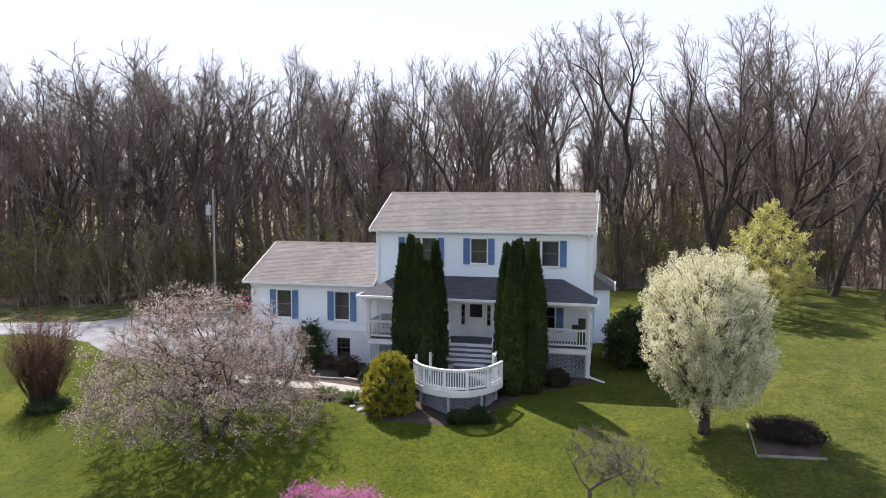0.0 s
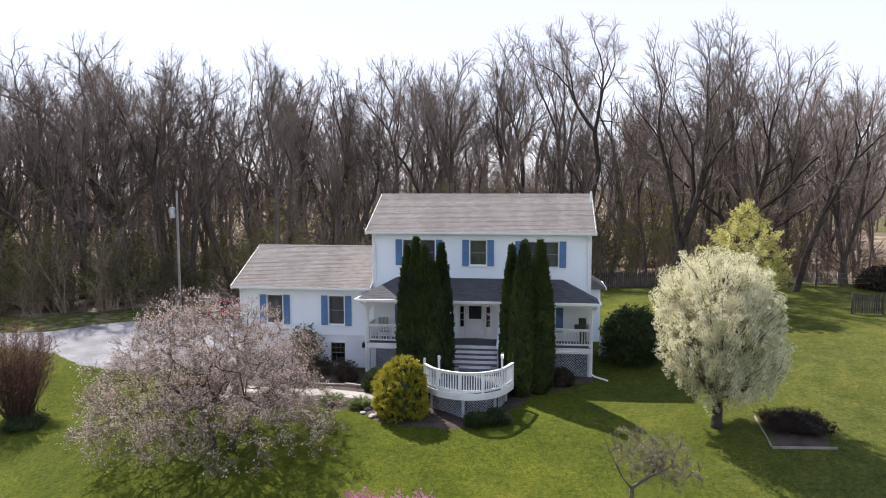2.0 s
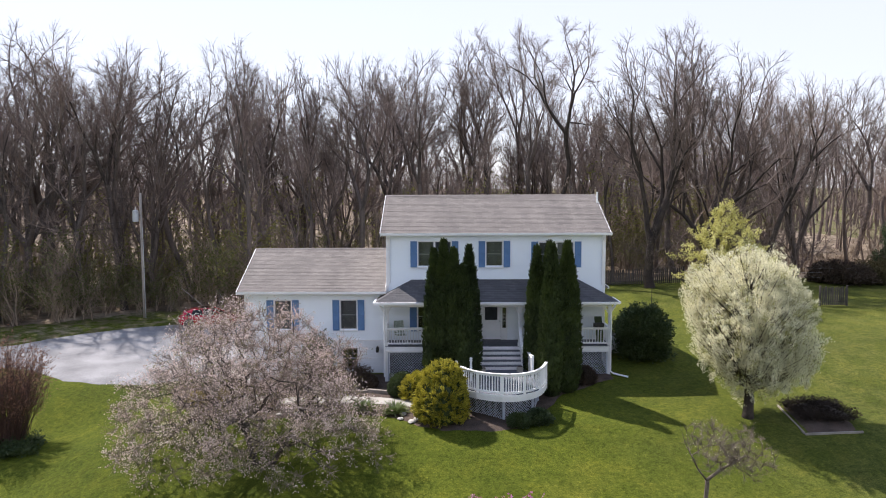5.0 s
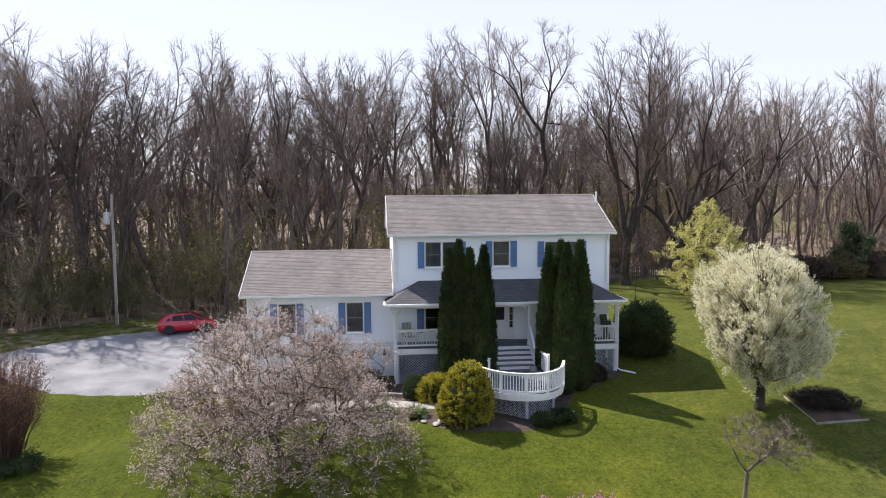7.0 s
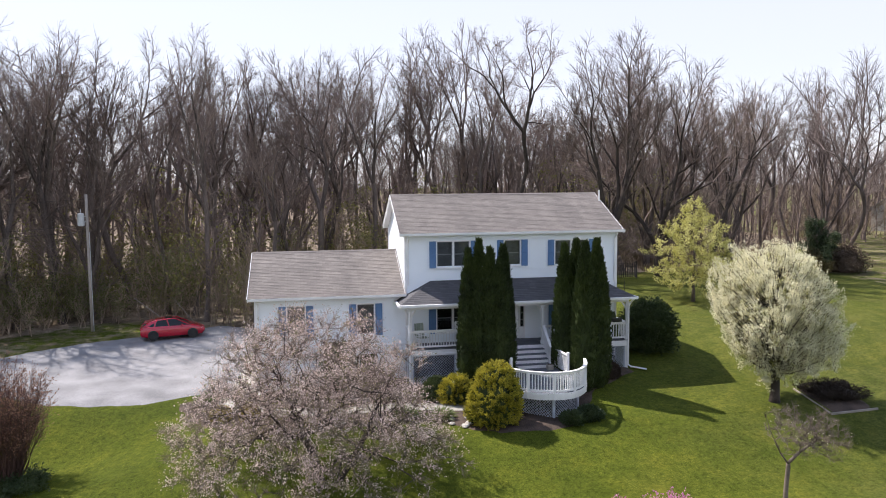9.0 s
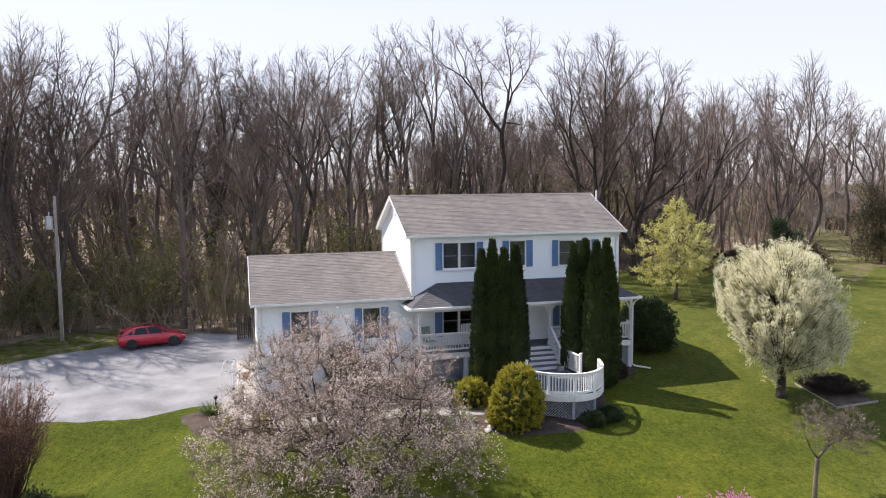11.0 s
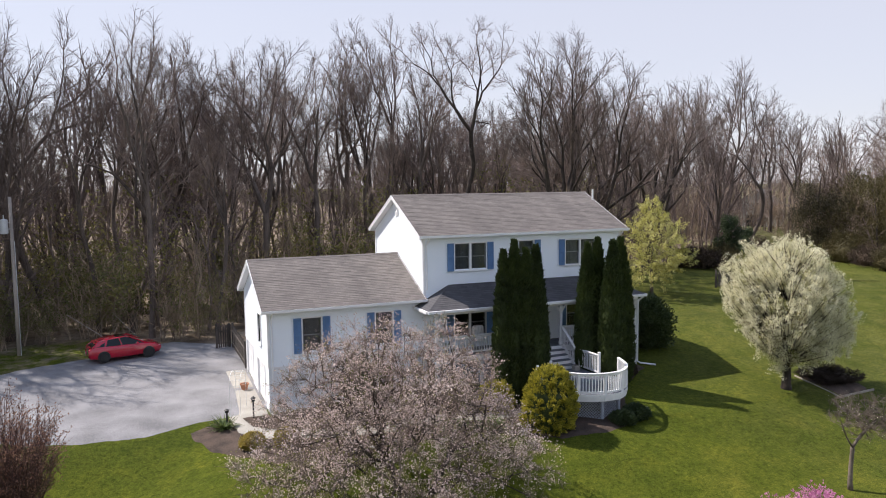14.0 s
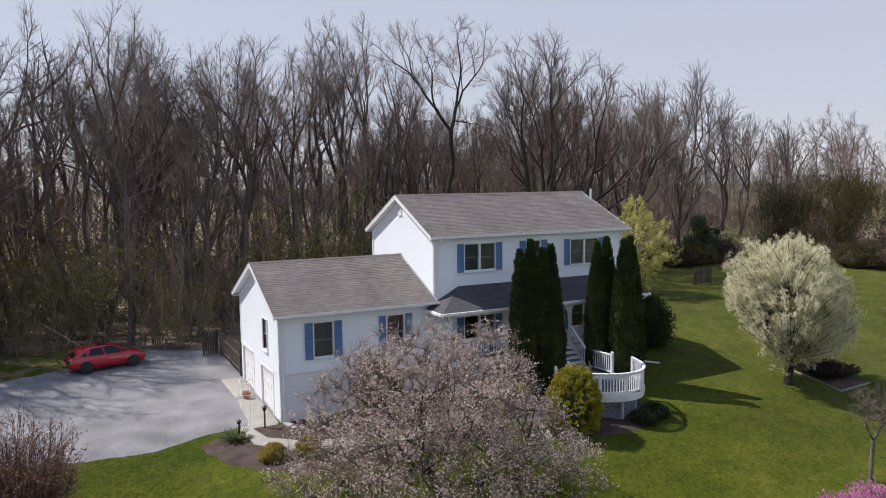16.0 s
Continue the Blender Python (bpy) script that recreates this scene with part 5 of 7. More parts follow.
for _ in range(245):
    x = rng.uniform(-150, 110)
    y = max(woods_edge(x), 40) + rng.uniform(14, 60)
    if x > 18:
        y = rng.uniform(95, 160)
    if 33 < x < 64 and abs(y - 68.5 - 0.75 * (x - 42)) < 5:
        continue
    scatter(far, protos[rng.randrange(6)], x, y, top_height(x) / 17 * rng.uniform(0.7, 1.0), rng.uniform(0, 6.28))
for i in range(230):                      # young trees under the tall ones
    x = rng.uniform(-95, 20) if i < 110 else rng.uniform(14, 60)
    y = woods_edge(x) + rng.uniform(3, 32) if i < 110 else rng.uniform(62, 98)
    if 33 < x < 64 and abs(y - 68.5 - 0.75 * (x - 42)) < 5:
        continue
    scatter(far, protos[rng.randrange(6)], x, y, rng.uniform(0.32, 0.62), rng.uniform(0, 6.28))
tagged(part("far_woods", far, TWIG), "hazy brown mass of bare trees deep in the wood", "woods", kind="stuff")

bush_spec = Spec(kids=(5, 4, 2), levels=3, seg=(4, 3, 2, 1), wob=(0.25, 0.3, 0.3, 0.3), start=(0.1, 0.15, 0.1), angle=(35, 40, 45), ratio=(0.6, 0.55, 0.5), sides=(3, 3, 3, 3), least=0.009)
bp = []
for i in range(5):
    one, tips = Buf(), []
    bush_spec.tips = tips
    r2 = random.Random(700 + i)
    for _ in range(3):
        bb = (Buf(), Buf())
        grow(bb, r2, Vector((r2.uniform(-0.6, 0.6), r2.uniform(-0.6, 0.6), -0.2)), Vector((r2.uniform(-0.3, 0.3), r2.uniform(-0.3, 0.3), 1)).normalized(), r2.uniform(1.6, 3.6), 0.03, 0, bush_spec)
        for q in bb:
            k0 = len(one.v)
            one.v += q.v
            one.f += [tuple(k0 + a for a in f) for f in q.f]
    lv = Buf()
    for p, d, _ in tips:
        for _ in range(2):
            dd = rnd_dir(r2)
            lv.leaf(p + rnd_dir(r2) * 0.15, dd, dd.orthogonal().normalized(), 0.11, 0.075)
    bp.append(((np.array(one.v), one.f), (np.array(lv.v), lv.f)))
brush, leaves, buds = Buf(), Buf(), Buf()
for i in range(560):
    x = rng.uniform(-85, 19) if i < 480 else rng.uniform(-48, -25)
    y = woods_edge(x) + 0.3 + (22 if i < 480 else 6) * rng.random() ** 1.6
    if x > 3 and x < 21 and y < 60:
        y += 6
    s, a = rng.uniform(0.6, 1.6), rng.uniform(0, 6.28)
    pr = bp[rng.randrange(5)]
    scatter(brush, pr[0], x, y, s, a)
    green = x < -26 and y < woods_edge(x) + 7
    if rng.random() < (0.85 if green else 0.5):
        scatter(leaves if rng.random() < (0.75 if green else 0.45) else buds, pr[1], x, y, s, a)
for i in range(130):
    x = rng.uniform(-70, 19)
    y = woods_edge(x) + rng.uniform(0.8, 14)
    if 3 < x < 19 and y < 61:
        y += 5
    scatter(brush, protos[rng.randrange(6)], x, y, rng.uniform(0.2, 0.46), rng.uniform(0, 6.28))
for i in range(90):
    x, y = rng.uniform(13, 34), rng.uniform(58.5, 76)
    scatter(brush, bp[i % 5][0], x, y, rng.uniform(0.3, 1.0), rng.uniform(0, 6.28))
for i in range(80):
    x = rng.uniform(40, 66)
    y = 70 + 0.75 * (x - 42) + rng.choice((-1, 1)) * rng.uniform(6, 14)
    scatter(brush, bp[i % 5][0], x, y, rng.uniform(1.3, 2.4), rng.uniform(0, 6.28))
for i in range(24):
    scatter(brush, bp[i % 5][0], rng.uniform(63, 74), rng.uniform(86, 95), rng.uniform(1.3, 2.2), rng.uniform(0, 6.28))
for i in range(45):
    x = rng.uniform(-62, -24)
    scatter(brush, protos[i % 6], x, woods_edge(x) + rng.uniform(5, 30), rng.uniform(0.4, 0.75), rng.uniform(0, 6.28))
for i in range(80):
    x = rng.uniform(-60, 16)
    y = woods_edge(x) + rng.uniform(2, 12)
    scatter(buds, bp[i % 5][1], x, y, rng.uniform(1.5, 2.7), rng.uniform(0, 6.28))
tagged(part("undergrowth", brush, BRUSHTWIG), "tangle of bare saplings and brush along the wood's edge", "brush", kind="stuff")
tagged(part("understorey_leaves", leaves, UNDER), "first green leaves on the undergrowth", "leaves", kind="stuff")
tagged(part("understorey_buds", buds, BUD), "yellow green spring buds on saplings", "leaves", kind="stuff")

# a far belt of trees that closes the horizon
belt = Buf()
tiny = Spec(kids=(9, 5), levels=2, seg=(3, 1, 1), sides=(3, 3, 3), least=0.06, start=(0.2, 0.1), angle=(40, 45), ratio=(0.45, 0.6))
tp = []
for i in range(4):
    bb = bare_tree(500 + i, 15, 0.2, tiny)
    one = Buf()
    for q in bb:
        k0 = len(one.v)
        one.v += q.v
        one.f += [tuple(k0 + a for a in f) for f in q.f]
    tp.append((np.array(one.v), one.f))
for i in range(1200):
    d = rng.uniform(120, 330)
    a = rng.uniform(-1.25, 1.3)
    scatter(belt, tp[i % 4], -10 + d * math.sin(a), d * math.cos(a) + 15, rng.uniform(0.6, 1.05), rng.uniform(0, 6.28))
tagged(part("distant_treeline", belt, TWIG), "hazy grey brown belt of bare trees on the horizon", "woods", kind="stuff")


# ---- garden trees and shrubs ----
def crown_points(rng, n, shape):
    """Points in a crown: shape(u) gives the radius at relative height u; denser towards the skin."""
    out = []
    while len(out) < n:
        u = rng.random()
        r = shape(u)
        if rng.random() > r:
            continue
        a = rng.uniform(0, 6.283)
        q = r * (rng.random() ** 0.33)
        out.append((q * math.cos(a), q * math.sin(a), u))
    return out


def foliage(buf, rng, p, count, spread, size):
    for _ in range(count):
        d = rnd_dir(rng)
        side = d.orthogonal().normalized()
        buf.leaf(p + rnd_dir(rng) * spread * rng.random() ** 0.5, d, side, size * rng.uniform(0.6, 1.3), size * rng.uniform(0.5, 0.9))


def pear_tree():
    x, y = 3.45, 29.3
    t = thing("pear_tree", "rounded ornamental pear tree covered in cream white blossom", "tree", (x, y, g(x, y)))
    rng = random.Random(11)
    tr, cr, bl, lf = Buf(), Buf(), Buf(), Buf()
    tips = []
    tr.tube([Vector((0, 0, -0.2)), Vector((0, 0, 0.2)), Vector((0.02, 0, 0.9)), Vector((0, 0.05, 1.7)), Vector((0.05, 0, 3)), Vector((0, 0.02, 5.6))], [0.30, 0.22, 0.19, 0.16, 0.10, 0.02], 9)
    # the last lobe, unseen behind the crown, is added to shade the dug bed
    lobes = ((0.0, 0.0, 4.2, 2.6, 2.45, 3.3), (-0.85, 1.35, 5.0, 1.7, 1.6, 2.0), (0.7, -1.2, 3.8, 1.75, 1.6, 2.3), (0.6, 0.4, 5.2, 1.9, 1.9, 2.2), (0.95, 1.5, 4.9, 1.55, 1.5, 1.9))
    while len(tips) < 2700:
        cx, cy, cz, rx, ry, rz = lobes[rng.choices(range(5), (5, 2, 2, 2, 2))[0]]
        v = rnd_dir(rng)
        q = rng.random() ** 0.3 * (0.96 + 0.22 * noise.noise((v.x * 2.2 + cx, v.y * 2.2, v.z * 2.2 + 5)))
        tips.append(Vector((cx + v.x * rx * q, cy + v.y * ry * q, cz + v.z * rz * q)))
    for p in tips:
        u = (p.z - 1.0) / 6.2
        out = Vector((p.x, p.y, 0)) * 0.24
        d = (out + Vector((0, 0, 1.0 - 0.9 * max(0, 0.3 - u) / 0.3)) + rnd_dir(rng) * 0.5).normalized()
        reach_ = rng.uniform(0.35, 0.85)
        a = p - d * reach_ * 0.8
        if rng.random() < 0.3 and p.z > 2.4:
            base = Vector((0, 0, max(1.3, min(a.z - 0.9 * math.hypot(a.x, a.y) - 0.2, 5.0))))
            cr.tube([base, base.lerp(a, 0.5) - Vector((0, 0, 0.1)) + rnd_dir(rng) * 0.12, a, p], [0.036, 0.024, 0.013, 0], 3, cap=False)
        else:
            cr.tube([a, p], [0.012, 0], 3, cap=False)
        n = int(reach_ * 11)
        green = rng.random() < 0.16
        for k in range(n):
            q = a.lerp(p, k / n) + rnd_dir(rng) * 0.1
            foliage(lf if green and rng.random() < 0.6 else bl, rng, q, 12, 0.135, 0.064)
    part("trunk", tr, DARKBARK, t, smooth=True)
    part("branch", cr, DARKBARK, t)
    part("crown", bl, BLOOM, t, "cream white blossom")
    part("leaves", lf, NEWLEAF, t, "pale green new leaves")


pear_tree()


def reach(rng, roots, targets, tip, sag=0.0, stride=0.55, power=0.42):
    """Branches that reach from the roots to all targets, each from the nearest twig that is there already; pipes thicken downwards.
    Returns a mesh buffer and the twig ends with their directions."""
    pos, par, run = [Vector(r) for r in roots], [-1] * len(roots), [0.0] * len(roots)
    arr = np.array([tuple(p) for p in pos])
    centre = sum(pos, Vector()) / len(pos)
    ends = []
    for t in sorted(targets, key=lambda q: (q - centre).length):
        d = np.linalg.norm(arr - np.array(t), axis=1) + 0.22 * np.array(run)
        k = int(d.argmin())
        a = pos[k]
        n = max(1, int((t - a).length / stride))
        prev = k
        for i in range(1, n + 1):
            u = i / n
            p = a.lerp(t, u) + Vector((0, 0, math.sin(u * 3.14) * 0.12 - sag * u)) + rnd_dir(rng) * 0.07
            pos.append(p)
            par.append(prev)
            run.append(run[prev] + (p - pos[prev]).length)
            prev = len(pos) - 1
        arr = np.array([tuple(p) for p in pos])
        ends.append((pos[prev], (pos[prev] - pos[par[prev]]).normalized()))
    load = [1] * len(pos)
    for i in range(len(pos) - 1, -1, -1):
        if par[i] >= 0:
            load[par[i]] += load[i]
    b = Buf()
    for i, k in enumerate(par):
        if k >= 0:
            r1, r0 = tip * load[i] ** power, tip * min(load[k], load[i] * 1.6) ** power
            b.tube([pos[k], pos[i]], [r0, r1], 6 if r0 > 0.04 else 4 if r0 > 0.015 else 3, cap=False)
    return b, ends


def yellow_tree():
    x, y = 8.7, 45.7
    t = thing("young_tree", "loose young tree in pale yellow green new leaf", "tree", (x, y, g(x, y)))
    rng = random.Random(12)
    targets = []
    for px, py_, u in crown_points(rng, 300, lambda u: 0.55 + 1.5 * u if u < 0.3 else 1 - 0.7 * (u - 0.3) if u < 0.65 else 0.1 + 1.87 * (1 - u)):
        lump = 1 + 0.7 * noise.noise((px * 2.2, py_ * 2.2, u * 4))
        targets.append(Vector((px * 2.5 * lump, py_ * 2.5 * lump, 0.9 + 5.8 * u)))
    spine = [Vector((0, 0, -0.2)), Vector((0.03, 0, 0.6)), Vector((0, 0.04, 1.5)), Vector((0.06, 0, 2.6)), Vector((0, 0, 3.8))]
    wood, ends = reach(rng, spine[1:], targets, 0.0062, power=0.4)
    stem = Buf()
    stem.tube(spine, [0.17, 0.12, 0.10, 0.07, 0.04], 8)
    lf = Buf()
    for p, d in ends:
        n = rng.uniform(0.25, 0.7)
        e = p + (d + Vector((0, 0, 0.5)) + rnd_dir(rng) * 0.4).normalized() * n
        wood.tube([p, e], [0.007, 0], 3, cap=False)
        for k in range(5):
            foliage(lf, rng, p.lerp(e, k / 4), 10, 0.18, 0.12)
    part("trunk", stem, BARK, t, smooth=True)
    part("branch", wood, BARK, t)
    part("crown", lf, YELLOWLEAF, t, "pale yellow green leaves")


yellow_tree()


def twigs(b, rng, ends, n, length, r, tips, lift=0.3):
    """Short twigs round the branch ends."""
    for p, d in ends:
        for _ in range(n):
            dd = (d * 0.7 + rnd_dir(rng) + Vector((0, 0, lift))).normalized()
            q = p + dd * length * rng.uniform(0.5, 1.2)
            mid = p.lerp(q, 0.5) + rnd_dir(rng) * length * 0.08
            b.tube([p - d * rng.uniform(0, 0.2), mid, q], [r, r * 0.8, 0], 3, cap=False)
            tips += [(mid, dd), (q, dd)]


def magnolia():
    x, y = -16.2, 26.4
    t = thing("magnolia_tree", "wide spreading many stemmed magnolia with fading pale pink blossom", "tree", (x, y, g(x, y)))
    rng = random.Random(13)
    targets = []
    while len(targets) < 1500:
        v = rnd_dir(rng)
        if v.z < -0.3:
            continue
        q = rng.random() ** 0.36
        lump = 1 + 0.28 * noise.noise((v.x * 2.3, v.y * 2.3, v.z * 2.3 + 4))
        low = max(0, 0.25 - v.z)
        p = Vector((v.x * (4.6 + 1.6 * low) * q * lump - 0.45, v.y * (4.4 + 1.2 * low) * q * lump + 0.4, 1.75 + v.z * 4.3 * q * lump))
        if p.z > 0.35 and noise.noise((p.x * 0.5, p.y * 0.5, p.z * 1.1 + 9)) > -0.3:
            targets.append(p)
    roots = [Vector((math.cos(i * 1.05) * 0.28, math.sin(i * 1.05) * 0.28, -0.1)) for i in range(6)]
    wood, ends = reach(rng, roots, targets, 0.0054, power=0.475)
    tips = []
    tw = Buf()
    twigs(tw, rng, ends, 16, 0.46, 0.0046, tips)
    bl, lf = Buf(), Buf()
    for p, d in tips:
        k = rng.random() - 0.75 * noise.noise((p.x * 1.1, p.y * 1.1, p.z * 1.5))
        if k + 0.07 * max(0, 3.0 - p.z) < 0.42:
            foliage(bl, rng, p, 2, 0.07, 0.06)
        elif k < 0.5:
            foliage(lf, rng, p, 2, 0.05, 0.06)
    part("trunk", wood, DARKBARK, t, "grey brown stems and limbs", smooth=True)
    tagged(part("fine_branching", tw, FINETWIG, t), kind="stuff")
    part("blossom", bl, PINKBLOOM, t, "pale pink and white petals")
    part("leaves", lf, BUD, t)


magnolia()


def sapling():
    x, y = -0.7, 22.6
    t = thing("young_fruit_tree", "small bare crooked fruit tree with grey twigs on the lawn", "tree", (x, y, g(x, y)))
    rng = random.Random(14)
    targets = []
    while len(targets) < 240:
        v = rnd_dir(rng) * rng.random() ** 0.45
        targets.append(Vector((0.75 + 1.5 * v.x, 1.3 * v.y, 2.65 + 0.95 * v.z - 0.3 * v.x)))
    trunk = [Vector((0, 0, -0.1)), Vector((-0.06, 0, 0.3)), Vector((-0.02, 0.02, 0.9)), Vector((0.03, 0.02, 1.5)), Vector((0, 0, 1.62))]
    limbs = [trunk[-1], Vector((0.45, 0.05, 1.95)), Vector((0.95, 0.1, 2.2)), Vector((1.3, 0.1, 2.42)), Vector((-0.3, 0, 2.0)), Vector((-0.5, 0.05, 2.45))]
    wood, ends = reach(rng, limbs, targets, 0.0032, power=0.45)
    wood.tube(trunk, [0.11, 0.085, 0.075, 0.075, 0.07], 8)
    for a, c, r in ((0, 1, 0.06), (1, 2, 0.05), (2, 3, 0.042), (0, 4, 0.035), (4, 5, 0.025)):
        wood.tube([limbs[a], limbs[c]], [r, r * 0.85], 6)
    tips, tw = [], Buf()
    twigs(tw, rng, ends, 16, 0.26, 0.0028, tips)
    lf = Buf()
    for p, d in tips:
        if rng.random() < 0.03:
            foliage(lf, rng, p, 1, 0.03, 0.03)
    part("trunk", wood, SAPTWIG, t, smooth=True)
    tagged(part("fine_branching", tw, SAPTWIG, t), kind="stuff")
    tagged(part("bud_mass", lf, BLOOM, t), kind="stuff")
    b = Buf()
    b.tube([limbs[4], Vector((-0.75, 0, 2.9)), Vector((-0.95, 0, 3.6))], [0.016, 0.011, 0], 4)
    part("sucker", b, BARK, t)


sapling()


def red_bush():
    x, y = -28.5, 30.8
    t = thing("vase_shrub", "upright vase shaped shrub with bronze red young leaves", "shrub", (x, y, g(x, y)))
    rng = random.Random(15)
    wood, lf = Buf(), Buf()
    for i in range(270):
        a, s = rng.uniform(0, 6.28), rng.random() ** 0.6
        h = rng.uniform(3.3, 5.3) * (1 - 0.25 * s)
        p = [Vector((math.cos(a) * 0.45 * s, math.sin(a) * 0.45 * s, 0))]
        for k in range(1, 6):
            u = k / 5
            r = (0.45 + 1.35 * u ** 0.9) * s
            p.append(Vector((math.cos(a) * r, math.sin(a) * r, h * u)) + rnd_dir(rng) * 0.1)
        wood.tube(p, [0.018, 0.016, 0.014, 0.010, 0.007, 0], 3, cap=False)
        for k in (2, 3, 4):
            for _ in range(4):
                q = p[k].lerp(p[k + 1], rng.random())
                e = q + (Vector((math.cos(a), math.sin(a), 1.4)) + rnd_dir(rng)).normalized() * rng.uniform(0.3, 0.7)
                wood.tube([q, e], [0.008, 0], 3, cap=False)
                for f in (0.3, 0.65, 1.0):
                    if rng.random() < 0.45:
                        foliage(lf, rng, q.lerp(e, f), 2, 0.06, 0.065)
    tagged(part("cane_mass", wood, REDTWIG, t), kind="stuff")
    part("leaves", lf, REDLEAF, t)
    mound("ground_cover", "low grey green ground cover under the vase shaped shrub", x + 0.7, y - 0.5, 1.0, 0.42, SHRUB, 41, 0.09, 1100, "plant", rough=0.6, loose=0.2)


def conifer_group(name, label, stems, material):
    """Columnar evergreens grown into one another: sprays of scale foliage over a dark core."""
    for x, y, h, r, seed in stems:
        t = thing(name, label, "tree", (x, y, g(x, y)), "columnar evergreens")
        rng = random.Random(seed)
        core_b, fl = Buf(), Buf()
        prof = [(0.0, 0.6), (0.08, 0.88), (0.25, 1.0), (0.5, 0.92), (0.7, 0.68), (0.85, 0.38), (0.95, 0.14), (1.0, 0.02)]
        core_b.lathe([(q * r * 0.82, u * h * 0.97) for u, q in prof], (0, 0, 0), 12)
        for i, v in enumerate(core_b.v):
            k = 1 + 0.15 * noise.noise((v[0] * 2 + seed, v[1] * 2, v[2] * 1.3))
            core_b.v[i] = (v[0] * k, v[1] * k, v[2])
        n = int(4200 * h * r / 6)
        for _ in range(n):
            u = rng.random() ** 0.8
            q = 0.04
            for (a, ra), (c, rc) in zip(prof, prof[1:]):
                if a <= u <= c:
                    q = ra + (rc - ra) * (u - a) / (c - a)
            a = rng.uniform(0, 6.283)
            lump = 1 + 0.16 * (1 - u * u) * noise.noise((math.cos(a) * 2 + seed, math.sin(a) * 2, u * h * 1.1))
            p = Vector((math.cos(a) * q * r * lump * 0.86, math.sin(a) * q * r * lump * 0.86, u * h))
            d = (Vector((math.cos(a) * 0.55, math.sin(a) * 0.55, 0.95)) + rnd_dir(rng) * 0.45).normalized()
            for _ in range(2):
                side = d.cross(rnd_dir(rng)).normalized()
                fl.leaf(p + rnd_dir(rng) * 0.05, d, side, rng.uniform(0.12, 0.24), rng.uniform(0.05, 0.10))
        part("core", core_b, material, t, smooth=True)
        part("foliage", fl, material, t)


conifer_group("arborvitae", "tall dark green columnar arborvitae before the porch", [
    (-9.75, 32.5, 6.7, 0.52, 21), (-9.3, 32.35, 7.1, 0.62, 22), (-8.85, 32.1, 6.75, 0.55, 27), (-8.15, 32.5, 6.8, 0.6, 23), (-8.45, 31.9, 6.0, 0.55, 28),
    (-4.95, 33.25, 6.55, 0.58, 24), (-4.35, 33.3, 6.75, 0.62, 29), (-3.65, 32.5, 6.85, 0.72, 26), (-4.4, 32.05, 6.85, 0.62, 25)], ARBOR)


def mound(name, label, x, y, r, h, material, seed, size=0.12, count=1500, category="shrub", group="", squash=1.0, rough=0.2, loose=0.0, heart=None, prof=((0.0, 0.7), (0.15, 0.92), (0.4, 1.0), (0.65, 0.86), (0.85, 0.55), (1.0, 0.12))):
    """A clipped or mounded shrub: an uneven dome of small leaves over a dark core."""
    t = thing(name, label, category, (x, y, g(x, y) - 0.03), group)
    rng = random.Random(seed)
    cb, fl = Buf(), Buf()
    cb.lathe([(q * r * 0.8, u * h * 0.93) for u, q in prof], (0, 0, 0), 12)
    for i, v in enumerate(cb.v):
        k = 1 + rough * noise.noise((v[0] * 1.8 + seed, v[1] * 1.8, v[2] * 1.8))
        cb.v[i] = (v[0] * k, v[1] * k * squash, v[2])
    for _ in range(count):
        u = rng.random()
        q = 0.1
        for (a, ra), (c, rc) in zip(prof, prof[1:]):
            if a <= u <= c:
                q = ra + (rc - ra) * (u - a) / (c - a)
        a = rng.uniform(0, 6.283)
        lump = 1 + rough * noise.noise((math.cos(a) * 1.6 + seed, math.sin(a) * 1.6, u * h * 1.6))
        p = Vector((math.cos(a) * q * r * lump * 0.9, math.sin(a) * q * r * lump * 0.9 * squash, u * h))
        d = (Vector((math.cos(a) * 0.8, math.sin(a) * 0.8, 0.6)) + rnd_dir(rng) * 0.7).normalized()
        p += d * loose * rng.random() ** 2 * 2
        for _ in range(3):
            fl.leaf(p + rnd_dir(rng) * size * 0.6, (d + rnd_dir(rng) * 0.5).normalized(), d.cross(rnd_dir(rng)).normalized(), size * rng.uniform(0.7, 1.4), size * rng.uniform(0.4, 0.8))
    part("core", cb, heart or material, t, smooth=True)
    part("foliage", fl, material, t)
    return t


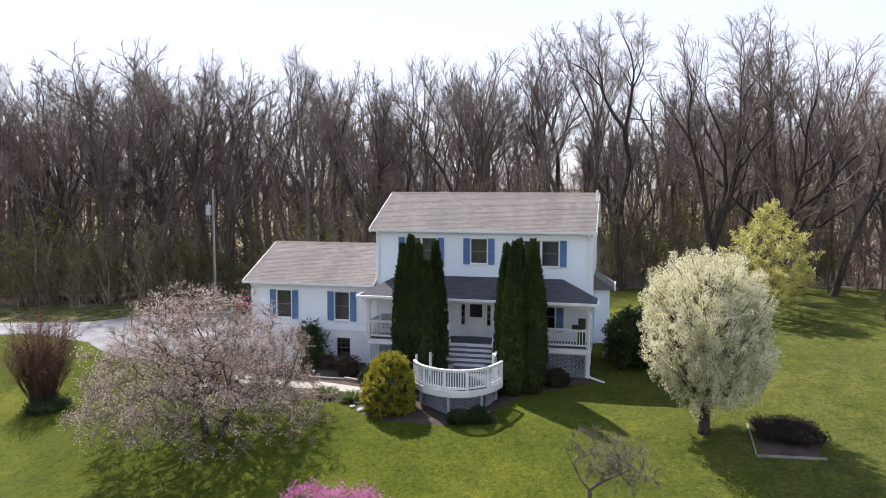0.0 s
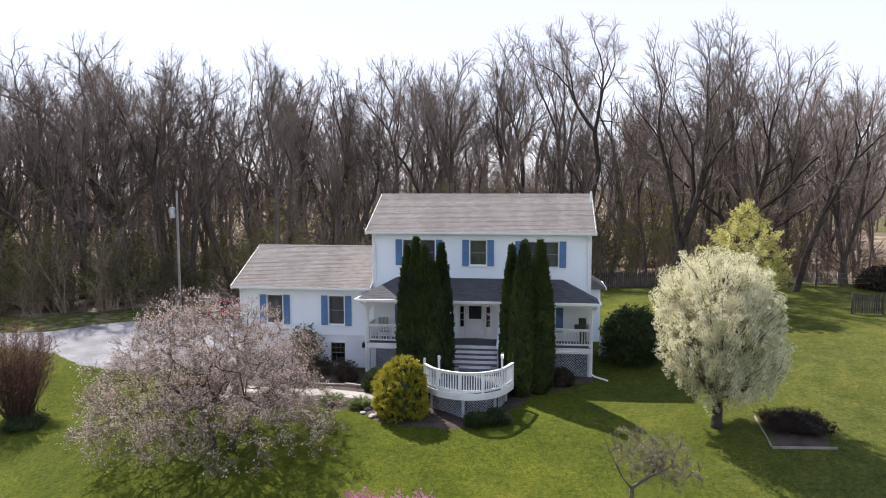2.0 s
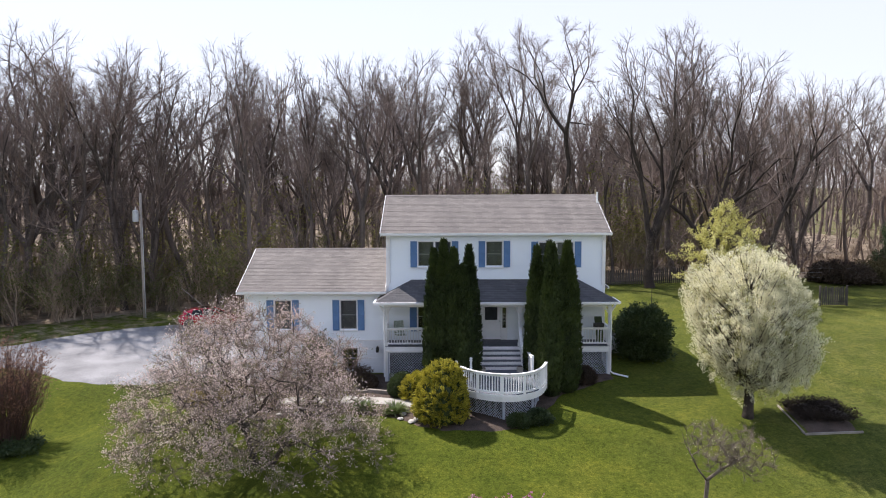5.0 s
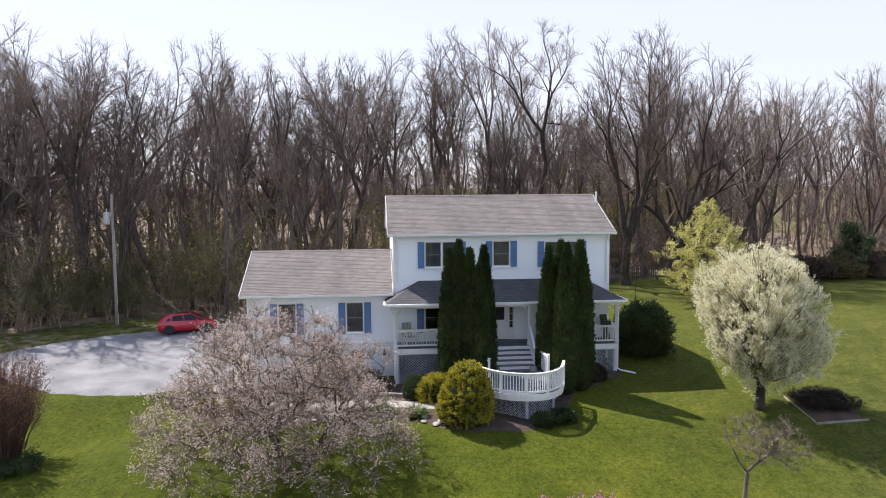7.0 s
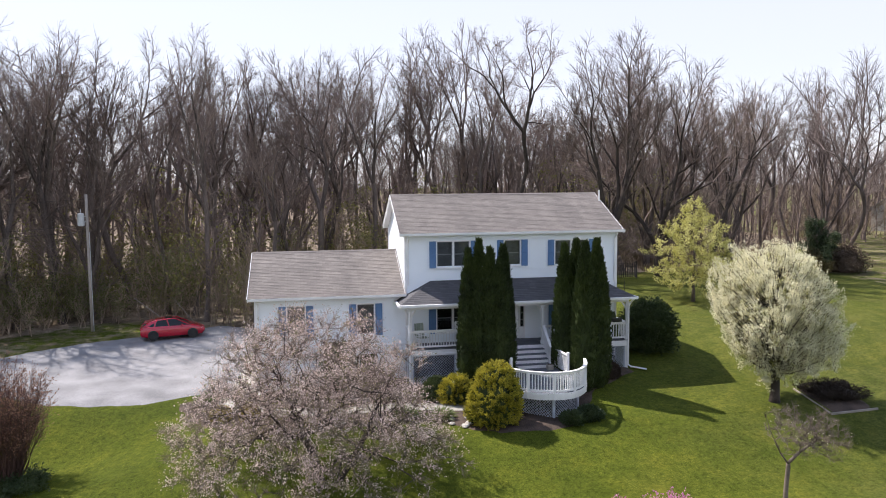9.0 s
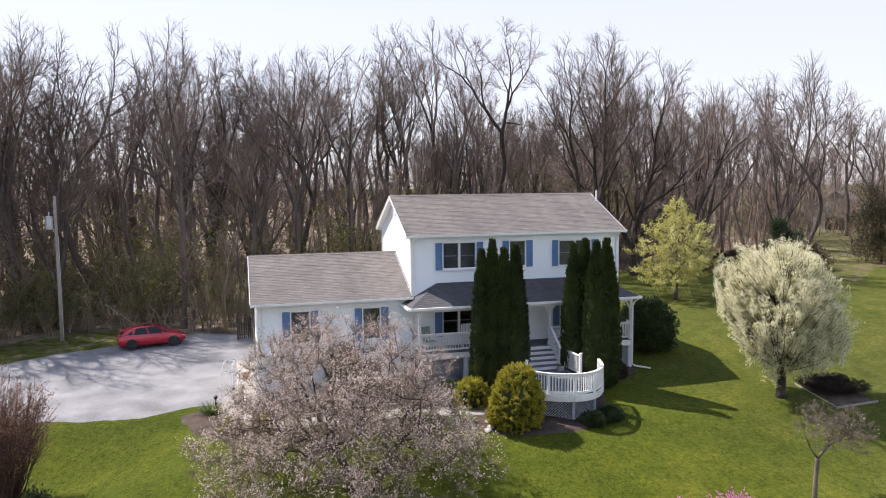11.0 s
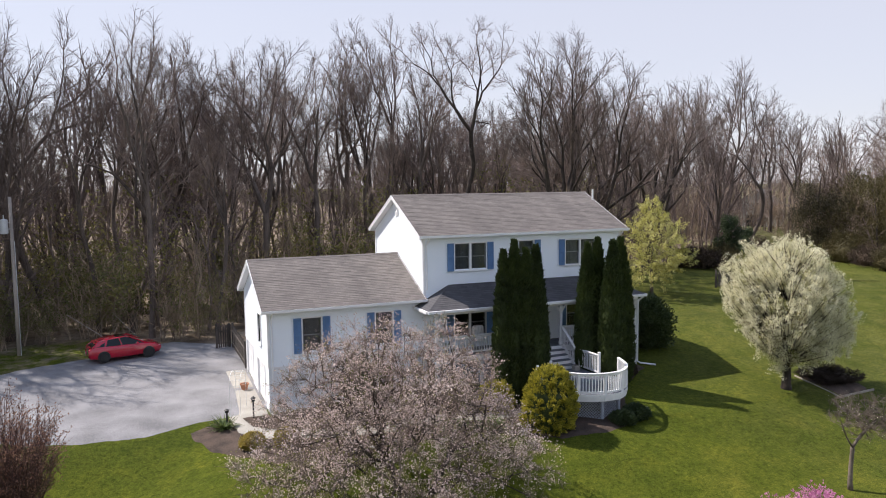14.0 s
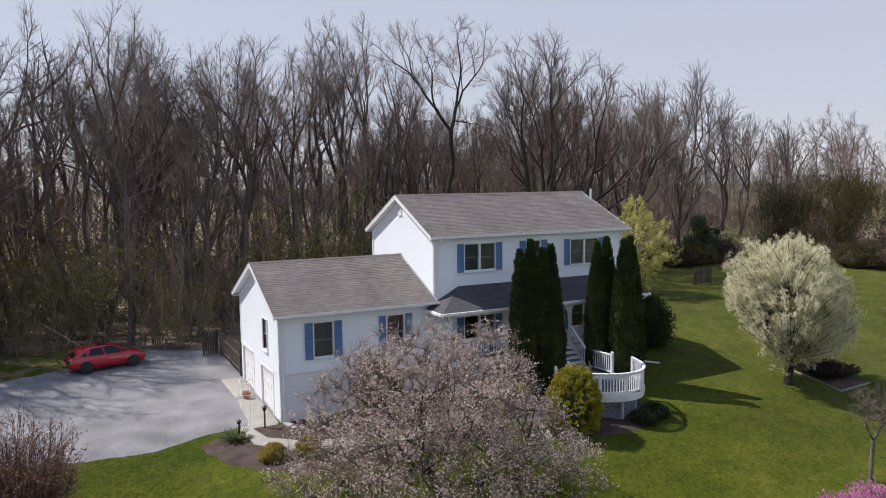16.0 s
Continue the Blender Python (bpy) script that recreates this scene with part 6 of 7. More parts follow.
def tufted(name, label, x, y, r, h, tufts, seed, prof=((0.0, 0.78), (0.12, 0.97), (0.35, 1.0), (0.6, 0.92), (0.8, 0.74), (0.93, 0.48), (1.0, 0.2))):
    """An evergreen shrub of feathery tufts, golden at their ends, standing off a dark heart."""
    t = thing(name, label, "shrub", (x, y, g(x, y) - 0.03))
    rng = random.Random(seed)
    cb, deep, fl = Buf(), Buf(), Buf()
    cb.lathe([(q * r * 0.74, u * h * 0.9) for u, q in prof], (0, 0, 0), 12)
    for k in range(tufts):
        u = (k + rng.random()) / tufts
        q = 0.1
        for (a, ra), (c, rc) in zip(prof, prof[1:]):
            if a <= u <= c:
                q = ra + (rc - ra) * (u - a) / (c - a)
        a = rng.uniform(0, 6.283)
        lump = 1 + 0.3 * noise.noise((math.cos(a) * 1.5 + seed, math.sin(a) * 1.5, u * h * 1.3))
        out = Vector((math.cos(a), math.sin(a), 0))
        d = (out * (1.1 - 0.7 * u) + Vector((0, 0, 0.45 + 0.6 * u)) + rnd_dir(rng) * 0.35).normalized()
        root = out * q * r * lump * 0.8 + Vector((0, 0, u * h * 0.93))
        size = rng.uniform(0.16, 0.3)
        for j in range(34):
            f = rng.random()
            dd = (d + rnd_dir(rng) * (0.75 - 0.25 * f)).normalized()
            at = root + d * size * f + rnd_dir(rng) * 0.06
            (deep if f < 0.22 else fl).leaf(at, dd, dd.cross(rnd_dir(rng)).normalized(), rng.uniform(0.08, 0.15), rng.uniform(0.03, 0.055))
    part("core", cb, SHRUB, t, smooth=True)
    part("inner_foliage", deep, SHRUB, t, "dark green inner foliage")
    part("foliage", fl, GOLD, t, "golden yellow green tips")


tufted("golden_cypress", "large rounded golden yellow green evergreen shrub beside the deck", -9.35, 29.3, 1.06, 2.52, 680, 31)
mound("evergreen_shrub", "low dark green evergreen shrub at the foot of the porch", -11.2, 32.6, 0.75, 1.0, SHRUB, 32, 0.1, 1300)
tufted("evergreen_shrub", "low yellow green evergreen shrub by the porch lattice", -10.4, 32.0, 0.72, 1.1, 260, 33)
mound("rounded_shrub", "broad dark green rounded shrub at the house corner", 1.05, 36.7, 1.2, 2.4, SHRUB, 34, 0.13, 5200, rough=0.6, loose=0.28, prof=((0.0, 0.8), (0.15, 1.0), (0.45, 1.0), (0.7, 0.86), (0.88, 0.6), (1.0, 0.2)))
mound("evergreen_shrub", "small dull brown twiggy shrub under the cellar window", -14.6, 34.9, 0.45, 0.6, BRUSH, 35, 0.07, 900, rough=0.6, loose=0.2)
mound("evergreen_shrub", "small dull brown twiggy shrub under the cellar window", -13.5, 34.7, 0.42, 0.55, BRUSH, 36, 0.07, 900, rough=0.6, loose=0.2)
mound("holly_bush", "upright glossy dark green shrub against the wing wall", -15.6, 35.1, 0.55, 2.15, SHRUB, 37, 0.12, 1100, rough=0.9, loose=0.25)
mound("evergreen_shrub", "low russet shrub at the porch corner", -2.6, 33.5, 0.6, 0.75, BRUSH, 38, 0.1, 700)
mound("evergreen_shrub", "low russet shrub by the porch lattice", -12.9, 33.6, 0.45, 0.6, BRUSH, 39, 0.1, 500)
for bx, by, br, bh, sd in ((-6.2, 28.95, 0.5, 0.4, 42), (-5.4, 29.2, 0.55, 0.5, 43)):
    mound("perennial", "low dark leafy perennial at the foot of the deck", bx, by - 0.2, br, bh, SHRUB, sd, 0.12, 600, "plant", "perennials round the deck")
red_bush()
for bx, by, bs, sd in ((-8.6, 18.8, 0.62, 51), (-7.7, 18.6, 0.72, 52), (-6.8, 18.8, 0.66, 53)):
    mound("azalea_bush", "rounded azalea bush covered in magenta pink flowers", bx, by, 1.05, 0.27 + bs * 0.35 - g(bx, by), AZALEA, sd, 0.062, 2300, "shrub", "azaleas", rough=0.9, loose=0.16, heart=BRUSH)


def strap_plant(name, label, x, y, n, length, material, seed, wide=0.035, group=""):
    """A clump of arching strap leaves."""
    t = thing(name, label, "plant", (x, y, g(x, y)), group)
    rng = random.Random(seed)
    b = Buf()
    for _ in range(n):
        a, el = rng.uniform(0, 6.28), rng.uniform(0.5, 1.35)
        out, L = Vector((math.cos(a), math.sin(a), 0)), length * rng.uniform(0.6, 1.15)
        side = Vector((-out.y, out.x, 0))
        base = out * rng.uniform(0, 0.18)
        pts = []
        for k in range(5):
            u = k / 4
            pts.append(base + out * (math.cos(el) * L * u + 0.3 * L * u * u) + Vector((0, 0, math.sin(el) * L * u - 0.45 * L * u * u * math.cos(el))))
        k0 = len(b.v)
        for k, p in enumerate(pts):
            w = wide * (1 - (k / 4) ** 2 * 0.95)
            b.v += [tuple(p - side * w + Vector((0, 0, 0.012))), tuple(p), tuple(p + side * w + Vector((0, 0, 0.012)))]
        for k in range(4):
            q = k0 + 3 * k
            b.f += [(q, q + 1, q + 4, q + 3), (q + 1, q + 2, q + 5, q + 4)]
    part("leaves", b, material, t)


strap_plant("daylily", "clump of arching green strap leaves beside the walk", -12.8, 30.65, 330, 0.58, HOSTA, 61, group="daylilies by the walk")
strap_plant("daylily", "clump of arching grey green strap leaves beside the walk", -11.45, 30.2, 330, 0.54, HOSTA, 62, group="daylilies by the walk")
strap_plant("yucca", "spiky green strap leaved clump at the drive corner", -21.4, 34.75, 110, 0.62, HOSTA, 63)
mound("golden_shrub", "small golden yellow shrub in the mulch bed", -20.6, 32.3, 0.48, 0.6, GOLDTWIG, 64, 0.08, 800)
mound("golden_shrub", "small golden green shrub in the mulch bed", -19.4, 32.0, 0.45, 0.7, GOLDTWIG, 65, 0.08, 700)

# right boundary: cedars and brush
def ivy_tree(x, y, h, r, seed, leaf):
    """A small bare tree overgrown with climbing leaves, ragged in outline."""
    t = thing("ivy_clad_tree", "ragged vine clad tree at the lawn's far edge", "tree", (x, y, g(x, y)), "vine clad trees", seed * 40)
    rng = random.Random(seed)
    tr, cr = bare_tree(seed, h * 0.9, 0.14, Spec(kids=(12, 6, 4), levels=3, start=(0.12, 0.15, 0.1), seg=(6, 4, 2, 1), ratio=(0.45, 0.5, 0.5), least=0.012))
    lf = Buf()
    blobs = [(Vector((rng.gauss(0, r * 0.4), rng.gauss(0, r * 0.4), h * rng.uniform(0.08, 0.85))), r * rng.uniform(0.25, 0.5)) for _ in range(30)]
    for c, s in blobs:
        for _ in range(120):
            q = c + rnd_dir(rng) * s * rng.random() ** 0.4 * 1.2
            for k in range(4):               # short drooping sprays
                foliage(lf, rng, q - Vector((0, 0, 0.14 * k)), 1, 0.12, 0.15)
    part("trunk", tr, DARKBARK, t)
    part("crown", cr, TWIG, t)
    part("vine", lf, leaf, t, "dark climbing leaves")


for cx, cy, ch, cr, sd, lm in ((26.1, 56.0, 5.4, 1.15, 71, SHRUB), (38.2, 57.0, 9.5, 3.0, 73, VINE), (39.5, 51.5, 9.0, 3.4, 74, VINE), (43, 47.5, 8.5, 3.4, 75, BRUSH), (43.5, 60, 8.5, 2.8, 76, BRUSH), (43, 54, 9, 3.2, 77, VINE)):
    ivy_tree(cx, cy, ch, cr, sd, lm)
for i, (cx, cy) in enumerate(((24.5, 55.6), (28.0, 55.4), (37.5, 53.4), (37.2, 50.0), (36.0, 47.0), (36.8, 44.6), (39.0, 42.0), (41.5, 39.5))):
    mound("boundary_shrub", "low dark tangled shrub along the lawn's far edge", cx, cy, 1.7, 1.5 + 0.5 * (i % 3), BRUSH if i % 2 else VINE, 80 + i, 0.12, 2600, "shrub", "boundary shrubs", rough=0.7, loose=0.4)


# ---- drive, walks, beds ----
DRIVE_BACK = [(-19.2, 49.6), (-22.7, 51.6), (-26.7, 49.5), (-30.5, 47.9), (-33.1, 46.4), (-35.5, 43.2), (-41.0, 41.4), (-60, 37.5), (-120, 28)]
DRIVE_FRONT = [(-19.2, 36.3), (-22.2, 35.6), (-24.4, 34.9), (-26.8, 35.2), (-28.6, 35.5), (-31.6, 37.8), (-36.5, 38.9), (-58, 33.5), (-120, 23)]
sheet("driveway", DRIVE_BACK, DRIVE_FRONT, GRAVEL, "pale grey gravel driveway and turning area beside the garage", "driveway", 0.03, 26, 0.25)
sheet("apron", [(-19.36, 43.3), (-19.36, 39.9)], [(-20.55, 43.4), (-20.5, 39.9)], CONCRETE, "pale concrete apron slab before the garage door", "pavement", 0.07, 6)
sheet("apron", [(-19.36, 39.85), (-19.36, 35.7)], [(-20.5, 39.85), (-20.75, 35.7)], CONCRETE, "pale concrete slab before the side door", "pavement", 0.07, 6)
sheet("mulch_bed", [(-22.8, 34.9), (-22.2, 32.9), (-20.0, 30.3), (-17, 29.7), (-14.9, 30.1), (-13.2, 30.05), (-11.6, 29.6), (-10.4, 28.7), (-9.4, 28.1), (-7.9, 28.0), (-6.3, 28.2), (-4.9, 30.0), (-3.9, 32.0), (-1.0, 33.9)],
      [(-21.6, 35.6), (-20.0, 35.9), (-18.5, 35.88), (-17, 35.88), (-15.5, 35.88), (-14, 35.88), (-12.4, 35.88), (-11.0, 34.6), (-9.5, 34.6), (-8.2, 34.6), (-7, 34.6), (-5.5, 34.6), (-3.6, 34.6), (-1.1, 34.7)],
      MULCH, "dark brown mulch planting bed along the house front", "planting bed", 0.025, 18, 0.3)
sheet("walkway", [(-20.6, 36.2), (-20.2, 34.4), (-19.2, 33.6), (-17.5, 32.9), (-15.7, 32.5), (-13.9, 32.7), (-12.4, 32.35), (-11.0, 31.9), (-9.4, 31.6), (-8.6, 31.5)],
      [(-21.1, 36.1), (-21.0, 33.9), (-20.0, 32.7), (-17.9, 31.9), (-15.5, 31.4), (-13.7, 31.6), (-12.2, 31.25), (-10.8, 30.8), (-9.3, 30.6), (-8.6, 30.5)],
      CONCRETE, "pale curving concrete walk from the drive to the deck", "walkway", 0.06, 6)
sheet("pear_bed", [(5.25, 30.4), (5.2, 27.85)], [(7.8, 31.0), (7.45, 27.95)], MULCH, "square dug bed of dark brown soil in the lawn", "planting bed", 0.04, 8)
for a, c in (((5.2, 30.4), (5.12, 27.85)), ((5.12, 27.8), (7.5, 27.9))):
    t = thing("landscape_timber", "pale weathered timber edging a square planting bed", "timber", group="edging timbers")
    b = Buf()
    d = Vector((c[0] - a[0], c[1] - a[1], 0))
    z = g(*a) + 0.04
    b.soft_box(0, d.length, -0.035, 0.035, -0.05, 0.045, 0.012, Matrix.Translation((a[0], a[1], z)) @ Matrix.Rotation(math.atan2(d.y, d.x), 4, "Z") @ Matrix.Rotation(-math.atan2(g(*c) - g(*a), d.length), 4, "Y"))
    part("timber", b, TIMBER, t)
mound("compost_heap", "dark brown heap of brushwood and soil, darkened further as in tree shade", 6.5, 29.5, 1.1, 0.55, SOIL, 91, 0.06, 3600, "heap", rough=0.7, loose=0.15)
for a, c in (((-15.3, 33.0), (-12.9, 33.0)), ((-12.9, 33.0), (-10.9, 32.3))):
    t = thing("landscape_timber", "pale weathered timber edging the upper side of the walk", "timber", group="edging timbers")
    b = Buf()
    d = Vector((c[0] - a[0], c[1] - a[1], 0))
    b.soft_box(0, d.length, -0.08, 0.08, -0.05, 0.17, 0.02, Matrix.Translation((a[0], a[1], g(*a))) @ Matrix.Rotation(math.atan2(d.y, d.x), 4, "Z"))
    part("timber", b, TIMBER, t)
rng = random.Random(77)
for i in range(26):
    if i < 10:
        x, y, s = rng.uniform(-19.3, -18.0), rng.uniform(35.0, 35.7), rng.uniform(0.1, 0.2)
    elif i < 18:
        x, y, s = rng.uniform(-11.2, -10.2), rng.uniform(29.0, 30.0), rng.uniform(0.08, 0.18)
    else:
        x, y, s = rng.uniform(-16.5, -14.0), rng.uniform(30.3, 31.0), rng.uniform(0.07, 0.14)
    b = Buf()
    prof = [(0.35, 0), (0.9, 0.15), (1.0, 0.4), (0.75, 0.7), (0.2, 0.85)]
    b.lathe([(r * s, z * s * 0.8) for r, z in prof], (0, 0, 0), 8)
    b.v = [(v[0] * (1 + 0.35 * noise.noise((v[0] * 9 + i, v[1] * 9, v[2] * 9))), v[1] * (1 + 0.35 * noise.noise((v[0] * 9, v[1] * 9 + i, v[2] * 9))), v[2]) for v in b.v]
    st = tagged(part("stone", b, STONE), "pale rough field stone lying in the bed", "stone", "bed stones")
    st.matrix_basis = pose(x, y, g(x, y), 0, 0, rng.uniform(0, 360))


# ---- car ----
def car():
    z = g(-25.4, 48.6) + 0.03
    c = thing("car", "red five door hatchback car parked on the gravel", "car", (-25.35, 48.5, z), turn=12)
    st = [(-2.17, 0.62, 0.36, 0.70, 0.74), (-2.08, 0.82, 0.24, 0.86, 0.90), (-1.75, 0.90, 0.20, 0.95, 0.97), (-1.0, 0.91, 0.19, 0.95, 0.97), (0, 0.91, 0.19, 0.94, 0.96), (0.9, 0.91, 0.19, 0.93, 0.96), (1.25, 0.90, 0.20, 0.88, 0.93), (1.7, 0.87, 0.21, 0.78, 0.84), (2.0, 0.78, 0.24, 0.66, 0.72), (2.17, 0.58, 0.36, 0.56, 0.60)]
    b = Buf()
    for x, w, zb, zs, zt in st:
        half = [(0, zb), (0.86 * w, zb), (0.98 * w, zb + 0.14), (w, (zb + zs) / 2), (0.985 * w, zs - 0.06), (0.93 * w, zs), (0.6 * w, zt), (0, zt + 0.015)]
        ring = half + [(-y, h) for y, h in half[-2:0:-1]]
        b.v += [(x, y, h) for y, h in ring]
    m = 14
    for i in range(len(st) - 1):
        b.f += [(i * m + j, i * m + (j + 1) % m, (i + 1) * m + (j + 1) % m, (i + 1) * m + j) for j in range(m)]
    b.f += [tuple(range(m)), tuple(reversed(range((len(st) - 1) * m, len(st) * m)))]
    body = part("body", b, CARRED, c, "glossy red body", smooth=True)
    # cabin glass, roof and pillars
    gb = Buf()
    base = [(-2.0, 0.70), (-1.45, 0.82), (0.4, 0.83), (1.18, 0.74)]
    top = [(-1.66, 0.55), (-1.1, 0.62), (0.0, 0.62), (0.22, 0.57)]
    for (xb, wb), (xt, wt), zt in zip(base, top, (1.17, 1.33, 1.40, 1.36)):
        gb.v += [(xb, wb, 0.92), (xt, wt, zt), (xt, -wt, zt), (xb, -wb, 0.92)]
    for i in range(3):
        k = 4 * i
        gb.f += [(k, k + 4, k + 5, k + 1), (k + 1, k + 5, k + 6, k + 2), (k + 2, k + 6, k + 7, k + 3)]
    gb.f += [(0, 1, 2, 3), (15, 14, 13, 12)]
    part("cabin_glass", gb, CARGLASS, c, "dark cabin windows")
    rb = Buf()
    for xs, ws, zt in ((-1.74, 0.53, 1.185), (-1.55, 0.57, 1.25), (-1.1, 0.63, 1.345), (-0.4, 0.645, 1.415), (0.05, 0.63, 1.415), (0.27, 0.58, 1.375)):
        rb.v += [(xs, ws, zt - 0.035), (xs, ws * 0.85, zt + 0.005), (xs, 0, zt + 0.02), (xs, -ws * 0.85, zt + 0.005), (xs, -ws, zt - 0.035)]
    for i in range(5):
        k = 5 * i
        rb.f += [(k + j, k + 5 + j, k + 6 + j, k + 1 + j) for j in range(4)] + [(k + 4, k + 9, k + 5, k)]
    rb.f += [(0, 1, 2, 3, 4), (29, 28, 27, 26, 25)]
    part("roof", rb, CARRED, c, "red roof", smooth=True)
    for s in (-1, 1):
        for (x0, y0, z0), (x1, y1, z1) in (((1.15, 0.755, 0.92), (0.25, 0.58, 1.37)), ((-0.25, 0.845, 0.92), (-0.4, 0.635, 1.39)), ((-1.98, 0.73, 0.92), (-1.64, 0.56, 1.18))):
            pb = Buf()
            pb.tube([Vector((x0, s * y0, z0)), Vector((x1, s * y1, z1))], [0.05 if x0 < -1.5 else 0.035] * 2, 5)
            part("pillar", pb, CARRED, c)
    for x in (-1.33, 1.32):
        for s in (-1, 1):
            ab = Buf()
            ab.lathe([(0.365, 0), (0.365, 0.05)], (0, 0, 0), 18)
            arch = part("wheel_arch", ab, RUBBER, body)
            arch.matrix_basis = pose(x, s * 0.885 - s * 0.02 if s > 0 else -0.915, 0.34, -90, 0, 0)
            wb = Buf()
            wb.lathe([(0.2, -0.1), (0.3, -0.1), (0.325, -0.06), (0.325, 0.06), (0.3, 0.1), (0.2, 0.1)], (0, 0, 0), 20)
            wheel = part("wheel", wb, RUBBER, c, "black tyre")
            wheel.matrix_basis = pose(x, s * 0.84, 0.325, 90, 0, 0)
            hb = Buf()
            for k in range(5):
                a = k * 1.2566
                hb.tube([Vector((0, 0, 0)), Vector((math.cos(a) * 0.2, math.sin(a) * 0.2, 0))], [0.035, 0.028], 5)
            hb.lathe([(0.2, -0.02), (0.215, 0.0), (0.2, 0.02)], (0, 0, 0), 16)
            rim = part("rim", hb, BLACK, wheel, "dark alloy rim")
            rim.matrix_basis = pose(0, 0, 0.09 * -s)
    for s in (-1, 1):
        lb = Buf()
        lb.soft_box(-0.12, 0.12, -0.06, 0.06, -0.05, 0.05, 0.03)
        part("headlight", lb, LAMPGLASS, body, "clear headlight").matrix_basis = pose(1.95, s * 0.68, 0.63, 0, 0, -s * 40)
        lb = Buf()
        lb.soft_box(-0.06, 0.06, -0.11, 0.11, -0.07, 0.07, 0.02)
        part("tail_light", lb, TAILRED, body, "red tail light").matrix_basis = pose(-1.99, s * 0.69, 0.84, 0, 0, s * 20)
        lb = Buf()
        lb.soft_box(-0.07, 0.07, -0.1, 0.1, -0.06, 0.07, 0.03)
        part("mirror", lb, CARRED, body).matrix_basis = pose(0.62, s * 0.99, 1.0)
        for x0 in (-0.72, 0.2):
            lb = Buf()
            lb.box(x0, x0 + 0.16, s * 0.905 - 0.01, s * 0.905 + 0.01, 0.78, 0.8)
            part("door_handle", lb, CARRED, body)
    lb = Buf()
    lb.soft_box(2.06, 2.16, -0.4, 0.4, 0.36, 0.5, 0.02)
    part("grille", lb, BLACK, body, "black front grille")
    lb = Buf()
    lb.prism([(-1.83, 1.165), (-1.6, 1.21), (-1.6, 1.24), (-1.84, 1.19)], "y", -0.54, 0.54)
    part("spoiler", lb, CARRED, body)
    for s in (-1, 1):
        qb = Buf()
        q = [(-2.0, 0.715, 0.90), (-1.22, 0.845, 0.90), (-1.12, 0.74, 1.14), (-1.05, 0.645, 1.345), (-1.64, 0.575, 1.21)]
        qb.v = [(x, s * y, z) for x, y, z in q] + [(x, s * (y - 0.03), z) for x, y, z in q]
        qb.f = [(0, 1, 2, 3, 4), (9, 8, 7, 6, 5)] + [(i, 5 + i, 5 + (i + 1) % 5, (i + 1) % 5) for i in range(5)]
        part("quarter_panel", qb, CARRED, body)
    lb = Buf()
    lb.soft_box(-0.5, 0.0, -0.36, 0.36, 1.42, 1.441, 0.005)
    part("sunroof", lb, CARGLASS, body, "dark glass sunroof")
    return c


car().scale = (0.87, 0.92, 0.88)

# ---- utility pole and wires ----
pole = thing("utility_pole", "grey wooden utility pole carrying a transformer can", "pole", (-30.85, 51.3, g(-30.85, 51.3)))
b = Buf()
b.tube([Vector((0, 0, -0.3)), Vector((0.0, 0, 4)), Vector((0, 0, 8.95))], [0.115, 0.10, 0.085], 10)
part("shaft", b, POLEWOOD, pole, smooth=True)
b = Buf()
b.lathe([(0.1, 0), (0.2, 0.03), (0.21, 0.1), (0.21, 0.75), (0.2, 0.8), (0.08, 0.84)], (-0.34, -0.12, 6.9), 14)
b.tube([Vector((-0.34, -0.12, 7.7)), Vector((-0.34, -0.12, 7.98))], [0.04, 0.03], 6)
part("transformer", b, METAL, pole, "pale grey transformer can")
b = Buf()
b.box(-0.2, 0.02, -0.05, 0.05, 7.15, 7.2)
b.box(-0.2, 0.02, -0.05, 0.05, 7.5, 7.55)
part("bracket", b, METAL, pole)
b = Buf()
b.tube([Vector((0.12, -0.1, -0.2)), Vector((0.12, -0.09, 6.5))], [0.02, 0.02], 5)
part("conduit", b, METAL, pole)
for z0, z1, y1 in ((8.6, 8.2, 47.0), (6.9, 6.3, 47.0), (6.5, 5.9, 46.8)):
    t = thing("overhead_wire", "thin black overhead wire running along the drive", "wire", group="overhead wires")
    b = Buf()
    pts = []
    for i in range(13):
        u = i / 12
        pts.append(Vector((-30.9 - 50 * u, 51.6 + (y1 - 51.6) * u, z0 + (z1 - z0) * u - 3.2 * u * (1 - u))))
    b.tube(pts, [0.012] * 13, 4)
    part("cable", b, WIRE, t)
t = thing("leaning_rod", "pale bare pole leaning from the brush behind the car", "pole")
b = Buf()
b.tube([Vector((-25.6, 51.4, g(-25.6, 51.4) - 0.1)), Vector((-28.4, 52.1, 1.95))], [0.04, 0.025], 6)
part("rod", b, TIMBER, t)
t = thing("leaning_rod", "thin bare pole leaning from the brush behind the car", "pole")
b = Buf()
b.tube([Vector((-24.3, 51.8, g(-24.3, 51.8) - 0.1)), Vector((-26.0, 52.3, 1.9))], [0.03, 0.015], 6)
part("rod", b, TIMBER, t)


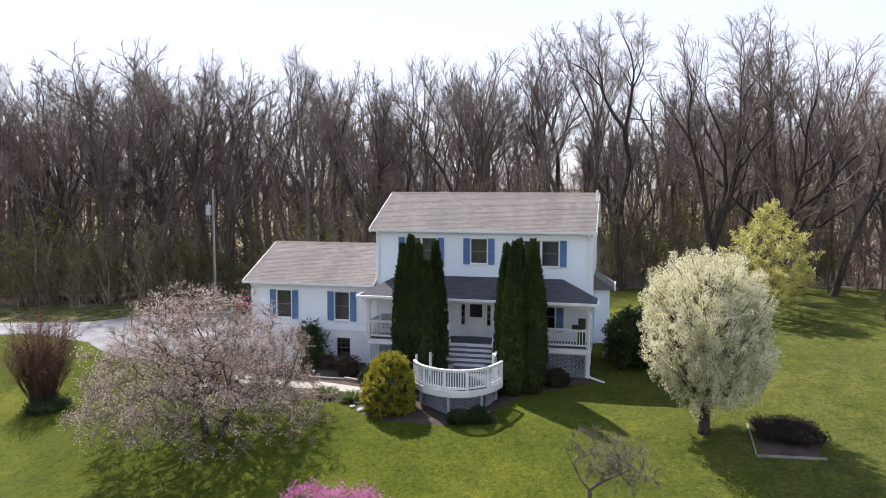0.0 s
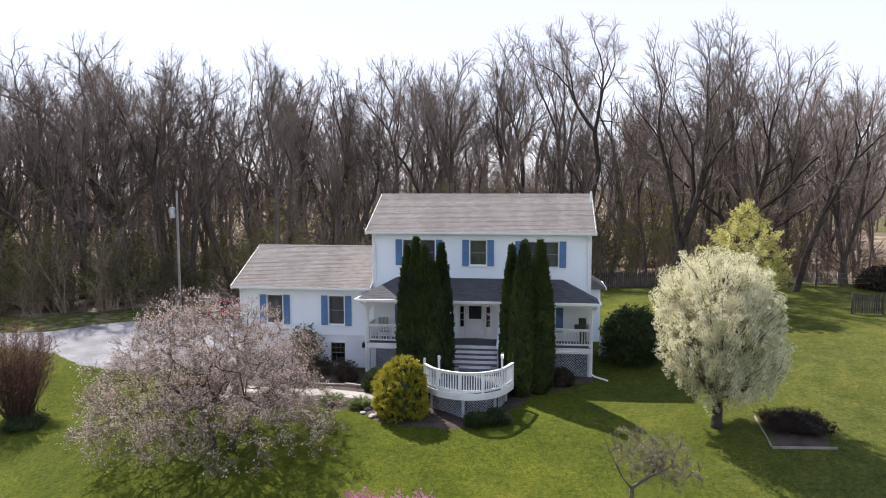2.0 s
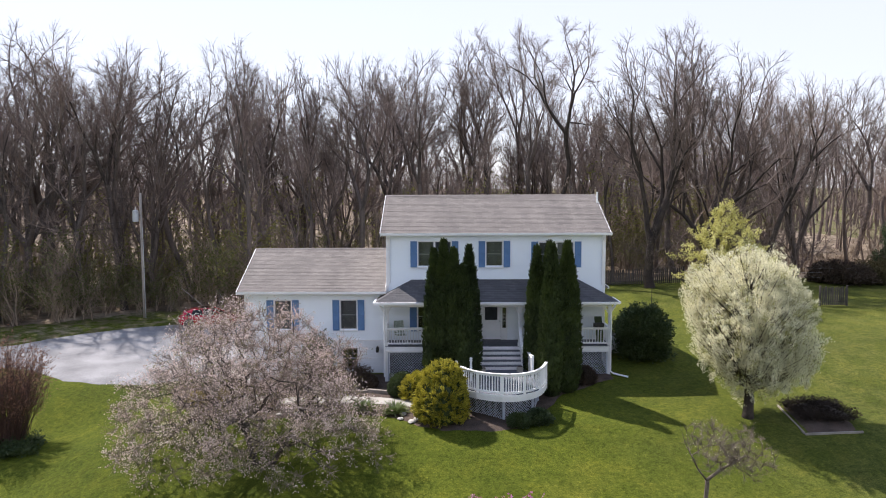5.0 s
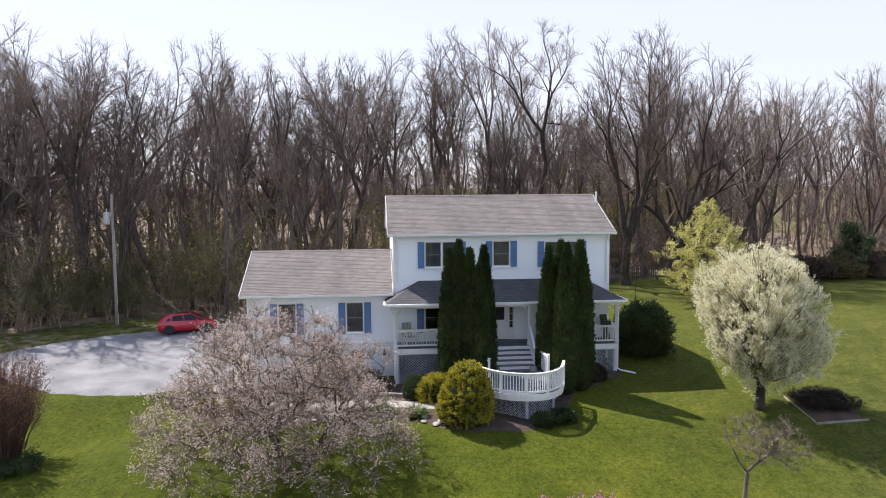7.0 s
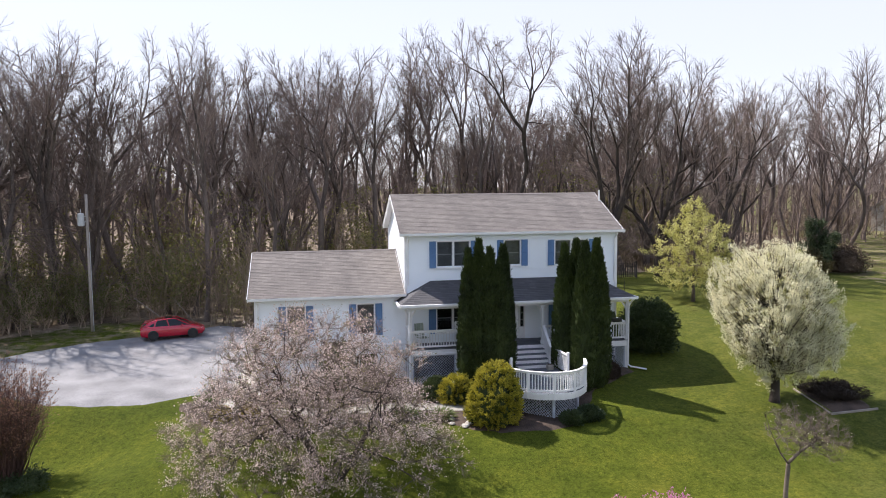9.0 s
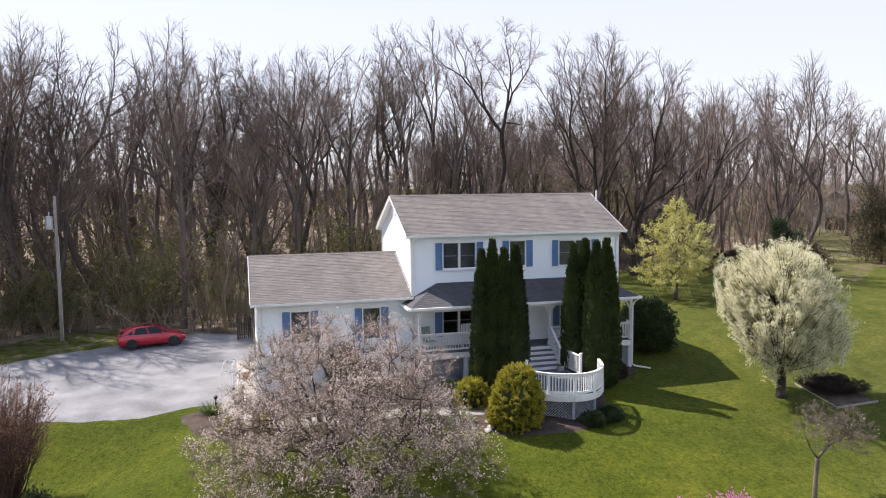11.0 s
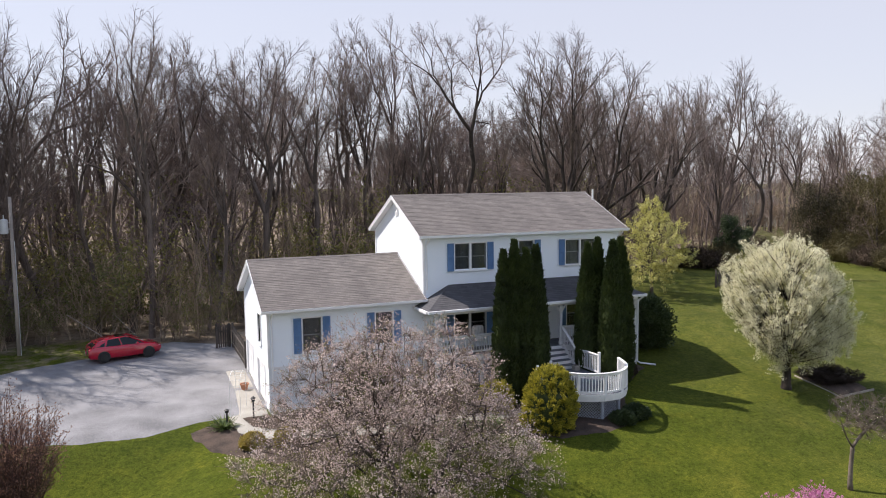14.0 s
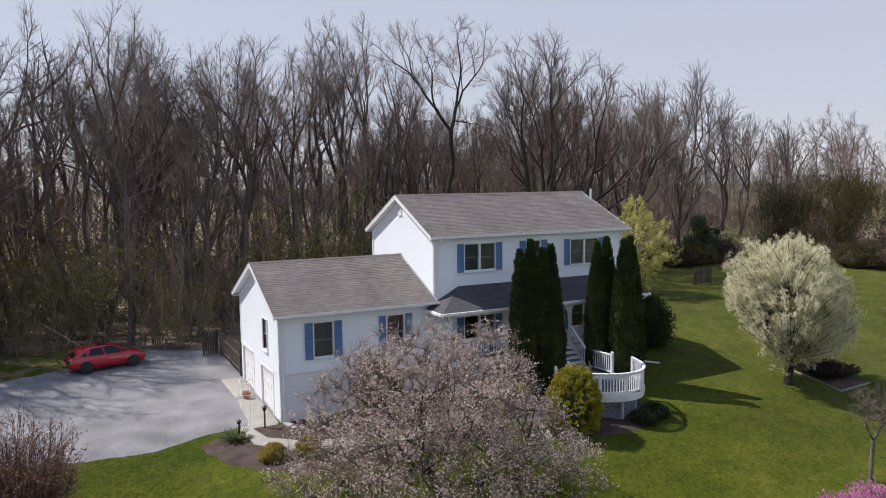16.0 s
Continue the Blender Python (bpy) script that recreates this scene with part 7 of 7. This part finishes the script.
# ---- a far house between the trees ----
def far_house(x, y, turn):
    z = g(x, y)
    t = thing("far_house", "tan gabled house with a grey roof far off between bare trees", "house", (x, y, z), turn=turn)
    b = Buf()
    b.box(-5, 5, -4, 4, -0.3, 4.2)
    b.prism([(-4, 4.2), (4, 4.2), (0, 7.2)], "x", -4.98, 4.98)
    part("wall", b, STONE, t)
    for s in (-1, 1):
        b = Buf()
        b.prism([(s * 4.5, 3.75), (0, 7.15), (0, 7.4), (s * 4.6, 3.95)], "x", -5.4, 5.4)
        part("roof", b, SHINGLE, t, "grey roof slope")
    for wx in (-3, 0, 3):
        b = Buf()
        b.box(wx - 0.5, wx + 0.5, -4.05, -3.98, 1.2, 2.8)
        part("window", b, CARGLASS, t)
    b = Buf()
    b.box(-5.05, -5.0, -1.6, 1.6, 0, 2.4)
    part("garage_door", b, DARK, t)
    return t


far_house(75.5, 100.5, 35).scale = (0.85,) * 3


# ---- fences ----
_p = Buf()
_p.prism([(-0.045, 0), (0.045, 0), (0.045, 1.0), (0, 1.08), (-0.045, 1.0)], "y", -0.012, 0.012)
PICKET = _p.mesh("picket")
PICKET.materials.append(FENCEWOOD)


def picket_fence(label, points, height, spacing=0.13, group="fences"):
    t = thing("picket_fence", label, "fence", group=group)
    rng = random.Random(len(points) * 7 + int(height * 10))
    for (xa, ya), (xb, yb) in zip(points, points[1:]):
        d = Vector((xb - xa, yb - ya, 0))
        turn = math.atan2(d.y, d.x)
        n = int(d.length / spacing)
        for i in range(n):
            u = i / n
            x, y = xa + d.x * u, ya + d.y * u
            o = part("picket", PICKET, FENCEWOOD, t)
            o.matrix_basis = pose(x, y, g(x, y) + 0.05, 0, rng.uniform(-2, 2), math.degrees(turn)) @ Matrix.Diagonal((1, 1, height * rng.uniform(0.93, 1.03), 1))
        for h in (0.25, 0.8):
            b = Buf()
            za, zb = g(xa, ya) + h * height, g(xb, yb) + h * height
            b.tube([Vector((xa, ya, za)) + Vector((-d.y, d.x, 0)).normalized() * 0.04, Vector((xb, yb, zb)) + Vector((-d.y, d.x, 0)).normalized() * 0.04], [0.04, 0.04], 4)
            part("rail", b, FENCEWOOD, t)
        for x, y in ((xa, ya), (xb, yb)):
            b = Buf()
            b.soft_box(x - 0.06, x + 0.06, y + 0.03, y + 0.15, g(x, y) - 0.2, g(x, y) + height * 1.15, 0.015)
            part("post", b, FENCEWOOD, t)


picket_fence("grey weathered picket fence from the garage corner", [(-19.35, 43.5), (-19.45, 48.3)], 1.3, 0.14)
picket_fence("grey weathered picket gate across the yard", [(-20.35, 48.5), (-19.6, 48.6)], 1.25, 0.12)
picket_fence("dark picket fence at the back of the yard", [(-3.0, 58.3), (2.0, 57.8), (9.5, 56.0)], 1.15, 0.15)
picket_fence("short dark picket panel standing on the lawn", [(15.25, 46.4), (17.05, 46.5)], 1.15, 0.13)
t = thing("wire_fence", "thin weathered posts with wire at the lawn's edge", "fence", group="fences")
ends = [(14.6, 56.0), (16.4, 55.8), (17.9, 55.6), (20.5, 55.4), (23.0, 55.2)]
for i, (x, y) in enumerate(ends):
    b = Buf()
    b.tube([Vector((x, y, g(x, y) - 0.2)), Vector((x + 0.05 * (i % 2), y, g(x, y) + 1.35))], [0.07, 0.06], 7)
    part("post", b, FENCEWOOD, t)
for h in (0.5, 0.85, 1.2):
    b = Buf()
    b.tube([Vector((x, y - 0.07, g(x, y) + h)) for x, y in ends], [0.006] * 5, 3)
    part("wire", b, METAL, t)
t = thing("garden_stake", "thin dark metal stake on the back lawn", "stake", (4.6, 47.6, g(4.6, 47.6)))
b = Buf()
b.tube([Vector((0, 0, -0.1)), Vector((0, 0, 1.5))], [0.025, 0.02], 6)
part("rod", b, BLACK, t)
mound("brush_pile", "dark heap of brushwood at the field's edge", 21.8, 56.2, 2.1, 1.3, BRUSH, 92, 0.22, 2200, "heap", rough=0.6, loose=0.25)
TANGRASS = mat("tan_dry_grass_blades", (0.17, 0.125, 0.085), (0.42, 0.33, 0.235), 0.9, 0.7, 8, 0, spec=0.1, vary=0.3, through_light=0.2)
rng = random.Random(88)
b = Buf()
for _ in range(420):
    x, y = rng.uniform(11, 31), rng.uniform(58.2, 76)
    if noise.noise((x * 0.35, y * 0.35, 1)) < -0.1:
        continue
    for _ in range(14):
        a, h = rng.uniform(0, 6.28), rng.uniform(0.35, 0.95)
        foot = Vector((x + rng.gauss(0, 0.2), y + rng.gauss(0, 0.2), g(x, y)))
        b.leaf(foot, (Vector((math.cos(a) * 0.45, math.sin(a) * 0.45, 1)) + rnd_dir(rng) * 0.2).normalized(), Vector((-math.sin(a), math.cos(a), 0)), h, 0.07)
tagged(part("dry_grass", b, TANGRASS), "tan clumps of dry grass standing on the rough field", "grass", kind="stuff")
sheet("dry_field", [(10, 58.8), (18, 57.6), (24, 57.6), (29, 58.4)], [(11, 68), (20, 80), (27, 80), (34, 72)], mat("tan_dry_grass", (0.15, 0.112, 0.08), (0.40, 0.32, 0.235), 0.95, 0.7, 8, 0.8, dist=0.1), "tan dry grass and stubble beyond the lawn", "field", 0.05, 10, 0.8)
lone_tree("dark leaning bare tree standing alone at the lawn's edge", 14.4, 54.2, DARKBARK, 1002, 15.5, r=0.24, bole=0.42, wob=0.12, spread=0.8, lean=(0.2, 0.0), aim=(4.0, -0.5))

# ---- small things by the garage and on the porch ----
t = thing("garden_arch", "thin white metal garden arch beside the walk", "arch", (-20.6, 36.6, g(-20.6, 36.6)), turn=70)
for yy in (-0.22, 0.22):
    b = Buf()
    pts = [Vector((-0.55, yy, -0.05)), Vector((-0.55, yy, 1.25))]
    for i in range(9):
        a = math.pi * (1 - i / 8)
        pts.append(Vector((0.55 * math.cos(a), yy, 1.3 + 0.55 * math.sin(a))))
    pts += [Vector((0.55, yy, 1.25)), Vector((0.55, yy, -0.05))]
    b.tube(pts, [0.009] * len(pts), 5)
    part("hoop", b, TRIM, t)
for i in range(8):
    a = math.pi * i / 7
    b = Buf()
    b.tube([Vector((0.55 * math.cos(a), -0.22, 1.3 + 0.55 * math.sin(a))), Vector((0.55 * math.cos(a), 0.22, 1.3 + 0.55 * math.sin(a)))], [0.006] * 2, 4)
    part("rung", b, TRIM, t)
for x, y, h in ((-20.1, 35.6, 0.95), (-21.25, 35.0, 0.75)):
    t = thing("path_light", "slim black post lamp beside the walk", "lamp", (x, y, g(x, y)), "path lights")
    b = Buf()
    b.tube([Vector((0, 0, -0.1)), Vector((0, 0, h * 0.75))], [0.035, 0.035], 8)
    part("post", b, BLACK, t)
    b = Buf()
    b.lathe([(0.03, h * 0.75), (0.075, h * 0.78), (0.085, h * 0.9), (0.12, h * 0.92), (0.02, h)], (0, 0, 0), 10)
    part("head", b, BLACK, t)
for x, y, s in ((-19.95, 39.6, 0.2),):
    t = thing("flower_pot", "round terracotta flower pot standing on the apron", "flower pot", (x, y, g(x, y) + 0.07), "flower pots")
    b = Buf()
    b.lathe([(0.65 * s, 0), (0.95 * s, 1.2 * s), (1.1 * s, 1.2 * s), (1.1 * s, 1.5 * s), (0.92 * s, 1.5 * s), (0.9 * s, 1.35 * s)], (0, 0, 0), 14)
    part("pot", b, TERRA, t)
    b = Buf()
    b.lathe([(0.88 * s, 1.3 * s), (0.4 * s, 1.42 * s)], (0, 0, 0), 12)
    part("soil", b, MULCH, t)

STRIPE = mat("green_white_webbing", (0.10, 0.18, 0.12), (0.55, 0.58, 0.52), 0.8, 2, 22, 0.1, stretch=(6, 0.1, 0.1))


def porch_chair(x, y, turn, label, seat_mat):
    c = thing("porch_chair", label, "chair", (x, y, FLOOR), "porch chairs", turn)
    for sx in (-0.26, 0.26):
        for sy, h in ((-0.24, 0.62), (0.24, 1.0)):
            b = Buf()
            b.tube([Vector((sx, sy, 0)), Vector((sx, sy + (0.12 if sy > 0 else 0), h))], [0.02, 0.02], 6)
            part("leg", b, RAILPAINT, c)
        b = Buf()
        b.soft_box(sx - 0.04, sx + 0.04, -0.3, 0.26, 0.6, 0.63, 0.008)
        part("armrest", b, RAILPAINT, c)
    b = Buf()
    for i in range(6):
        b.box(-0.25, 0.25, -0.24 + 0.08 * i, -0.17 + 0.08 * i, 0.4, 0.42)
    part("seat", b, seat_mat, c)
    b = Buf()
    for i in range(7):
        b.prism([(0.25, 0.45), (0.27, 0.45), (0.39, 1.05), (0.37, 1.05)], "x", -0.25 + 0.072 * i, -0.19 + 0.072 * i)
    part("backrest", b, seat_mat, c)


porch_chair(-11.45, 35.25, 20, "porch chair with green and white striped webbing", STRIPE)
porch_chair(-9.55, 35.35, -10, "white slatted porch chair before the window", RAILPAINT)
t = thing("hanging_planter", "dark planter box hung on the porch railing", "planter")
b = Buf()
b.soft_box(-2.0, -1.5, 34.4, 34.62, 2.41, 2.6, 0.02)
part("box", b, BLACK, t)
t = thing("sun_lounger", "dark folded lounger leaning on the end railing", "chair")
b = Buf()
b.prism([(34.75, 1.55), (35.5, 2.75), (35.58, 2.7), (34.85, 1.52)], "x", -1.75, -1.4)
part("panel", b, SHRUB, t)
t = thing("wall_lantern", "small dark lantern on the wing wall", "lamp")
b = Buf()
b.soft_box(-12.75, -12.6, FY - 0.2, FY - 0.05, 0.9, 1.15, 0.03)
b.box(-12.7, -12.65, FY - 0.08, FY + 0.02, 1.15, 1.19)
part("lantern", b, BLACK, t)
t = thing("air_conditioner", "grey outdoor air conditioning unit at the house corner", "air conditioner", (-0.1, 37.9, g(-0.1, 37.9)))
b = Buf()
b.soft_box(-0.42, 0.42, -0.42, 0.42, 0.08, 0.85, 0.04)
part("case", b, METAL, t)
b = Buf()
b.lathe([(0.05, 0.85), (0.36, 0.85), (0.36, 0.88), (0.05, 0.9)], (0, 0, 0), 14)
part("fan_grille", b, BLACK, t)
b = Buf()
b.box(-0.5, 0.5, -0.5, 0.5, -0.1, 0.08)
part("pad", b, CONCRETE, t)
